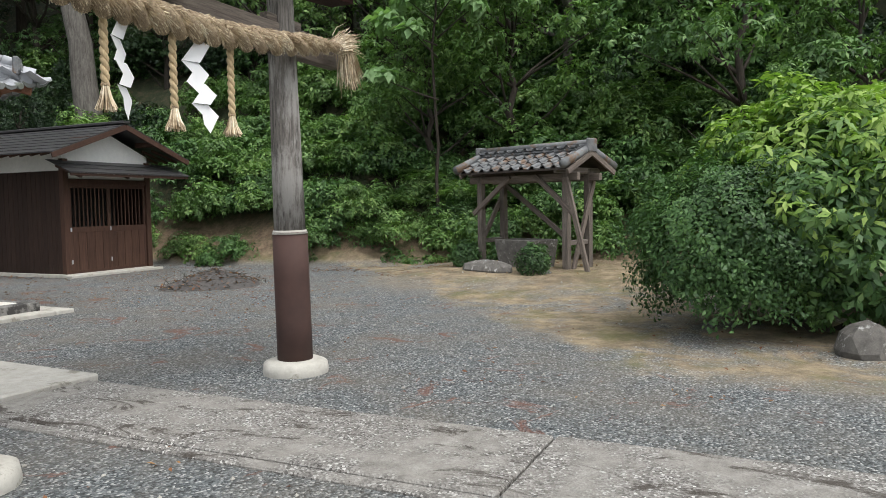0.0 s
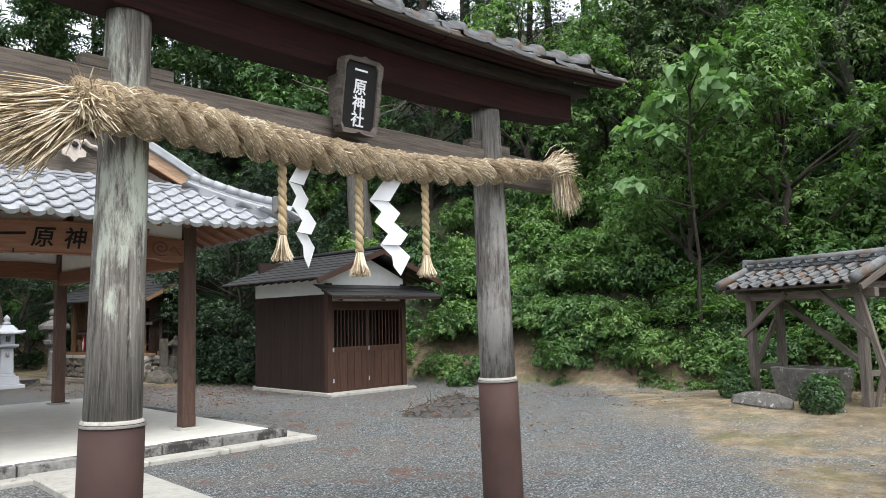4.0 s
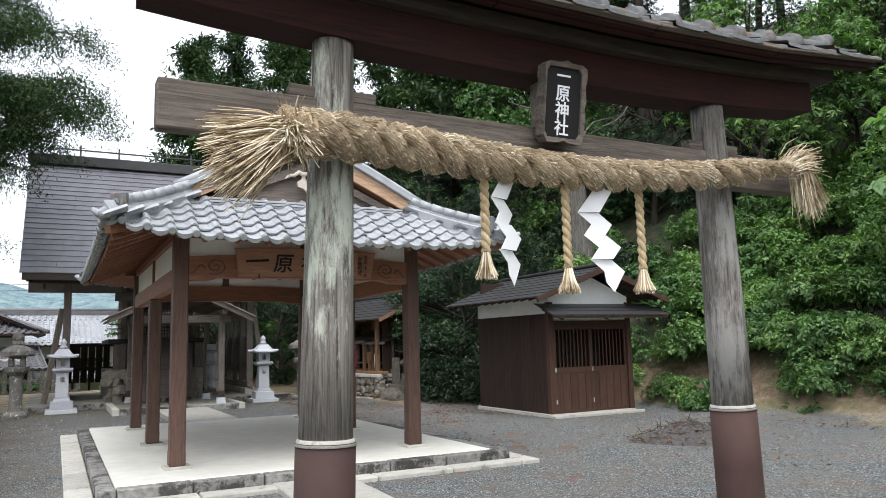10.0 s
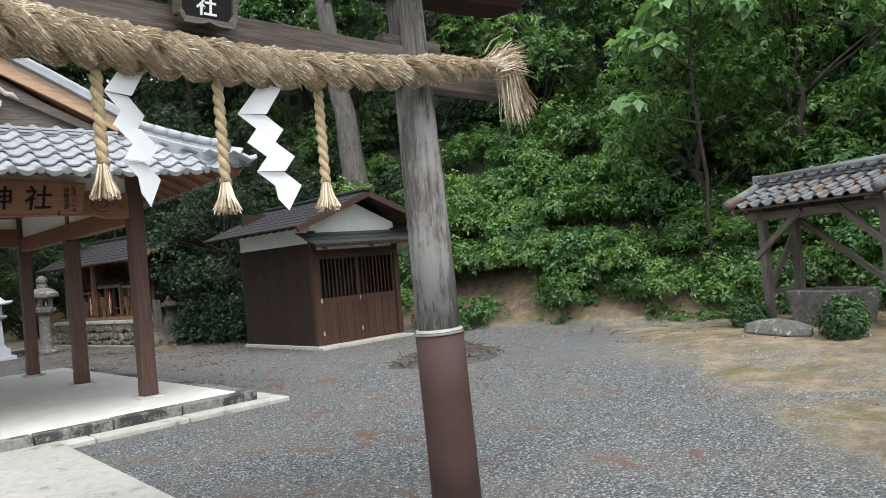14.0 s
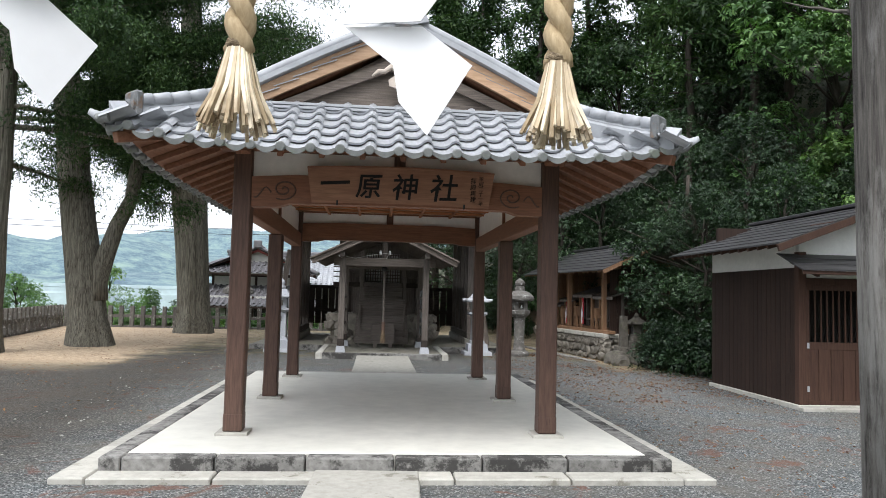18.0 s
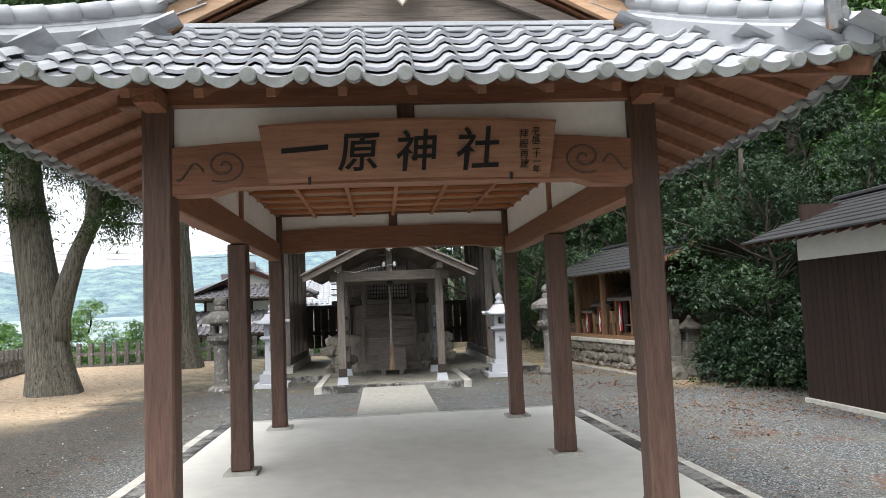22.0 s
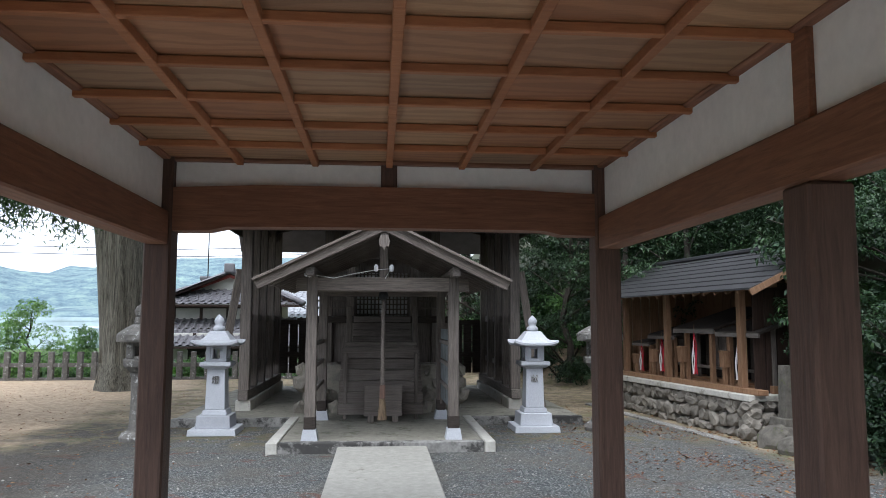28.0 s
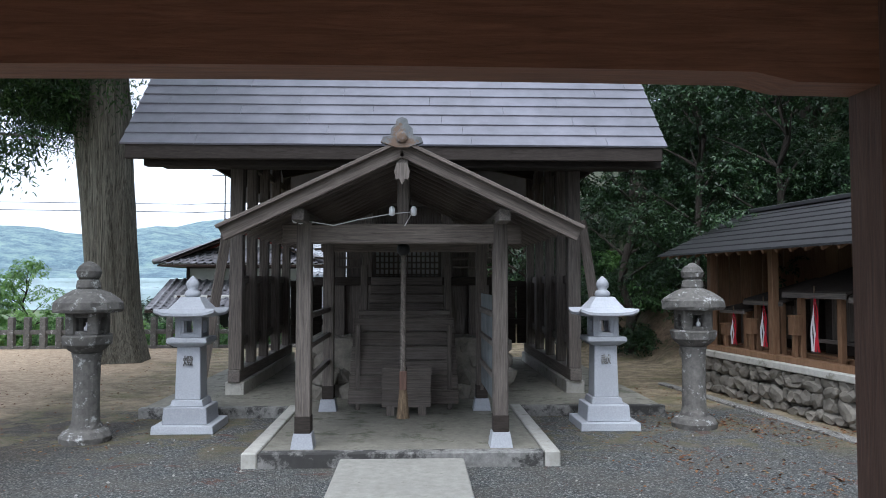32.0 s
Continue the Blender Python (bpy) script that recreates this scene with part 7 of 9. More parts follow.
def tiled_slope(name, parent, quad, mat, w=0.28, r=0.25):
    """Pantiles laid over a flat slope given by its eave ends and top ends, in one joined piece."""
    e0, e1, t0, t1 = (Vector(p) for p in quad)
    tile = pantile(w * 1.06, r * 1.2, 0.02)
    v0 = np.array([v.co[:] for v in tile.vertices])
    f0 = [tuple(p.vertices) for p in tile.polygons]
    xa = (e1 - e0).normalized()
    up = ((t0 + t1) / 2 - (e0 + e1) / 2)
    up = (up - xa * up.dot(xa)).normalized()
    nz = xa.cross(up)
    base = np.array((xa, up, nz)).T
    height = ((t0 - e0) - xa * (t0 - e0).dot(xa)).length
    vs, fs, c = [], [], 0
    for j in range(int(height / r) + 1):
        f = min(1.0, j * r / height)
        a, b = e0.lerp(t0, f), e1.lerp(t1, f)
        n = max(1, int((b - a).length / w))
        for i in range(n):
            p = a.lerp(b, (i + 0.5) / n)
            vs.append(v0 @ base.T + np.array(p))
            fs += [tuple(q + c for q in g) for g in f0]
            c += len(v0)
    return tagged(part(name, raw_mesh(name, np.concatenate(vs).tolist(), fs), mat, parent), kind="stuff")


def slab_quad(name, parent, quad, mat, thick=0.06):
    e0, e1, t0, t1 = (Vector(p) for p in quad)
    bm = bmesh.new()
    dn = Vector((0, 0, thick))
    vs = [bm.verts.new(p) for p in (e0 - dn, e1 - dn, t1 - dn, t0 - dn, e0, e1, t1, t0)]
    for f in ((3, 2, 1, 0), (4, 5, 6, 7), (0, 1, 5, 4), (1, 2, 6, 5), (2, 3, 7, 6), (3, 0, 4, 7)):
        bm.faces.new([vs[k] for k in f])
    bmesh.ops.recalc_face_normals(bm, faces=bm.faces)
    part(name, bm, mat, parent)


def build_house(m, w, d, label):
    """Two-storey farmhouse, its red-boarded gable toward the yard over tiled skirt roofs."""
    h = thing("house", label, "house", m)
    hw = w / 2
    part("wall", box(-hw, hw, 0, d, -2.8, 2.6, 0.01), M_HOUSE, h)
    part("lower_wall", box(-hw - 0.1, hw + 0.1, -1.4, -0.01, -2.8, 1.2, 0.01), M_HOUSE, h)
    part("dado", box(-hw - 0.12, hw + 0.12, -1.42, -1.3, -2.8, -0.6, 0.01), M_SHED, h)
    n = int(w / 0.9)
    for k in range(n + 1):
        x = -hw + (w - 0.12) * k / n
        part("wall_post", box(x, x + 0.12, -0.04, 0.02, 1.2, 2.6, 0.005), M_SHED, h)
        part("wall_post", box(x, x + 0.12, -1.45, -1.39, -0.6, 1.2, 0.005), M_SHED, h)
    for k in range(3):
        x = -hw + 0.9 + k * w / 3.2
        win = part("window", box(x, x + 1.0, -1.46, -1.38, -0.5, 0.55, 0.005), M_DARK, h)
        part("window_frame", box(x - 0.04, x + 1.04, -1.48, -1.46, 0.55, 0.62, 0.004), M_SHED, win)
    part("wall_rail", box(-hw, hw, -0.05, 0.02, 2.2, 2.28, 0.004), M_SHED, h)
    # lower roof, skirt roof and the two main slopes
    quads = [((-hw - 0.9, -2.2, 0.72), (hw + 0.9, -2.2, 0.72), (-hw - 0.6, 0.0, 1.75), (hw + 0.6, 0.0, 1.75)),
             ((-hw - 0.85, -0.9, 2.36), (hw + 0.85, -0.9, 2.36), (-hw + 0.5, 0.45, 2.98), (hw - 0.5, 0.45, 2.98))]
    for sg in (-1, 1):
        a, b = (sg * (hw + 0.85), -0.9, 2.36), (sg * (hw + 0.85), d + 0.6, 2.36)
        t, u = (sg * 0.05, 0.2, 3.72), (sg * 0.05, d + 0.2, 3.72)
        quads.append((b, a, u, t) if sg < 0 else (a, b, t, u))
    for q in quads:
        tiled_slope("roof_tiles", h, q, M_TILE_DARK)
        slab_quad("roof_deck", h, [tuple(Vector(p) - Vector((0, 0, 0.04))) for p in q], M_SHED)
    bm = extrude_outline([(-hw + 0.6, 2.9), (hw - 0.6, 2.9), (0, 3.66)], 0.08)
    part("gable_wall", bm, M_HOUSE, h, at=pose(0, 0.5, 0))
    for sg in (-1, 1):
        b, mm = beam((sg * (hw - 0.35), 0.3, 2.88), (0, 0.3, 3.62), 0.08, 0.2, 0.006)
        part("bargeboard", b, M_REDBOARD, h, "faded red gable board", at=mm)
        bm = bmesh.new()
        tube(bm, [(sg * (hw - 0.15), 0.22, 2.86), (0, 0.22, 3.76)], 0.09, 8)
        part("verge_barrel", bm, M_TILE_DARK, h, smooth=True)
        bm = bmesh.new()
        tube(bm, [(sg * (hw + 0.95), -1.0, 2.42), (sg * (hw - 0.45), 0.5, 3.06)], 0.1, 8)
        part("hip_ridge", bm, M_TILE_DARK, h, smooth=True)
    bm = bmesh.new()
    tube(bm, [(0, 0.1, 3.86), (0, d + 0.3, 3.86)], 0.15, 10)
    part("ridge", bm, M_TILE_DARK, h, smooth=True)
    part("ridge_end", box(-0.22, 0.22, 0.02, 0.12, 3.7, 4.1, 0.05), M_TILE_DARK, h)
    part("roof_edge", box(-hw - 0.8, hw + 0.8, -0.86, -0.8, 2.3, 2.36, 0.005), M_HOUSE, h)
    part("roof_edge", box(-hw - 0.85, hw + 0.85, -2.16, -2.1, 0.64, 0.71, 0.005), M_HOUSE, h)
    return h


M_PALEBLUE = plain("pale_greenhouse_sheet", (0.5, 0.6, 0.64), 0.5, scale=0.3, depth=0.15)
M_REDBOARD = plain("faded_red_board", (0.22, 0.05, 0.04), 0.8, scale=3, depth=0.2)
HOUSE = pose(-6.35, 31.6, 0.1, 0, 0, 4)
build_house(HOUSE, 4.4, 5.0, "white-walled farmhouse with tiled roofs and a faded red gable")
wg = thing("house", "long white-walled farmhouse wing under a broad grey tiled roof", "house", pose(-3.6, 38.2, -0.5, 0, 0, 2))
part("wall", box(-5.2, 5.2, 0, 5.0, -2.8, 2.6, 0.01), M_HOUSE, wg)
part("dado", box(-5.22, 5.22, -0.03, 0.1, -2.8, -0.6, 0.01), M_SHED, wg)
for k in range(13):
    part("wall_post", box(-5.2 + 0.856 * k, -5.08 + 0.856 * k, -0.04, 0.02, -0.6, 2.6, 0.005), M_SHED, wg)
for k in range(3):
    part("window", box(-4.2 + 3.1 * k, -2.6 + 3.1 * k, -0.06, 0.0, 0.6, 1.7, 0.005), M_DARK, wg)
for q in (((-6.0, -0.9, 2.45), (6.0, -0.9, 2.45), (-5.8, 2.5, 4.3), (5.8, 2.5, 4.3)), ((6.0, 5.9, 2.45), (-6.0, 5.9, 2.45), (5.8, 2.5, 4.3), (-5.8, 2.5, 4.3)), ((-6.0, -1.3, 0.55), (6.0, -1.3, 0.55), (-5.8, 0.0, 1.1), (5.8, 0.0, 1.1))):
    tiled_slope("roof_tiles", wg, q, M_TILE, 0.3, 0.28)
    slab_quad("roof_deck", wg, [tuple(Vector(p) - Vector((0, 0, 0.04))) for p in q], M_SHED)
for lv, wd in ((4.28, 0.34), (4.4, 0.28)):
    part("ridge_course", box(-5.9, 5.9, 2.5 - wd / 2, 2.5 + wd / 2, lv, lv + 0.11, 0.01), M_TILE_DARK, wg)
bm = bmesh.new()
tube(bm, [(-5.95, 2.5, 4.56), (5.95, 2.5, 4.56)], 0.11, 10)
part("ridge_cap", bm, M_TILE_DARK, wg, smooth=True)
for sg in (-1, 1):
    bm = extrude_outline([(-0.4, 2.6), (5.4, 2.6), (2.5, 4.15)], 0.06)
    part("gable_wall", bm, M_HOUSE, wg, at=Matrix.Translation((sg * 5.1, 0, 0)) @ Matrix.Rotation(math.pi / 2, 4, "Z"))
an = thing("roof_antenna", "thin television antenna mast on the farmhouse roof", "antenna", HOUSE @ pose(-1.1, 1.6, 3.0))
part("mast", lathe([(0.025, 0), (0.02, 3.4)], 6), M_IRON, an)
for z, l in ((3.3, 0.9), (3.0, 0.5)):
    part("boom", box(-l, l, -0.012, 0.012, z - 0.012, z + 0.012, 0), M_IRON, an)
    for k in range(5):
        x = -l + 2 * l * k / 4
        part("element", box(x - 0.008, x + 0.008, -0.2, 0.2, z - 0.008, z + 0.008, 0), M_IRON, an)
va = thing("road_bridge", "long pale blue girder bridge across the valley", "bridge", pose(-75, 172, 0, 0, 0, 12))
part("girder", box(-75, 75, -1.5, 1.5, 0.2, 1.7, 0.05), M_PALEBLUE, va)
part("railing", box(-75, 75, -1.6, -1.5, 1.7, 2.5, 0.02), M_PALEBLUE, va)
for k in range(8):
    part("pier", box(-70 + 20 * k, -68.4 + 20 * k, -1.2, 1.2, -4.0, 0.2, 0.05), M_HOUSE, va)


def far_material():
    m, nt, b, _ = material("haze_tinted_wooded_hill")
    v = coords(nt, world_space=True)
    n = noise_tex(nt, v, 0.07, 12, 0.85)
    # the pale blue of distance haze is mixed into these woodland greens
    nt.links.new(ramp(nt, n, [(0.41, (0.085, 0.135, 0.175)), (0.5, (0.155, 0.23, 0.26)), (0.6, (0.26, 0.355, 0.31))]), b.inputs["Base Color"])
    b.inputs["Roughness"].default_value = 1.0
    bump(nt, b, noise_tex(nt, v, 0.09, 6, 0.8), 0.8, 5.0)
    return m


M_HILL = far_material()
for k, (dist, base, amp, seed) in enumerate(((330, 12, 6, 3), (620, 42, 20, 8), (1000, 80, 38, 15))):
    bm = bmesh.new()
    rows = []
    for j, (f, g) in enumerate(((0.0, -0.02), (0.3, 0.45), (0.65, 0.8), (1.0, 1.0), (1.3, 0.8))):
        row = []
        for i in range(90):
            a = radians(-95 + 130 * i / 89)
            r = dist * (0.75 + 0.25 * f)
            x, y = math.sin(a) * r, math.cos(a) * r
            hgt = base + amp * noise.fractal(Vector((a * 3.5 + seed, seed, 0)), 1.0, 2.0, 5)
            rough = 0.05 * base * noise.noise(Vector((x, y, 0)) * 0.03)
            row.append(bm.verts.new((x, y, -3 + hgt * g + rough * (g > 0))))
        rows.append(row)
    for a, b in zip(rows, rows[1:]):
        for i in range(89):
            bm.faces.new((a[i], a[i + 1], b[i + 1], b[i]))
    tagged(part("backdrop_hill", bm, M_HILL, smooth=True), "distant wooded hills across the valley, coloured blue-green with painted haze", "hills", kind="structure")
bm = bmesh.new()
tube(bm, [(-60, 45, 7.2), (-30, 38, 5.6), (-8, 30, 4.6), (2, 27, 4.6)], 0.012, 4)
tagged(part("power_line", bm, M_IRON), "thin dark overhead power line behind the fence", "cable")
bm = bmesh.new()
tube(bm, [(-60, 46, 6.9), (-30, 39, 5.35), (-8, 31, 4.4), (2, 28, 4.4)], 0.014, 4)
tagged(part("power_line", bm, M_IRON), "thin dark overhead power line behind the fence", "cable")


def greenhouse(x, y, w, d, rz):
    g = thing("greenhouse", "long pale greenhouse in the valley fields", "greenhouse", pose(x, y, -2.6, 0, 0, rz), "greenhouses in the valley")
    part("side_wall", box(-w / 2, w / 2, 0, d, 0, 2.2, 0.05), M_PALEBLUE, g)
    part("roof", extrude_outline([(-w / 2, 2.2), (w / 2, 2.2), (w / 2 - 0.4, 3.2), (-w / 2 + 0.4, 3.2)], d), M_PALEBLUE, g)


for x, y, w, d, rz in ((-62, 118, 34, 8, 8), (-95, 124, 28, 8, 14), (-38, 130, 26, 9, 3), (-72, 150, 40, 9, 10)):
    greenhouse(x, y, w, d, rz)


# ---- trees ----
def limb(bm, p, d, length, r0, rg, bend=0.15, n=6):
    pts, rad = [Vector(p)], [r0]
    d = Vector(d).normalized()
    for k in range(n):
        d = (d + Vector((rg.gauss(0, bend), rg.gauss(0, bend), rg.gauss(0, bend * 0.6)))).normalized()
        pts.append(pts[-1] + d * length / n)
        rad.append(r0 * (1 - 0.8 * (k + 1) / n))
    tube(bm, pts, rad, 7)
    return pts


def trunk_mesh(bm, base, top, r0, r1, rg, flare=1.6, n=12, wob=0.12, seg=18, furrow=0.0):
    base, top = Vector(base), Vector(top)
    pts, rad = [], []
    for k in range(n + 1):
        f = k / n
        p = base.lerp(top, f) + Vector((rg.gauss(0, wob), rg.gauss(0, wob), 0)) * (f > 0) * (0.4 if f < 0.25 else 1)
        pts.append(p)
        rad.append((r0 * (1 - f) + r1 * f) * (1 + (flare - 1) * max(0, 1 - f * n / 1.4) ** 2))
    pts.insert(0, pts[0] - Vector((0, 0, 0.5)))
    rad.insert(0, rad[0] * 1.08)
    rings = tube(bm, pts, rad, seg)
    for j, ring in enumerate(rings):
        c = sum((v.co for v in ring), Vector()) / len(ring)
        for i, v in enumerate(ring):
            q = 1 + 0.07 * math.sin(i * 5.0 + j * 0.3) + 0.05 * math.sin(i * 2.4)
            if furrow:
                a = i * math.tau / len(ring)
                p = Vector((math.cos(a) * 5.5, math.sin(a) * 5.5, j * 0.16 + r0 * 9))
                root = max(0.0, 1 - j / 3.5)
                q = 1 + furrow * (noise.noise(p) + 0.8 * noise.noise(p * 2.3)) + root * 0.16 * max(0, math.sin(a * 5 + r0 * 7))
            v.co = c + (v.co - c) * q
    return pts


def spray_points(rg, lines, per, spread):
    pos = []
    for a, b in lines:
        f = rg.uniform(0.15, 1.05, (per, 1))
        p = np.array(a) * (1 - f) + np.array(b) * f
        pos.append(p + rg.normal(size=(per, 3)) * np.array([spread, spread, spread * 0.7]))
    return np.concatenate(pos)


def cedar(x, y, hgt, r, seed, low=4.5, lean=(0, 0), fork=False, twin=False, leaves=9000, reach=(), label="tall old cedar with furrowed grey-brown bark and dark foliage"):
    z = ground_z(x, y)
    t = thing("cedar_tree", label, "tree", pose(x, y, z), "cedars")
    rg, rn = random.Random(seed), np.random.default_rng(seed)
    bm = bmesh.new()
    trunk_mesh(bm, (0, 0, 0), (lean[0], lean[1], hgt), r, r * 0.42, rg, 1.22, 26, 0.015, 72, 0.1)
    lines = []
    k = 0
    zz = low
    while zz < hgt * 0.98:
        a = rg.uniform(0, math.tau)
        l = (4.0 + r) * (1 - 0.72 * (zz - low) / (hgt - low)) * rg.uniform(0.7, 1.2)
        c = Vector((lean[0] * zz / hgt, lean[1] * zz / hgt, zz))
        d = Vector((math.cos(a), math.sin(a), -0.1 + 0.25 * rg.random()))
        q = limb(bm, c, d, l, r * 0.14 + 0.02, rg, 0.12, 5)
        for u, v in zip(q[1:], q[2:]):
            lines.append((u, v))
        for _ in range(5):
            s = q[rg.randrange(2, 5)]
            e = s + Vector((rg.gauss(0, 0.5), rg.gauss(0, 0.5), rg.gauss(-0.35, 0.25)))
            lines.append((s, e))
        zz += rg.uniform(0.25, 0.5) * hgt / 14
    # long drooping limbs over the yard
    for hz, a, l in reach:
        c = Vector((lean[0] * hz / hgt, lean[1] * hz / hgt, hz))
        q = limb(bm, c, (math.cos(radians(a)), math.sin(radians(a)), 0.12), l, r * 0.16 + 0.02, rg, 0.07, 9)
        lines += list(zip(q[3:], q[4:]))
        for s in q[2:]:
            for _ in range(5):
                lines.append((s, s + Vector((rg.gauss(0, 0.55), rg.gauss(0, 0.55), rg.gauss(-0.45, 0.3)))))
    if fork:
        fp = trunk_mesh(bm, (0.1, 0.0, 1.7), (2.0, -0.4, 7.6), r * 0.5, r * 0.2, rg, 1.0, 8, 0.07, 40, 0.08)
        for k in range(10):
            q = limb(bm, fp[4 + k % 5], (math.cos(k * 2.3) + 0.6, math.sin(k * 2.3), -0.1), rg.uniform(1.2, 2.4), 0.05, rg, 0.15, 6)
            for s in q[2:]:
                for _ in range(1):
                    lines.append((s, s + Vector((rg.gauss(0, 0.4), rg.gauss(0, 0.4), rg.gauss(-0.35, 0.25)))))
    if twin:
        trunk_mesh(bm, (-0.28, -0.12, 1.2), (-1.9, 0.2, hgt * 0.8), r * 0.5, r * 0.25, rg, 1.0, 16, 0.015, 40, 0.08)
    part("trunk", bm, M_BARK, t, smooth=True)
    per = max(4, leaves // len(lines))
    pos = spray_points(rn, lines, per, 0.2)
    n = len(pos)
    nrm = rn.normal(size=(n, 3)) * 0.7 + np.array([0, 0, 0.5])
    along = rn.normal(size=(n, 3)) * 0.7 + np.array([0, 0, -0.9])
    part("crown", leaf_mesh("crown", pos, nrm, along, 0.115, 0.26, M_LEAF_CEDAR, rn), M_LEAF_CEDAR, t)
    return t


cedar(-7.68, 13.2, 17, 0.47, 31, 5.4, (-2.6, 0.6), True, False, 185000, ((6.2, -20, 6.5), (6.8, -25, 6.9), (7.4, -15, 6.9), (5.6, -25, 4.6), (6.1, -40, 4.6), (6.6, -38, 4.6), (7.0, -12, 5.6), (7.8, -28, 6.2), (8.6, -5, 6.4), (9.4, -40, 5.8), (9.8, -18, 6.8), (10.8, -30, 6.2), (11.4, 5, 5.6), (11.8, -15, 5.8)))
cedar(-6.68, 20.2, 18, 0.57, 32, 6.6, (-1.0, 0.3), False, True, 100000, ((5.5, 172, 2.6), (6.0, 205, 2.9), (6.6, 150, 2.5), (7.0, 188, 3.1), (7.6, 215, 3.2), (8.0, -60, 3.6), (9.5, -120, 3.6), (11.0, 10, 3.8)))
cedar(-9.1, 10.4, 16, 0.42, 33, 4.4, (0.3, 0.2), False, False, 75000, ((7.0, -30, 4.2), (8.5, -5, 4.5)))


def broadleaf_variant(name, seed, hgt, crown_r, leaves, size, mat, bark, low=0.35, trunk_r=0.16, lean=0.0):
    """Meshes of a tree: trunk with limbs, and a crown of uneven clumps."""
    rg, rn = random.Random(seed), np.random.default_rng(seed)
    bm = bmesh.new()
    pts = trunk_mesh(bm, (0, 0, 0), (lean, rg.gauss(0, 0.3), hgt * 0.92), trunk_r, trunk_r * 0.25, rg, 1.4, 9, 0.14, 10)
    cen, rad = [], []
    n = 22
    for k in range(n):
        f = low + (1 - low) * (k + rg.random()) / n
        p = pts[min(len(pts) - 1, int(f * (len(pts) - 1)))]
        a = rg.uniform(0, math.tau)
        w = crown_r * math.sin(math.pi * min(0.97, 0.22 + 0.75 * (f - low) / (1 - low))) * rg.uniform(0.5, 1.0)
        e = Vector((p.x + math.cos(a) * w, p.y + math.sin(a) * w, f * hgt + rg.uniform(-0.2, 0.5)))
        limb(bm, p, e - p, (e - p).length, trunk_r * 0.35, rg, 0.1, 4)
        cen.append(e)
        q = crown_r * rg.uniform(0.3, 0.48)
        rad.append(np.array([q, q, q * 0.72]))
    pos, out = clump_points(rn, cen, rad, [leaves / n / 7] * n, 0.55)
    pos, nrm, along = tufts(rn, pos, out, 7, 0.4)
    me = bpy.data.meshes.new("trunk")
    bm.to_mesh(me)
    bm.free()
    me.materials.append(bark)
    me.polygons.foreach_set("use_smooth", [True] * len(me.polygons))
    return me, leaf_mesh(name, pos, nrm, along, size, 0.36, mat, rn)


def plant_tree(var, x, y, scale, rz, label, group, sink=0.1):
    t = thing("tree", label, "tree", pose(x, y, ground_z(x, y) - sink, 0, 0, rz) @ Matrix.Scale(scale, 4), group)
    part("trunk", var[0], None, t)
    part("crown", var[1], None, t)
    return t


HILL = [
    broadleaf_variant("crown", 41, 7.5, 2.4, 14000, 0.14, M_LEAF_DARK, M_BARK_DARK, 0.2, 0.14),
    broadleaf_variant("crown", 42, 7.0, 2.6, 12600, 0.16, M_LEAF_MID, M_BARK_DARK, 0.22, 0.13),
    broadleaf_variant("crown", 43, 6.0, 2.4, 11900, 0.15, M_LEAF_LIGHT, M_BARK_DARK, 0.25, 0.12),
    None,
]


def conifer_variant(seed, hgt, reach, low, leaves):
    """A slim conifer: straight pole, short dead snags, whorls of drooping sprays."""
    rg, rn = random.Random(seed), np.random.default_rng(seed)
    bm = bmesh.new()
    trunk_mesh(bm, (0, 0, 0), (rg.gauss(0, 0.2), rg.gauss(0, 0.2), hgt), 0.2, 0.03, rg, 1.3, 9, 0.06, 9)
    lines = []
    zz = hgt * 0.12
    while zz < hgt * 0.98:
        a = rg.uniform(0, math.tau)
        if zz < hgt * low:
            limb(bm, (0, 0, zz), (math.cos(a), math.sin(a), -0.1), rg.uniform(0.3, 1.1), 0.022, rg, 0.1, 3)
            zz += rg.uniform(0.3, 0.8)
            continue
        l = reach * (1.08 - (zz / hgt - low) / (1 - low)) * rg.uniform(0.65, 1.15)
        q = limb(bm, (0, 0, zz), (math.cos(a), math.sin(a), 0.12), l, 0.04, rg, 0.1, 5)
        lines += list(zip(q[1:], q[2:]))
        for _ in range(4):
            s = q[rg.randrange(2, 6)]
            lines.append((s, s + Vector((rg.gauss(0, 0.4), rg.gauss(0, 0.4), rg.gauss(-0.3, 0.2)))))
        zz += rg.uniform(0.16, 0.34)
    pos = spray_points(rn, lines, max(3, leaves // len(lines)), 0.2)
    n = len(pos)
    nrm = rn.normal(size=(n, 3)) * 0.6 + np.array([0, 0, 0.6])
    along = rn.normal(size=(n, 3)) * 0.7 + np.array([0, 0, -0.6])
    me = bpy.data.meshes.new("trunk")
    bm.to_mesh(me)
    bm.free()
    me.materials.append(M_BARK_DARK)
    me.polygons.foreach_set("use_smooth", [True] * len(me.polygons))
    return me, leaf_mesh("crown", pos, nrm, along, 0.26, 0.32, M_LEAF_CEDAR, rn)


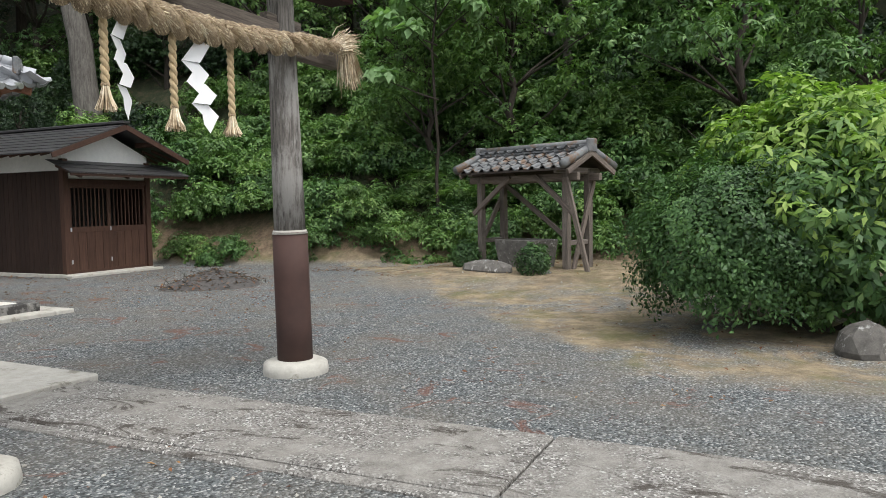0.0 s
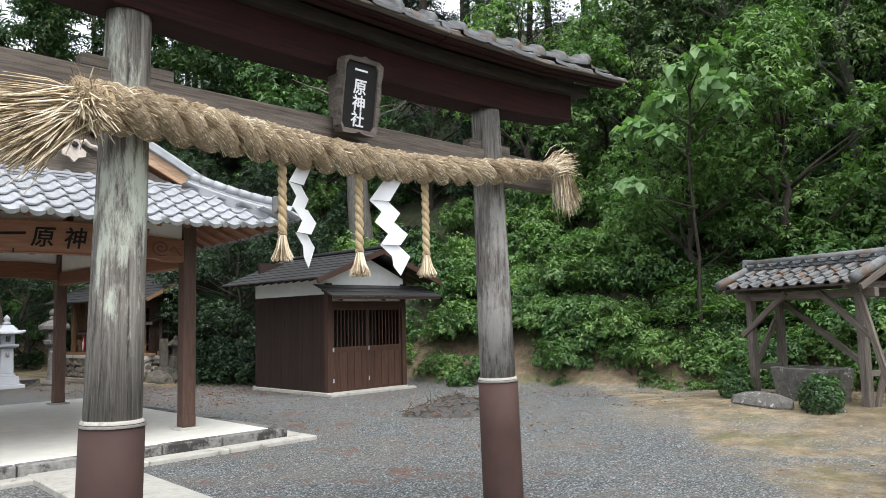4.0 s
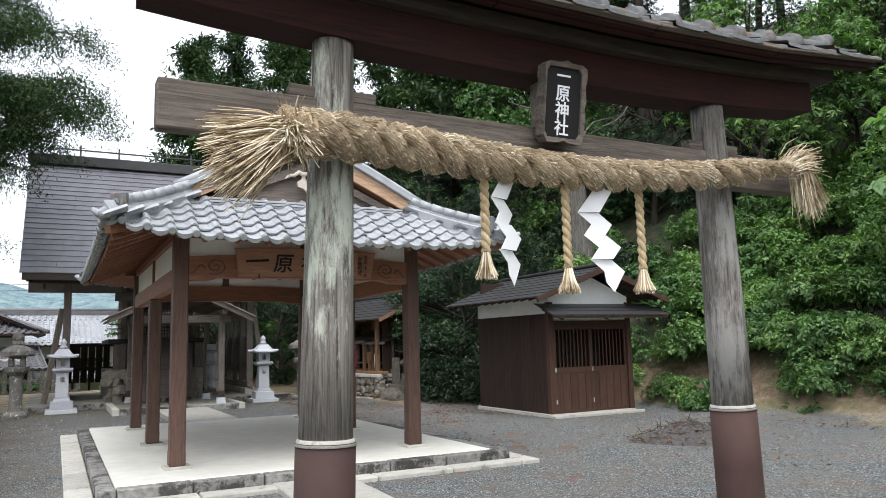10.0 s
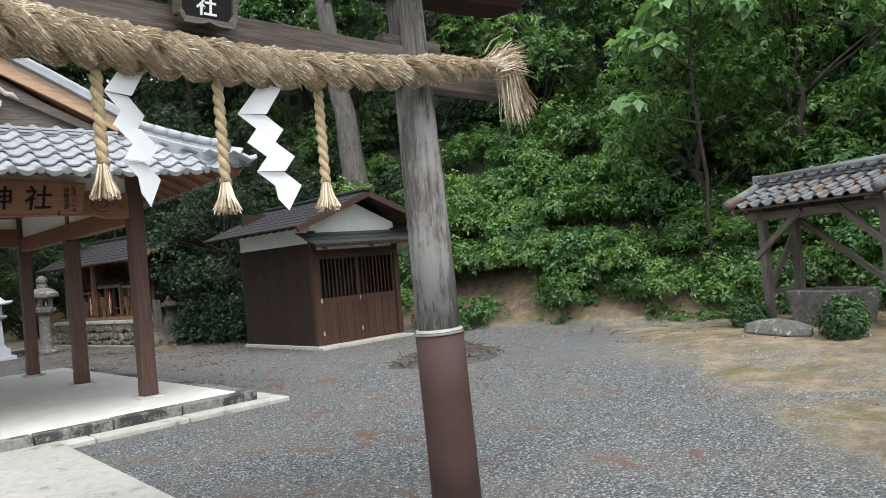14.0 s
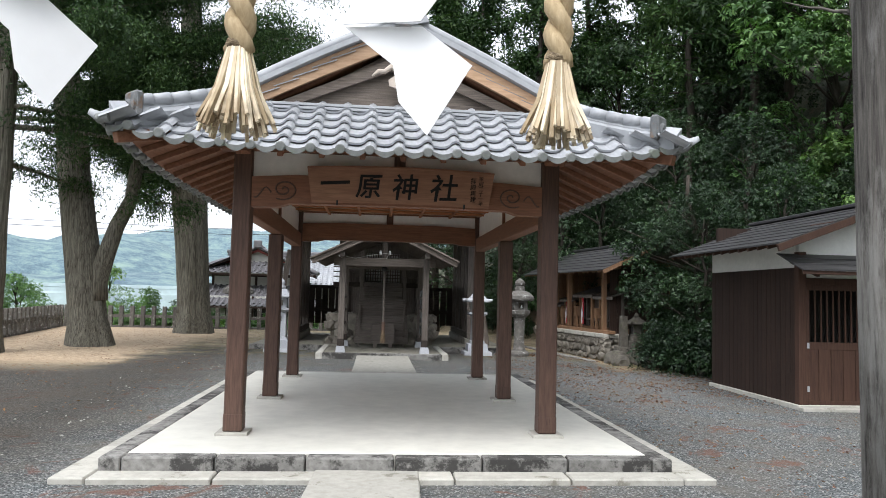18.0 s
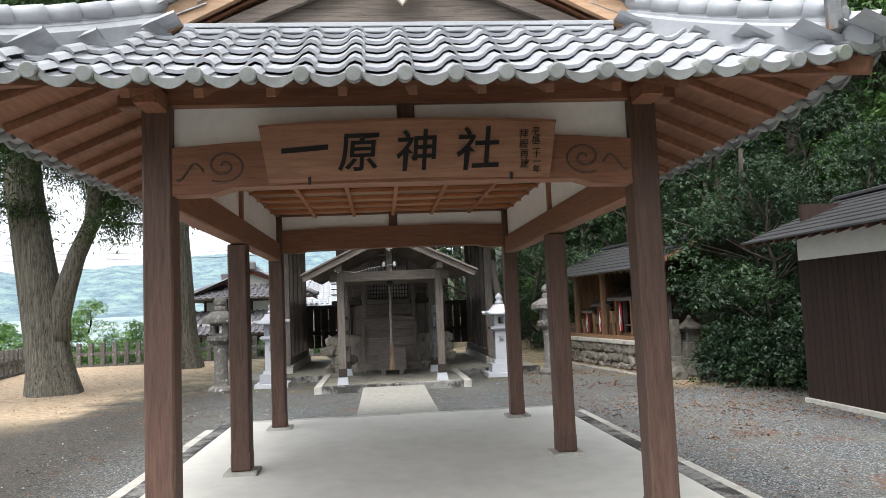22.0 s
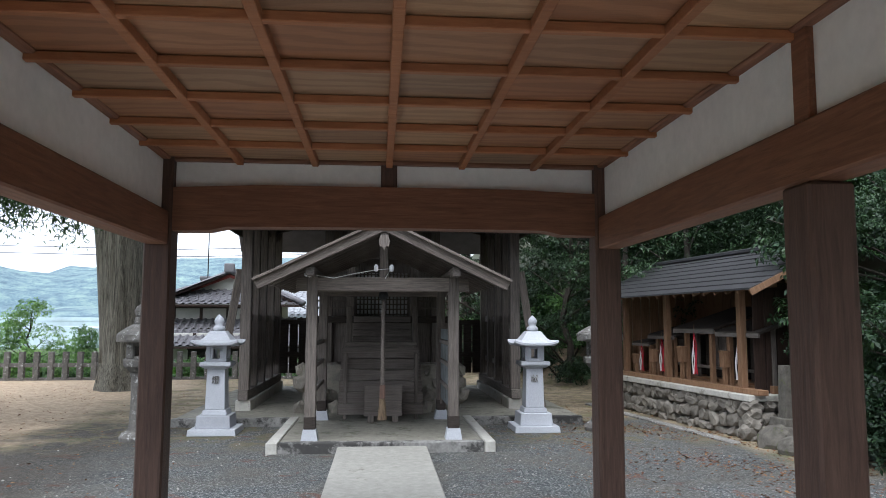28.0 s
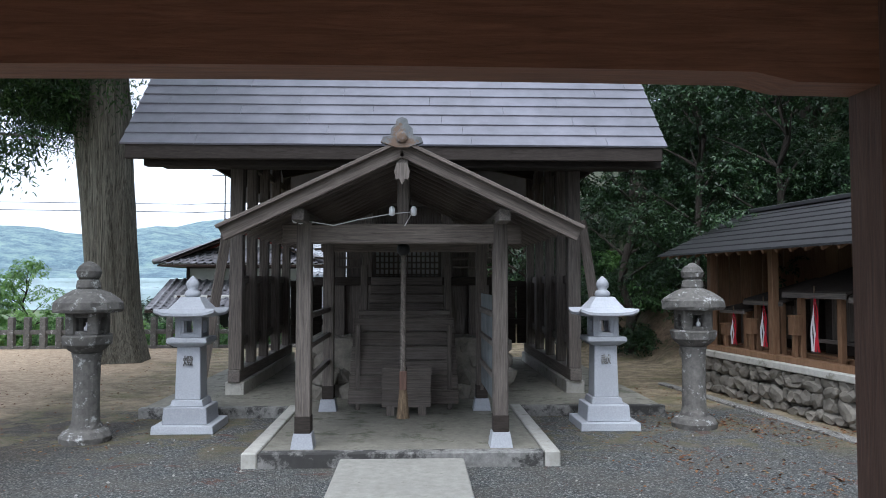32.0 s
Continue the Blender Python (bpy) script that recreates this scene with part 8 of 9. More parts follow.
OAK = broadleaf_variant("crown", 47, 8.5, 3.0, 16800, 0.14, M_LEAF_OAK, M_BARK_GREY, 0.3, 0.17)
HILL[3] = conifer_variant(44, 15.0, 2.1, 0.42, 8500)
HILL.append(conifer_variant(45, 16.0, 2.8, 0.3, 11500))
HILL.append(conifer_variant(46, 17.0, 1.7, 0.66, 4500))
HILL.append(broadleaf_variant("crown", 48, 7.2, 2.5, 30000, 0.095, M_LEAF_DARK, M_BARK_DARK, 0.16, 0.13))
rgv = random.Random(77)
LAB = ("broadleaf evergreen with dark glossy leaves on the wooded slope", "leafy green tree on the wooded slope", "light green young tree on the wooded slope", "tall slender conifer on the wooded slope", "tall full-crowned conifer behind the main shrine", "bare-stemmed tall conifer on the ridge", "dense broadleaf evergreen with small dark glossy leaves on the wooded slope")
for y in np.arange(-13, 31, 2.8):
    for d, kinds in ((6.4, (6, 0, 1, 6) if y > 6 else (1, 2, 1, 2)), (9.4, (0, 1, 0, 3)), (13.0, (3, 3, 0))):
        yy = y + rgv.uniform(-1.0, 1.0)
        xx = foot(yy) + d + rgv.uniform(-1.0, 1.0)
        k = rgv.choice(kinds)
        if d > 8 and 4.5 < yy < 15:
            k = 5 if d < 11 else 3
        plant_tree(HILL[k], xx, yy, rgv.uniform(0.8, 1.2), rgv.uniform(0, 360), LAB[k], "trees on the slope", 0.3)
for x, y, k, s in ((7.0, 8.6, 6, 0.55), (8.2, 7.4, 6, 0.6), (7.7, 9.9, 6, 0.6), (7.4, 17.3, 6, 0.85), (5.4, 21.0, 6, 0.9), (3.4, 24.5, 0, 0.95), (1.2, 28.0, 1, 0.9), (6.6, 19.5, 6, 0.9), (9.0, 15.0, 6, 0.8), (12.6, -1.6, 2, 0.8), (13.0, -3.6, 2, 0.95), (9.6, 11.5, 6, 0.7), (12.6, -8.6, 1, 0.9), (12.0, -11.0, 2, 0.8)):
    plant_tree(HILL[k], x, y, s, 37 * x + 11 * y, LAB[k], "trees on the slope", 0.25)

for x, y, k, s in ((2.4, 25.2, 4, 1.0), (4.7, 27.4, 4, 1.05), (6.9, 25.0, 4, 1.05), (9.6, 27.0, 3, 1.1), (11.6, 24.0, 4, 0.95), (3.6, 31.0, 4, 1.1), (8.2, 30.5, 3, 1.15), (13.5, 20.5, 3, 1.0), (14.5, 26.0, 4, 0.95), (12.4, 16.6, 3, 1.0), (15.4, 13.4, 3, 0.85), (17.2, 9.6, 5, 0.95), (15.9, 6.4, 5, 1.0), (16.6, 3.2, 5, 0.9), (14.3, 17.6, 4, 1.0), (16.6, 18.6, 4, 1.0), (18.6, 16.4, 3, 1.1), (10.9, 18.4, 4, 0.95), (21.5, 6.8, 4, 0.9)):
    plant_tree(HILL[k], x, y, s, 29 * x + 13 * y, LAB[k], "conifers on the ridge", 0.25)

for x, y, sc in ((15.6, -4.2, 0.95), (17.6, -7.6, 1.0), (16.4, -1.0, 0.9), (18.8, -3.0, 1.05), (16.2, -10.4, 0.9), (20.0, -6.0, 1.1), (17.9, 1.2, 0.85)):
    plant_tree(OAK, x, y, sc, 41 * x + 17 * y, "round-crowned grey-green oak high on the wooded slope", "trees on the slope", 0.3)
for k in range(12):
    x, y = 22.5 + 2.2 * math.sin(k * 1.7), -14 + 1.6 * k
    plant_tree(HILL[4 if k % 3 else 3], x, y, 0.9 + 0.1 * math.sin(k * 2.9), 77 * k, LAB[3], "conifers on the ridge", 0.3)

# grey leaning tree behind the storehouse
gt = thing("tree", "large grey-barked tree leaning behind the storehouse", "tree", pose(12.45, 9.8, ground_z(12.45, 9.8)))
bm = bmesh.new()
rgt = random.Random(3)
gb = bmesh.new()
gp = trunk_mesh(gb, (0, 0, -0.4), (-1.1, 0.6, 11), 0.4, 0.18, rgt, 1.3, 10, 0.05)
for k in range(9):
    limb(bm, gp[5 + k % 6], (math.cos(k * 2.1), math.sin(k * 2.1), 0.5), rgt.uniform(1.5, 3.2), 0.07, rgt, 0.3, 7)
    if k == 8:
        part("branchwork", bm, M_BARK_GREY, gt, smooth=True)
part("trunk", gb, M_BARK_GREY, gt, smooth=True)

# young tree with pale drooping heart-shaped leaves on the bank
pt = thing("tree", "young tree with pale green drooping broad leaves on the bank", "tree", pose(10.75, -2.65, ground_z(10.75, -2.65) + 0.45))
bm = bmesh.new()
rnp = np.random.default_rng(81)
trunk_mesh(bm, (0.5, 0.3, 0), (-0.1, 0.0, 5.6), 0.04, 0.02, rgt, 1.2, 8, 0.05, 8)
pc, pr = [], []
for dx, dy, dz, q in ((-0.35, 0.0, 5.75, 0.42), (-0.4, -0.5, 5.95, 0.34), (-0.45, 0.45, 5.2, 0.4), (-0.5, 0.9, 4.75, 0.4), (-0.45, -0.7, 5.3, 0.36), (-0.5, 0.35, 4.5, 0.3), (-0.6, 1.15, 3.6, 0.32), (-0.3, -1.0, 4.9, 0.25)):
    limb(bm, (-0.08 * dz / 5.6, 0, dz - 0.55), (dx, dy, 0.45), math.hypot(dx, dy, 0.45), 0.022, rgt, 0.05, 4)
    pc.append((dx, dy, dz))
    pr.append(np.array([q, q, q * 0.45]))
pp, po = clump_points(rnp, pc, pr, [24] * len(pc), 0.3)
pp, pn, pa = tufts(rnp, pp, po, 3, 0.75)
part("trunk", bm, M_BARK_DARK, pt, smooth=True)
part("crown", leaf_mesh("crown", pp, pn, pa, 0.26, 0.68, M_LEAF_PALE, rnp), None, pt)


def frond_mesh(name, seed, fronds, length, mat):
    """Feathered compound leaves arching out of one point."""
    rg = np.random.default_rng(seed)
    P, N, A = [], [], []
    for _ in range(fronds):
        a, l = rg.uniform(0, math.tau), length * rg.uniform(0.7, 1.2)
        d = np.array([math.cos(a), math.sin(a), 0.0])
        side = np.array([-d[1], d[0], 0.0])
        up = rg.uniform(0.35, 0.9)
        for f in np.linspace(0.2, 1.0, 11):
            c = d * l * f + np.array([0, 0, l * (up * f - 0.75 * f * f)])
            for sg in (-1, 1):
                P.append(c)
                N.append(np.array([0, 0, 1.0]) + rg.normal(size=3) * 0.15)
                A.append(side * sg + d * 0.45 - np.array([0, 0, 0.35]))
    return leaf_mesh(name, np.array(P), np.array(N), np.array(A), length * 0.24, 0.34, mat, rg)


FROND = [frond_mesh("fern", 91, 16, 0.75, M_LEAF_LIGHT), frond_mesh("fern", 92, 14, 0.95, M_LEAF_MID)]
rgf = random.Random(93)
for k in range(46):
    yy = rgf.uniform(-8.5, 1.5)
    xx = foot(yy) + rgf.uniform(0.9, 5.0)
    j = rgf.choice((0, 0, 1))
    ob = part("fern", FROND[j], None, at=pose(xx, yy, ground_z(xx, yy) + rgf.uniform(0.1, 0.9), 0, 0, rgf.uniform(0, 360)) @ Matrix.Scale(rgf.uniform(0.6, 1.1), 4))
    tagged(ob, "arching feathery green fern among the undergrowth", "fern", "ferns on the bank")

# undergrowth on the bank
BUSH = [
    bush_mesh("shrub", 51, 3600, 0.105, 0.4, M_LEAF_LIGHT, 1.0, 1.0, 0.7, 16, 0.4),
    bush_mesh("shrub", 52, 3600, 0.105, 0.42, M_LEAF_MID, 1.0, 1.0, 0.8, 16, 0.4),
    bush_mesh("shrub", 53, 3600, 0.1, 0.42, M_LEAF_DARK, 1.0, 1.0, 0.9, 16, 0.42),
    bush_mesh("shrub", 54, 3000, 0.17, 0.22, M_LEAF_LIGHT, 0.9, 0.9, 0.6, 14, 0.45, 0.5),
]
FINE = bush_mesh("shrub", 55, 9600, 0.062, 0.45, M_LEAF_DARK, 1.0, 1.0, 0.9, 22, 0.38)
BL = ("low bright green shrub on the bank", "leafy green shrub on the bank", "dense dark green shrub on the bank", "arching fern-like undergrowth on the bank")
for y in np.arange(-13, 29, 1.3):
    for d in (0.5, 1.5, 2.6, 3.8, 5.2, 6.8):
        yy = y + rgv.uniform(-0.6, 0.6)
        xx = foot(yy) + d + rgv.uniform(-0.45, 0.45)
        if d < 1 and -3.0 < yy < 1.2 and rgv.random() < 0.4:
            continue
        if d < 2 and -2.2 < yy < 0.3 and rgv.random() < 0.2:
            continue
        if xx < 10.2 and yy > 9 and yy < 16.5 and xx < 8.6:
            continue
        if yy > 17:
            k = rgv.choice((2, 2, 1))
        elif yy > 6.5:
            k = rgv.choice((2, 1, 2, 0))
        else:
            k = rgv.choice((0, 0, 1, 3, 0, 0, 1))
        if d > 4.5 and rgv.random() < 0.25:
            continue
        s = rgv.uniform(0.8, 1.15) * (0.8 + 0.1 * d)
        ob = part("shrub", BUSH[k], None, at=pose(xx, yy, ground_z(xx, yy) - 0.12, 0, 0, rgv.uniform(0, 360)) @ Matrix.Scale(s, 4))
        tagged(ob, BL[k], "shrub", "undergrowth on the bank")

for x, y, s in ((6.9, 7.7, 1.1), (6.75, 8.8, 1.2), (7.2, 9.8, 1.1), (7.6, 8.3, 1.5), (7.9, 9.4, 1.7), (8.3, 10.4, 1.6), (7.3, 7.2, 0.9), (8.4, 7.0, 1.2)):
    ob = part("shrub", FINE, None, at=pose(x, y, ground_z(x, y) - 0.1, 0, 0, 70 * x + 31 * y) @ Matrix.Scale(s, 4))
    tagged(ob, "dense dark evergreen shrub between storehouse and shelter", "shrub", "undergrowth on the bank")

# evergreen leaning over the near end of the small-shrine shelter
ev = thing("tree", "glossy evergreen with branches drooping over the shelter roof", "tree", pose(7.35, 9.2, ground_z(7.35, 9.2) - 0.1), "trees on the slope")
bm = bmesh.new()
rne = np.random.default_rng(83)
trunk_mesh(bm, (0, 0, 0), (-0.3, 0.3, 4.6), 0.12, 0.04, rgt, 1.3, 8, 0.06, 9)
ec, er = [], []
for k, (dx, dy, dz) in enumerate(((-1.0, 0.6, 2.9), (-1.25, 0.9, 2.5), (-1.35, 1.1, 2.0), (-0.9, 0.3, 2.2), (-0.7, 0.9, 3.4), (-1.1, 0.2, 1.6), (-0.5, 0.2, 3.0), (-0.2, -0.5, 2.6), (-0.8, -0.4, 2.0), (-0.3, 0.6, 4.2), (0.2, -0.2, 3.7), (-1.3, 1.5, 2.9), (-1.0, 1.7, 3.4))):
    limb(bm, (-0.05 * dz, 0.05 * dz, dz * 0.8), (dx, dy, dz * 0.2), math.hypot(dx, dy, dz * 0.2), 0.03, rgt, 0.08, 5)
    ec.append((dx, dy, dz))
    er.append(np.array([0.42, 0.42, 0.3]))
ep, eo = clump_points(rne, ec, er, [60] * len(ec), 0.35)
ep, en, ea = tufts(rne, ep, eo, 6, 0.5)
part("trunk", bm, M_BARK_DARK, ev, smooth=True)
part("crown", leaf_mesh("crown", ep, en, ea, 0.105, 0.42, M_LEAF_DARK, rne), None, ev)

# thicket on the slope behind the well
for k in range(22):
    yy = -11.5 + 0.42 * k
    xx = foot(yy) + (2.2, 3.6, 5.0, 6.4)[k % 4] + rgv.uniform(-0.3, 0.3)
    j = (1, 0, 2, 1)[k % 4]
    ob = part("shrub", BUSH[j], None, at=pose(xx, yy, ground_z(xx, yy) - 0.1, 0, 0, rgv.uniform(0, 360)) @ Matrix.Scale(rgv.uniform(1.0, 1.4), 4))
    tagged(ob, BL[j], "shrub", "undergrowth on the bank")
# sunlit young growth behind the gate
for k in range(16):
    yy = -0.5 + 0.34 * k
    xx = foot(yy) + (1.2, 2.4, 3.6, 4.6)[k % 4] + rgv.uniform(-0.3, 0.3)
    ob = part("shrub", BUSH[0], None, at=pose(xx, yy, ground_z(xx, yy) + 0.1, 0, 0, rgv.uniform(0, 360)) @ Matrix.Scale(rgv.uniform(0.9, 1.3), 4))
    tagged(ob, BL[0], "shrub", "undergrowth on the bank")
# low growth hanging over the bare bank
for k in range(26):
    yy = -5.2 + 0.24 * k + rgv.uniform(-0.3, 0.3)
    xx = foot(yy) + (0.9, 1.8, 2.7)[k % 3] + rgv.uniform(-0.3, 0.3)
    j = (0, 1, 3, 0)[k % 4]
    ob = part("shrub", BUSH[j], None, at=pose(xx, yy, ground_z(xx, yy) - 0.1, 0, 0, rgv.uniform(0, 360)) @ Matrix.Scale(rgv.uniform(0.45, 0.85), 4))
    tagged(ob, BL[j], "shrub", "undergrowth on the bank")
WEED = [bush_mesh("weed", 57, 260, 0.34, 0.3, M_LEAF_LIGHT, 1.0, 1.0, 0.6, 9, 0.7, 0.5), bush_mesh("weed", 58, 320, 0.26, 0.45, M_LEAF_MID, 1.0, 1.0, 0.7, 9, 0.7, 0.3)]
# weeds on the bare bank
for k in range(70):
    yy = rgv.uniform(-5.0, 1.6)
    xx = foot(yy) + rgv.uniform(-0.25, 2.3)
    j = rgv.choice((0, 0, 1))
    ob = part("weed", WEED[j], None, at=pose(xx, yy, ground_z(xx, yy) - 0.05, 0, 0, rgv.uniform(0, 360)) @ Matrix.Scale(rgv.uniform(0.13, 0.36), 4))
    tagged(ob, "small green weed sprouting on the bare earth bank", "weed", "weeds on the bank")

# clipped bush by the path, with long light shoots over a dense dark body
hb = thing("clipped_bush", "large rounded bush with dense dark leaves and lighter young shoots", "bush", pose(4.5, -9.6, 0))


def shell_bush(name, seed, cx, rx, ry, rz, zc, count, size, width, mat):
    rg = np.random.default_rng(seed)
    d = rg.normal(size=(count, 3))
    d /= np.linalg.norm(d, axis=1, keepdims=True)
    d[:, 2] = np.where(d[:, 2] < -0.75, -d[:, 2], d[:, 2])
    lump = 1 + 0.1 * np.sin(d[:, :1] * 7 + d[:, 1:2] * 5) + 0.07 * np.sin(d[:, 1:2] * 11 - d[:, 2:3] * 9)
    pos = d * np.array([rx, ry, rz]) * lump * rg.uniform(0.72, 1.03, (count, 1)) + np.array([cx[0], cx[1], zc])
    nrm = d * 0.8 + np.array([0, 0, 0.4]) + rg.normal(size=(count, 3)) * 0.35
    along = d * 0.5 + rg.normal(size=(count, 3)) * 0.6 + np.array([0, 0, 0.25])
    return leaf_mesh(name, pos, nrm, along, size, width, mat, rg)


part("foliage", shell_bush("foliage", 61, (-0.5, 0.55), 1.2, 1.1, 0.85, 0.85, 34000, 0.05, 0.5, M_LEAF_MID), None, hb, "small dense dark leaves")
rnb = np.random.default_rng(62)


def tuft_shell(name, cx, r, zc, count, per, size, width, mat, low, high):
    """Leaf rosettes over an uneven rounded shell between two heights."""
    d = rnb.normal(size=(count * 3, 3))
    d /= np.linalg.norm(d, axis=1, keepdims=True)
    d[:, 2] = np.where(d[:, 2] < -0.8, -d[:, 2], d[:, 2])
    lump = 1 + 0.1 * np.sin(d[:, :1] * 6 + d[:, 1:2] * 5) + 0.08 * np.sin(d[:, 1:2] * 10 - d[:, 2:3] * 8)
    p = d * np.array(r) * lump * rnb.uniform(0.82, 1.04, (len(d), 1)) + np.array([cx[0], cx[1], zc])
    f = (p[:, 2] > low + rnb.uniform(-0.25, 0.25, len(d))) & (p[:, 2] < high + rnb.uniform(-0.25, 0.25, len(d)))
    p, d = p[f][:count], d[f][:count]
    q, n, a = tufts(rnb, p, d, per, 0.5)
    return leaf_mesh(name, q, n, a, size, width, mat, rnb)


part("foliage", tuft_shell("foliage", (0.35, -0.4), (1.6, 1.5, 1.2), 1.1, 2600, 6, 0.11, 0.42, M_LEAF_MID, 0.0, 1.6), None, hb, "larger dark leaves on the lower side")
part("foliage", tuft_shell("foliage", (0.35, -0.4), (1.62, 1.52, 1.22), 1.12, 1500, 6, 0.12, 0.4, M_LEAF_LIGHT, 0.5, 2.6), None, hb, "green leaf rosettes")
part("shoot_layer", tuft_shell("shoot_layer", (0.38, -0.35), (1.68, 1.58, 1.28), 1.2, 1300, 6, 0.125, 0.38, M_LEAF_SHOOT, 0.9, 3.0), None, hb, "yellow-green young shoots")
fh = thing("feathery_shrub", "bright feathery green shrub rising behind the clipped bush", "shrub", pose(6.6, -10.9, 0.1))
for k, (dx, dy, dz) in enumerate(((0, 0, 1.5), (0.7, 0.4, 1.7), (-0.6, 0.5, 1.35), (0.3, -0.7, 1.9), (1.1, -0.4, 2.0), (-0.3, -1.2, 1.6), (0.9, -1.3, 2.2))):
    part("frond_layer", frond_mesh("frond_layer", 95 + k, 44, 0.95, M_LEAF_SHOOT if k % 2 else M_LEAF_LIGHT), None, fh, at=pose(dx, dy, dz, 0, 0, 50 * k))
bm = bmesh.new()
for k in range(6):
    limb(bm, (0.1 * k, -0.1 * k, -0.2), (math.cos(k * 1.9) * 0.4, math.sin(k * 1.9) * 0.4, 1.2), 2.0, 0.03, rgt, 0.12, 5)
part("stems", bm, M_BARK_DARK, fh)
bm = bmesh.new()
for k in range(9):
    limb(bm, (0.1 * k - 0.4, 0.05 * k - 0.2, -0.1), (math.cos(k * 2.4), math.sin(k * 2.4), 1.3), 1.2, 0.035, rgt, 0.2, 5)
part("stems", bm, M_BARK_DARK, hb)
boulder("rock", pose(3.05, -10.05, 0.05), 0.26, 0.22, 0.26, M_OLDSTONE, "rough grey stone under the bush", 41)
boulder("rock", pose(3.2, -10.55, 0.1), 0.3, 0.3, 0.4, M_OLDSTONE, "rough grey stone under the bush", 42)
for lx, ly, s in ((0.12, 0.72, 0.3), (WELL_L + 0.0, 0.42, 0.34)):
    ob = part("small_shrub", shell_bush("small_shrub", int(70 + lx * 10), (0, 0), 0.28, 0.28, 0.28, 0.25, 2200, 0.05, 0.5, M_LEAF_MID), None, at=WELL @ pose(lx, ly, -0.06))
    tagged(ob, "small round light-green shrub by the stone trough", "shrub", "shrubs by the well")

# garden trees beyond the fence
for x, y, k, s in ((-11.6, 26.2, 2, 0.58), (-10.3, 26.8, 2, 0.5), (-9.3, 27.5, 2, 0.45), (-15.7, 26.4, 1, 0.55), (-13.0, 30.0, 2, 0.5), (-16.5, 29.0, 2, 0.5), (-10.2, 33.0, 0, 0.5), (-15.0, 21.0, 2, 0.4), (-15.5, 16.0, 1, 0.4), (-19.0, 34.0, 1, 0.6)):
    plant_tree(HILL[k], x, y, s, 51 * x, "garden tree beyond the stone fence", "garden trees", 0.2)
for k in range(16):
    x, y = -13.6 + 0.7 * k, 24.9 + 0.5 * math.sin(k * 2.3)
    ob = part("shrub", BUSH[k % 2], None, at=pose(x, y, -0.4, 0, 0, k * 40) @ Matrix.Scale(0.95, 4))
    tagged(ob, "bright green shrub behind the stone fence", "shrub", "shrubs behind the fence")

# ---- ground clutter ----
def debris():
    rg = random.Random(14)
    t = thing("debris_pile", "low heap of dark twigs, ash and rotting leaves", "heap", pose(5.75, -0.75, 0))
    bm = bmesh.new()
    rings = []
    for j in range(7):
        f = j / 6
        rings.append([bm.verts.new((math.cos(a) * 0.95 * (1 - f) * (1 + 0.15 * math.sin(a * 3)), math.sin(a) * 0.8 * (1 - f), -0.03 + 0.3 * f ** 0.8 + rg.uniform(-0.02, 0.02))) for a in [math.tau * k / 24 for k in range(24)]])
    for a, b in zip(rings, rings[1:]):
        for k in range(24):
            bm.faces.new((a[k], a[(k + 1) % 24], b[(k + 1) % 24], b[k]))
    part("mound", bm, M_ASH, t)
    bm = bmesh.new()
    for k in range(260):
        a, r = rg.uniform(0, math.tau), rg.uniform(0, 1) ** 0.6
        p = Vector((math.cos(a) * r * 0.95, math.sin(a) * r * 0.8, 0.3 * (1 - r) + 0.01))
        d = Vector((rg.gauss(0, 1), rg.gauss(0, 1), rg.gauss(0.1, 0.3))).normalized() * rg.uniform(0.05, 0.22)
        tube(bm, [p, p + d], [0.006, 0.003], 3, False)
    tagged(part("twig_litter", bm, M_BARK_DARK, t), kind="stuff")
    rn = np.random.default_rng(15)
    n = 170
    a, r = rn.uniform(0, math.tau, n), rn.uniform(0, 1, n) ** 0.6
    pos = np.stack([np.cos(a) * r, np.sin(a) * r * 0.85, 0.3 * (1 - r) + 0.015], 1)
    tagged(part("dead_leaves", leaf_mesh("dead_leaves", pos, rn.normal(size=(n, 3)) * 0.4 + np.array([0, 0, 1]), rn.normal(size=(n, 3)), 0.06, 0.5, M_LITTER, rn), None, t), kind="stuff")


debris()
rn = np.random.default_rng(99)


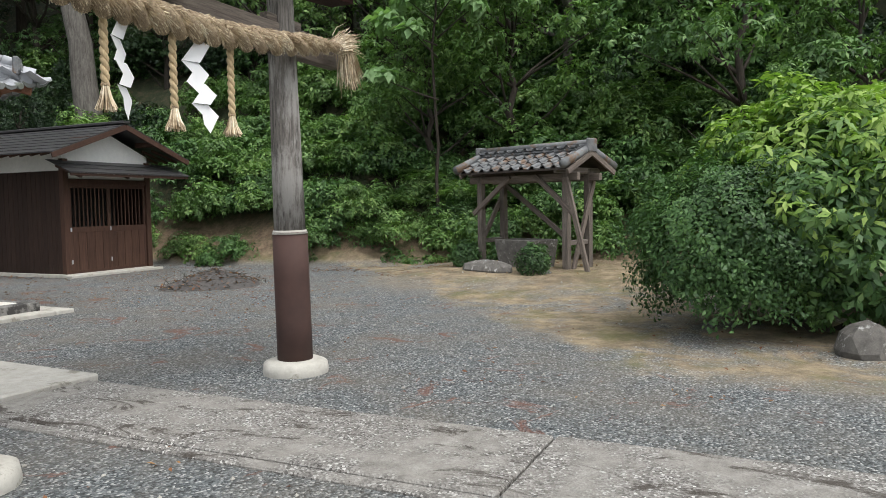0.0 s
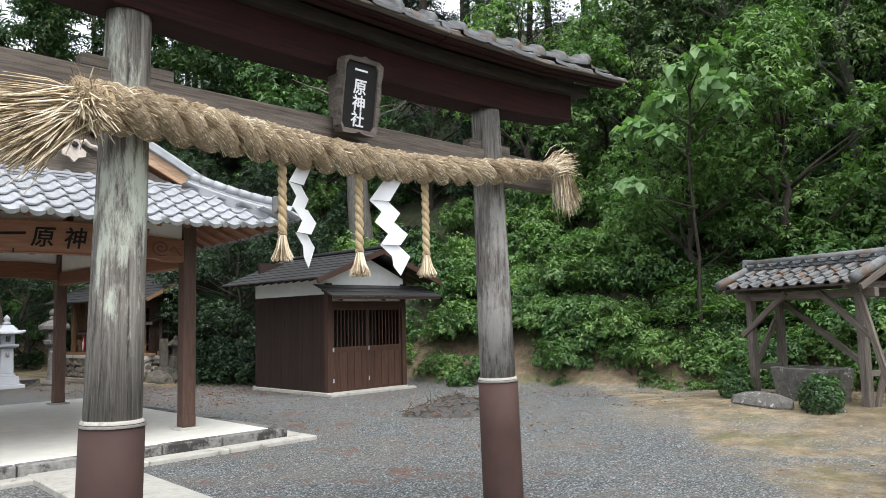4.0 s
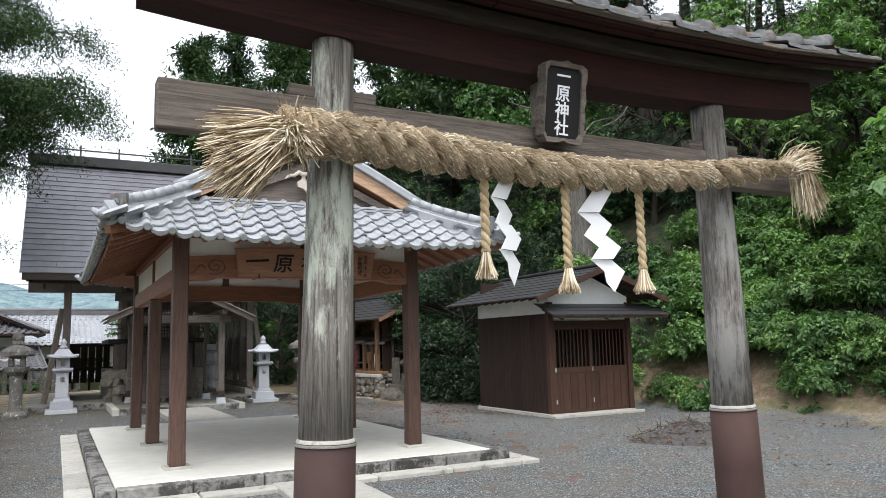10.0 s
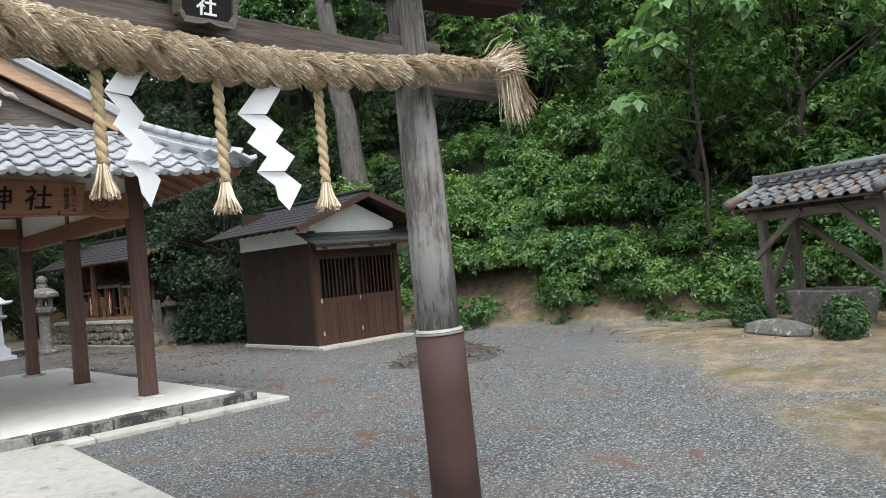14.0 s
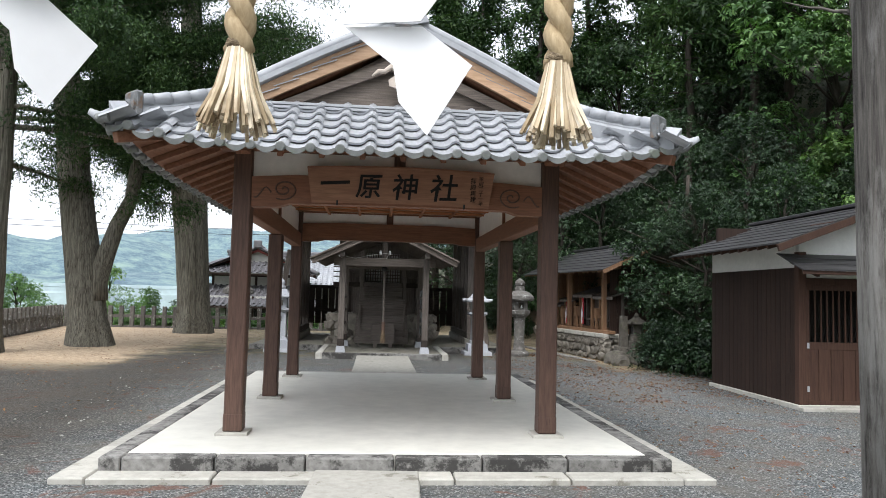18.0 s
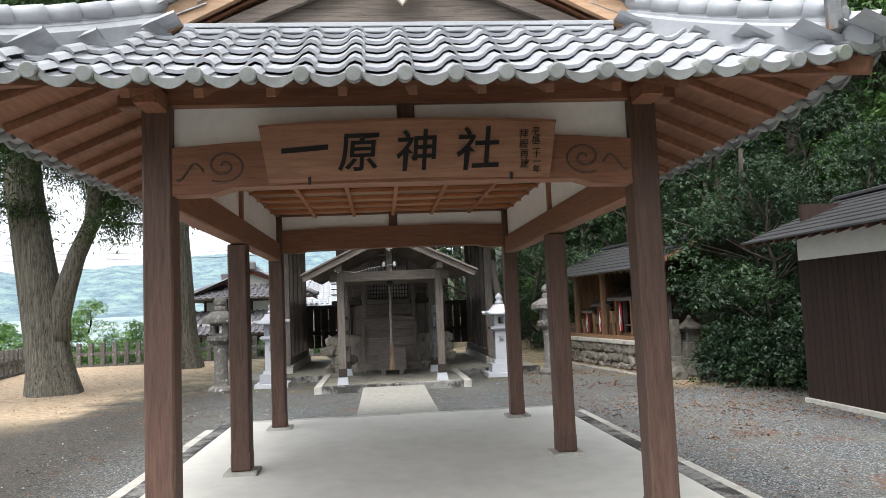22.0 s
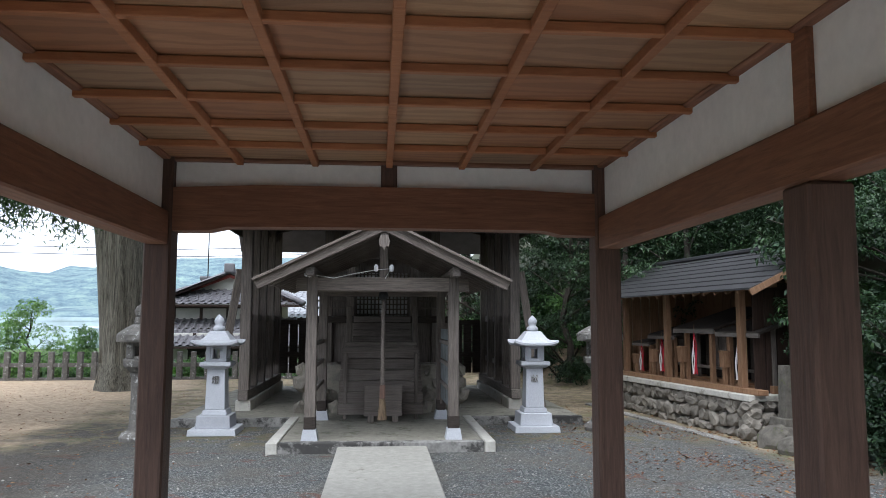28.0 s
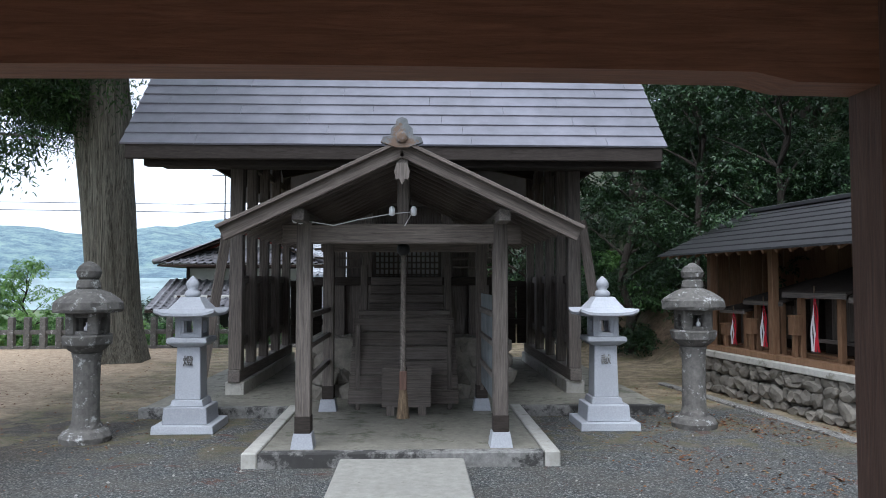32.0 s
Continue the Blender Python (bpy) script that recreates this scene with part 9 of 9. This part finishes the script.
def litter(name, n, x0, x1, y0, y1, size, mat, label):
    x, y = rn.uniform(x0, x1, n), rn.uniform(y0, y1, n)
    keep = ~((np.abs(x) < 2.75) & (y > -1.3) & (y < 6.15)) & ~((np.abs(x) < 0.75) & (y > -13) & (y < 10.4)) & ~((np.abs(x) < 1.6) & (y > 10.2))
    clus = np.array([noise.noise(Vector((a * 0.7, b * 0.7, 3.0))) for a, b in zip(x, y)])
    keep &= clus + rn.uniform(-0.35, 0.35, n) > 0.0
    x, y = x[keep], y[keep]
    z = np.array([ground_z(a, b) for a, b in zip(x, y)]) + 0.012
    m = len(x)
    me = leaf_mesh(name, np.stack([x, y, z], 1), rn.normal(size=(m, 3)) * 0.25 + np.array([0, 0, 1]), rn.normal(size=(m, 3)), size, 0.45, mat, rn)
    tagged(part(name, me, None), label, "leaves", kind="stuff")


litter("fallen_leaves", 5200, 2.7, 9.0, -3.5, 16.5, 0.05, M_LITTER, "scattered red-brown fallen leaves on the gravel")
litter("fallen_leaves", 4200, 2.7, 6.6, 3.5, 14.0, 0.06, M_LITTER, "red-brown fallen leaves lying in streaks on the gravel")
litter("fallen_leaves", 2600, 8.6, 12.5, -6.5, 2.5, 0.05, M_LITTER, "dry fallen leaves on the bare bank")
litter("fallen_leaves", 900, 1.9, 6.2, 4.5, 12.6, 0.045, M_LITTER, "reddish-brown fallen leaves scattered on the gravel")
litter("fallen_leaves", 3800, -12, -2.4, 2, 22, 0.05, M_LITTER, "brown fallen cedar needles and leaves on the earth")
litter("fallen_leaves", 1500, -4, 9, -11, -1.4, 0.04, M_LITTER, "sparse fallen leaves on the gravel")

# loose pebbles that stand out on the gravel
pb = bmesh.new()
rgp = random.Random(55)
for k in range(900):
    x, y = rgp.uniform(-4.5, 7.5), rgp.uniform(-9.5, 13)
    if (abs(x) < 2.75 and -1.3 < y < 6.15) or (-1.1 < x < 0.65 and y < 10.4) or (abs(x) < 1.65 and y > 10.2) or (x > 5.8 and y > 2.6):
        continue
    r = rgp.uniform(0.008, 0.02)
    c = Vector((x, y, ground_z(x, y) + r * 0.3))
    vs = [pb.verts.new(c + Vector(d) * r * rgp.uniform(0.7, 1.2)) for d in ((1, 0, 0), (-0.2, 0.9, 0), (-0.9, -0.3, 0), (0.2, -0.9, 0.1), (0, 0, 0.75), (0, 0, -0.6))]
    for a, b, d in ((0, 1, 4), (1, 2, 4), (2, 3, 4), (3, 0, 4), (1, 0, 5), (2, 1, 5), (3, 2, 5), (0, 3, 5)):
        pb.faces.new((vs[a], vs[b], vs[d]))
tagged(part("pebbles", pb, M_CONC), "loose pale pebbles on the gravel", "pebbles", kind="stuff")
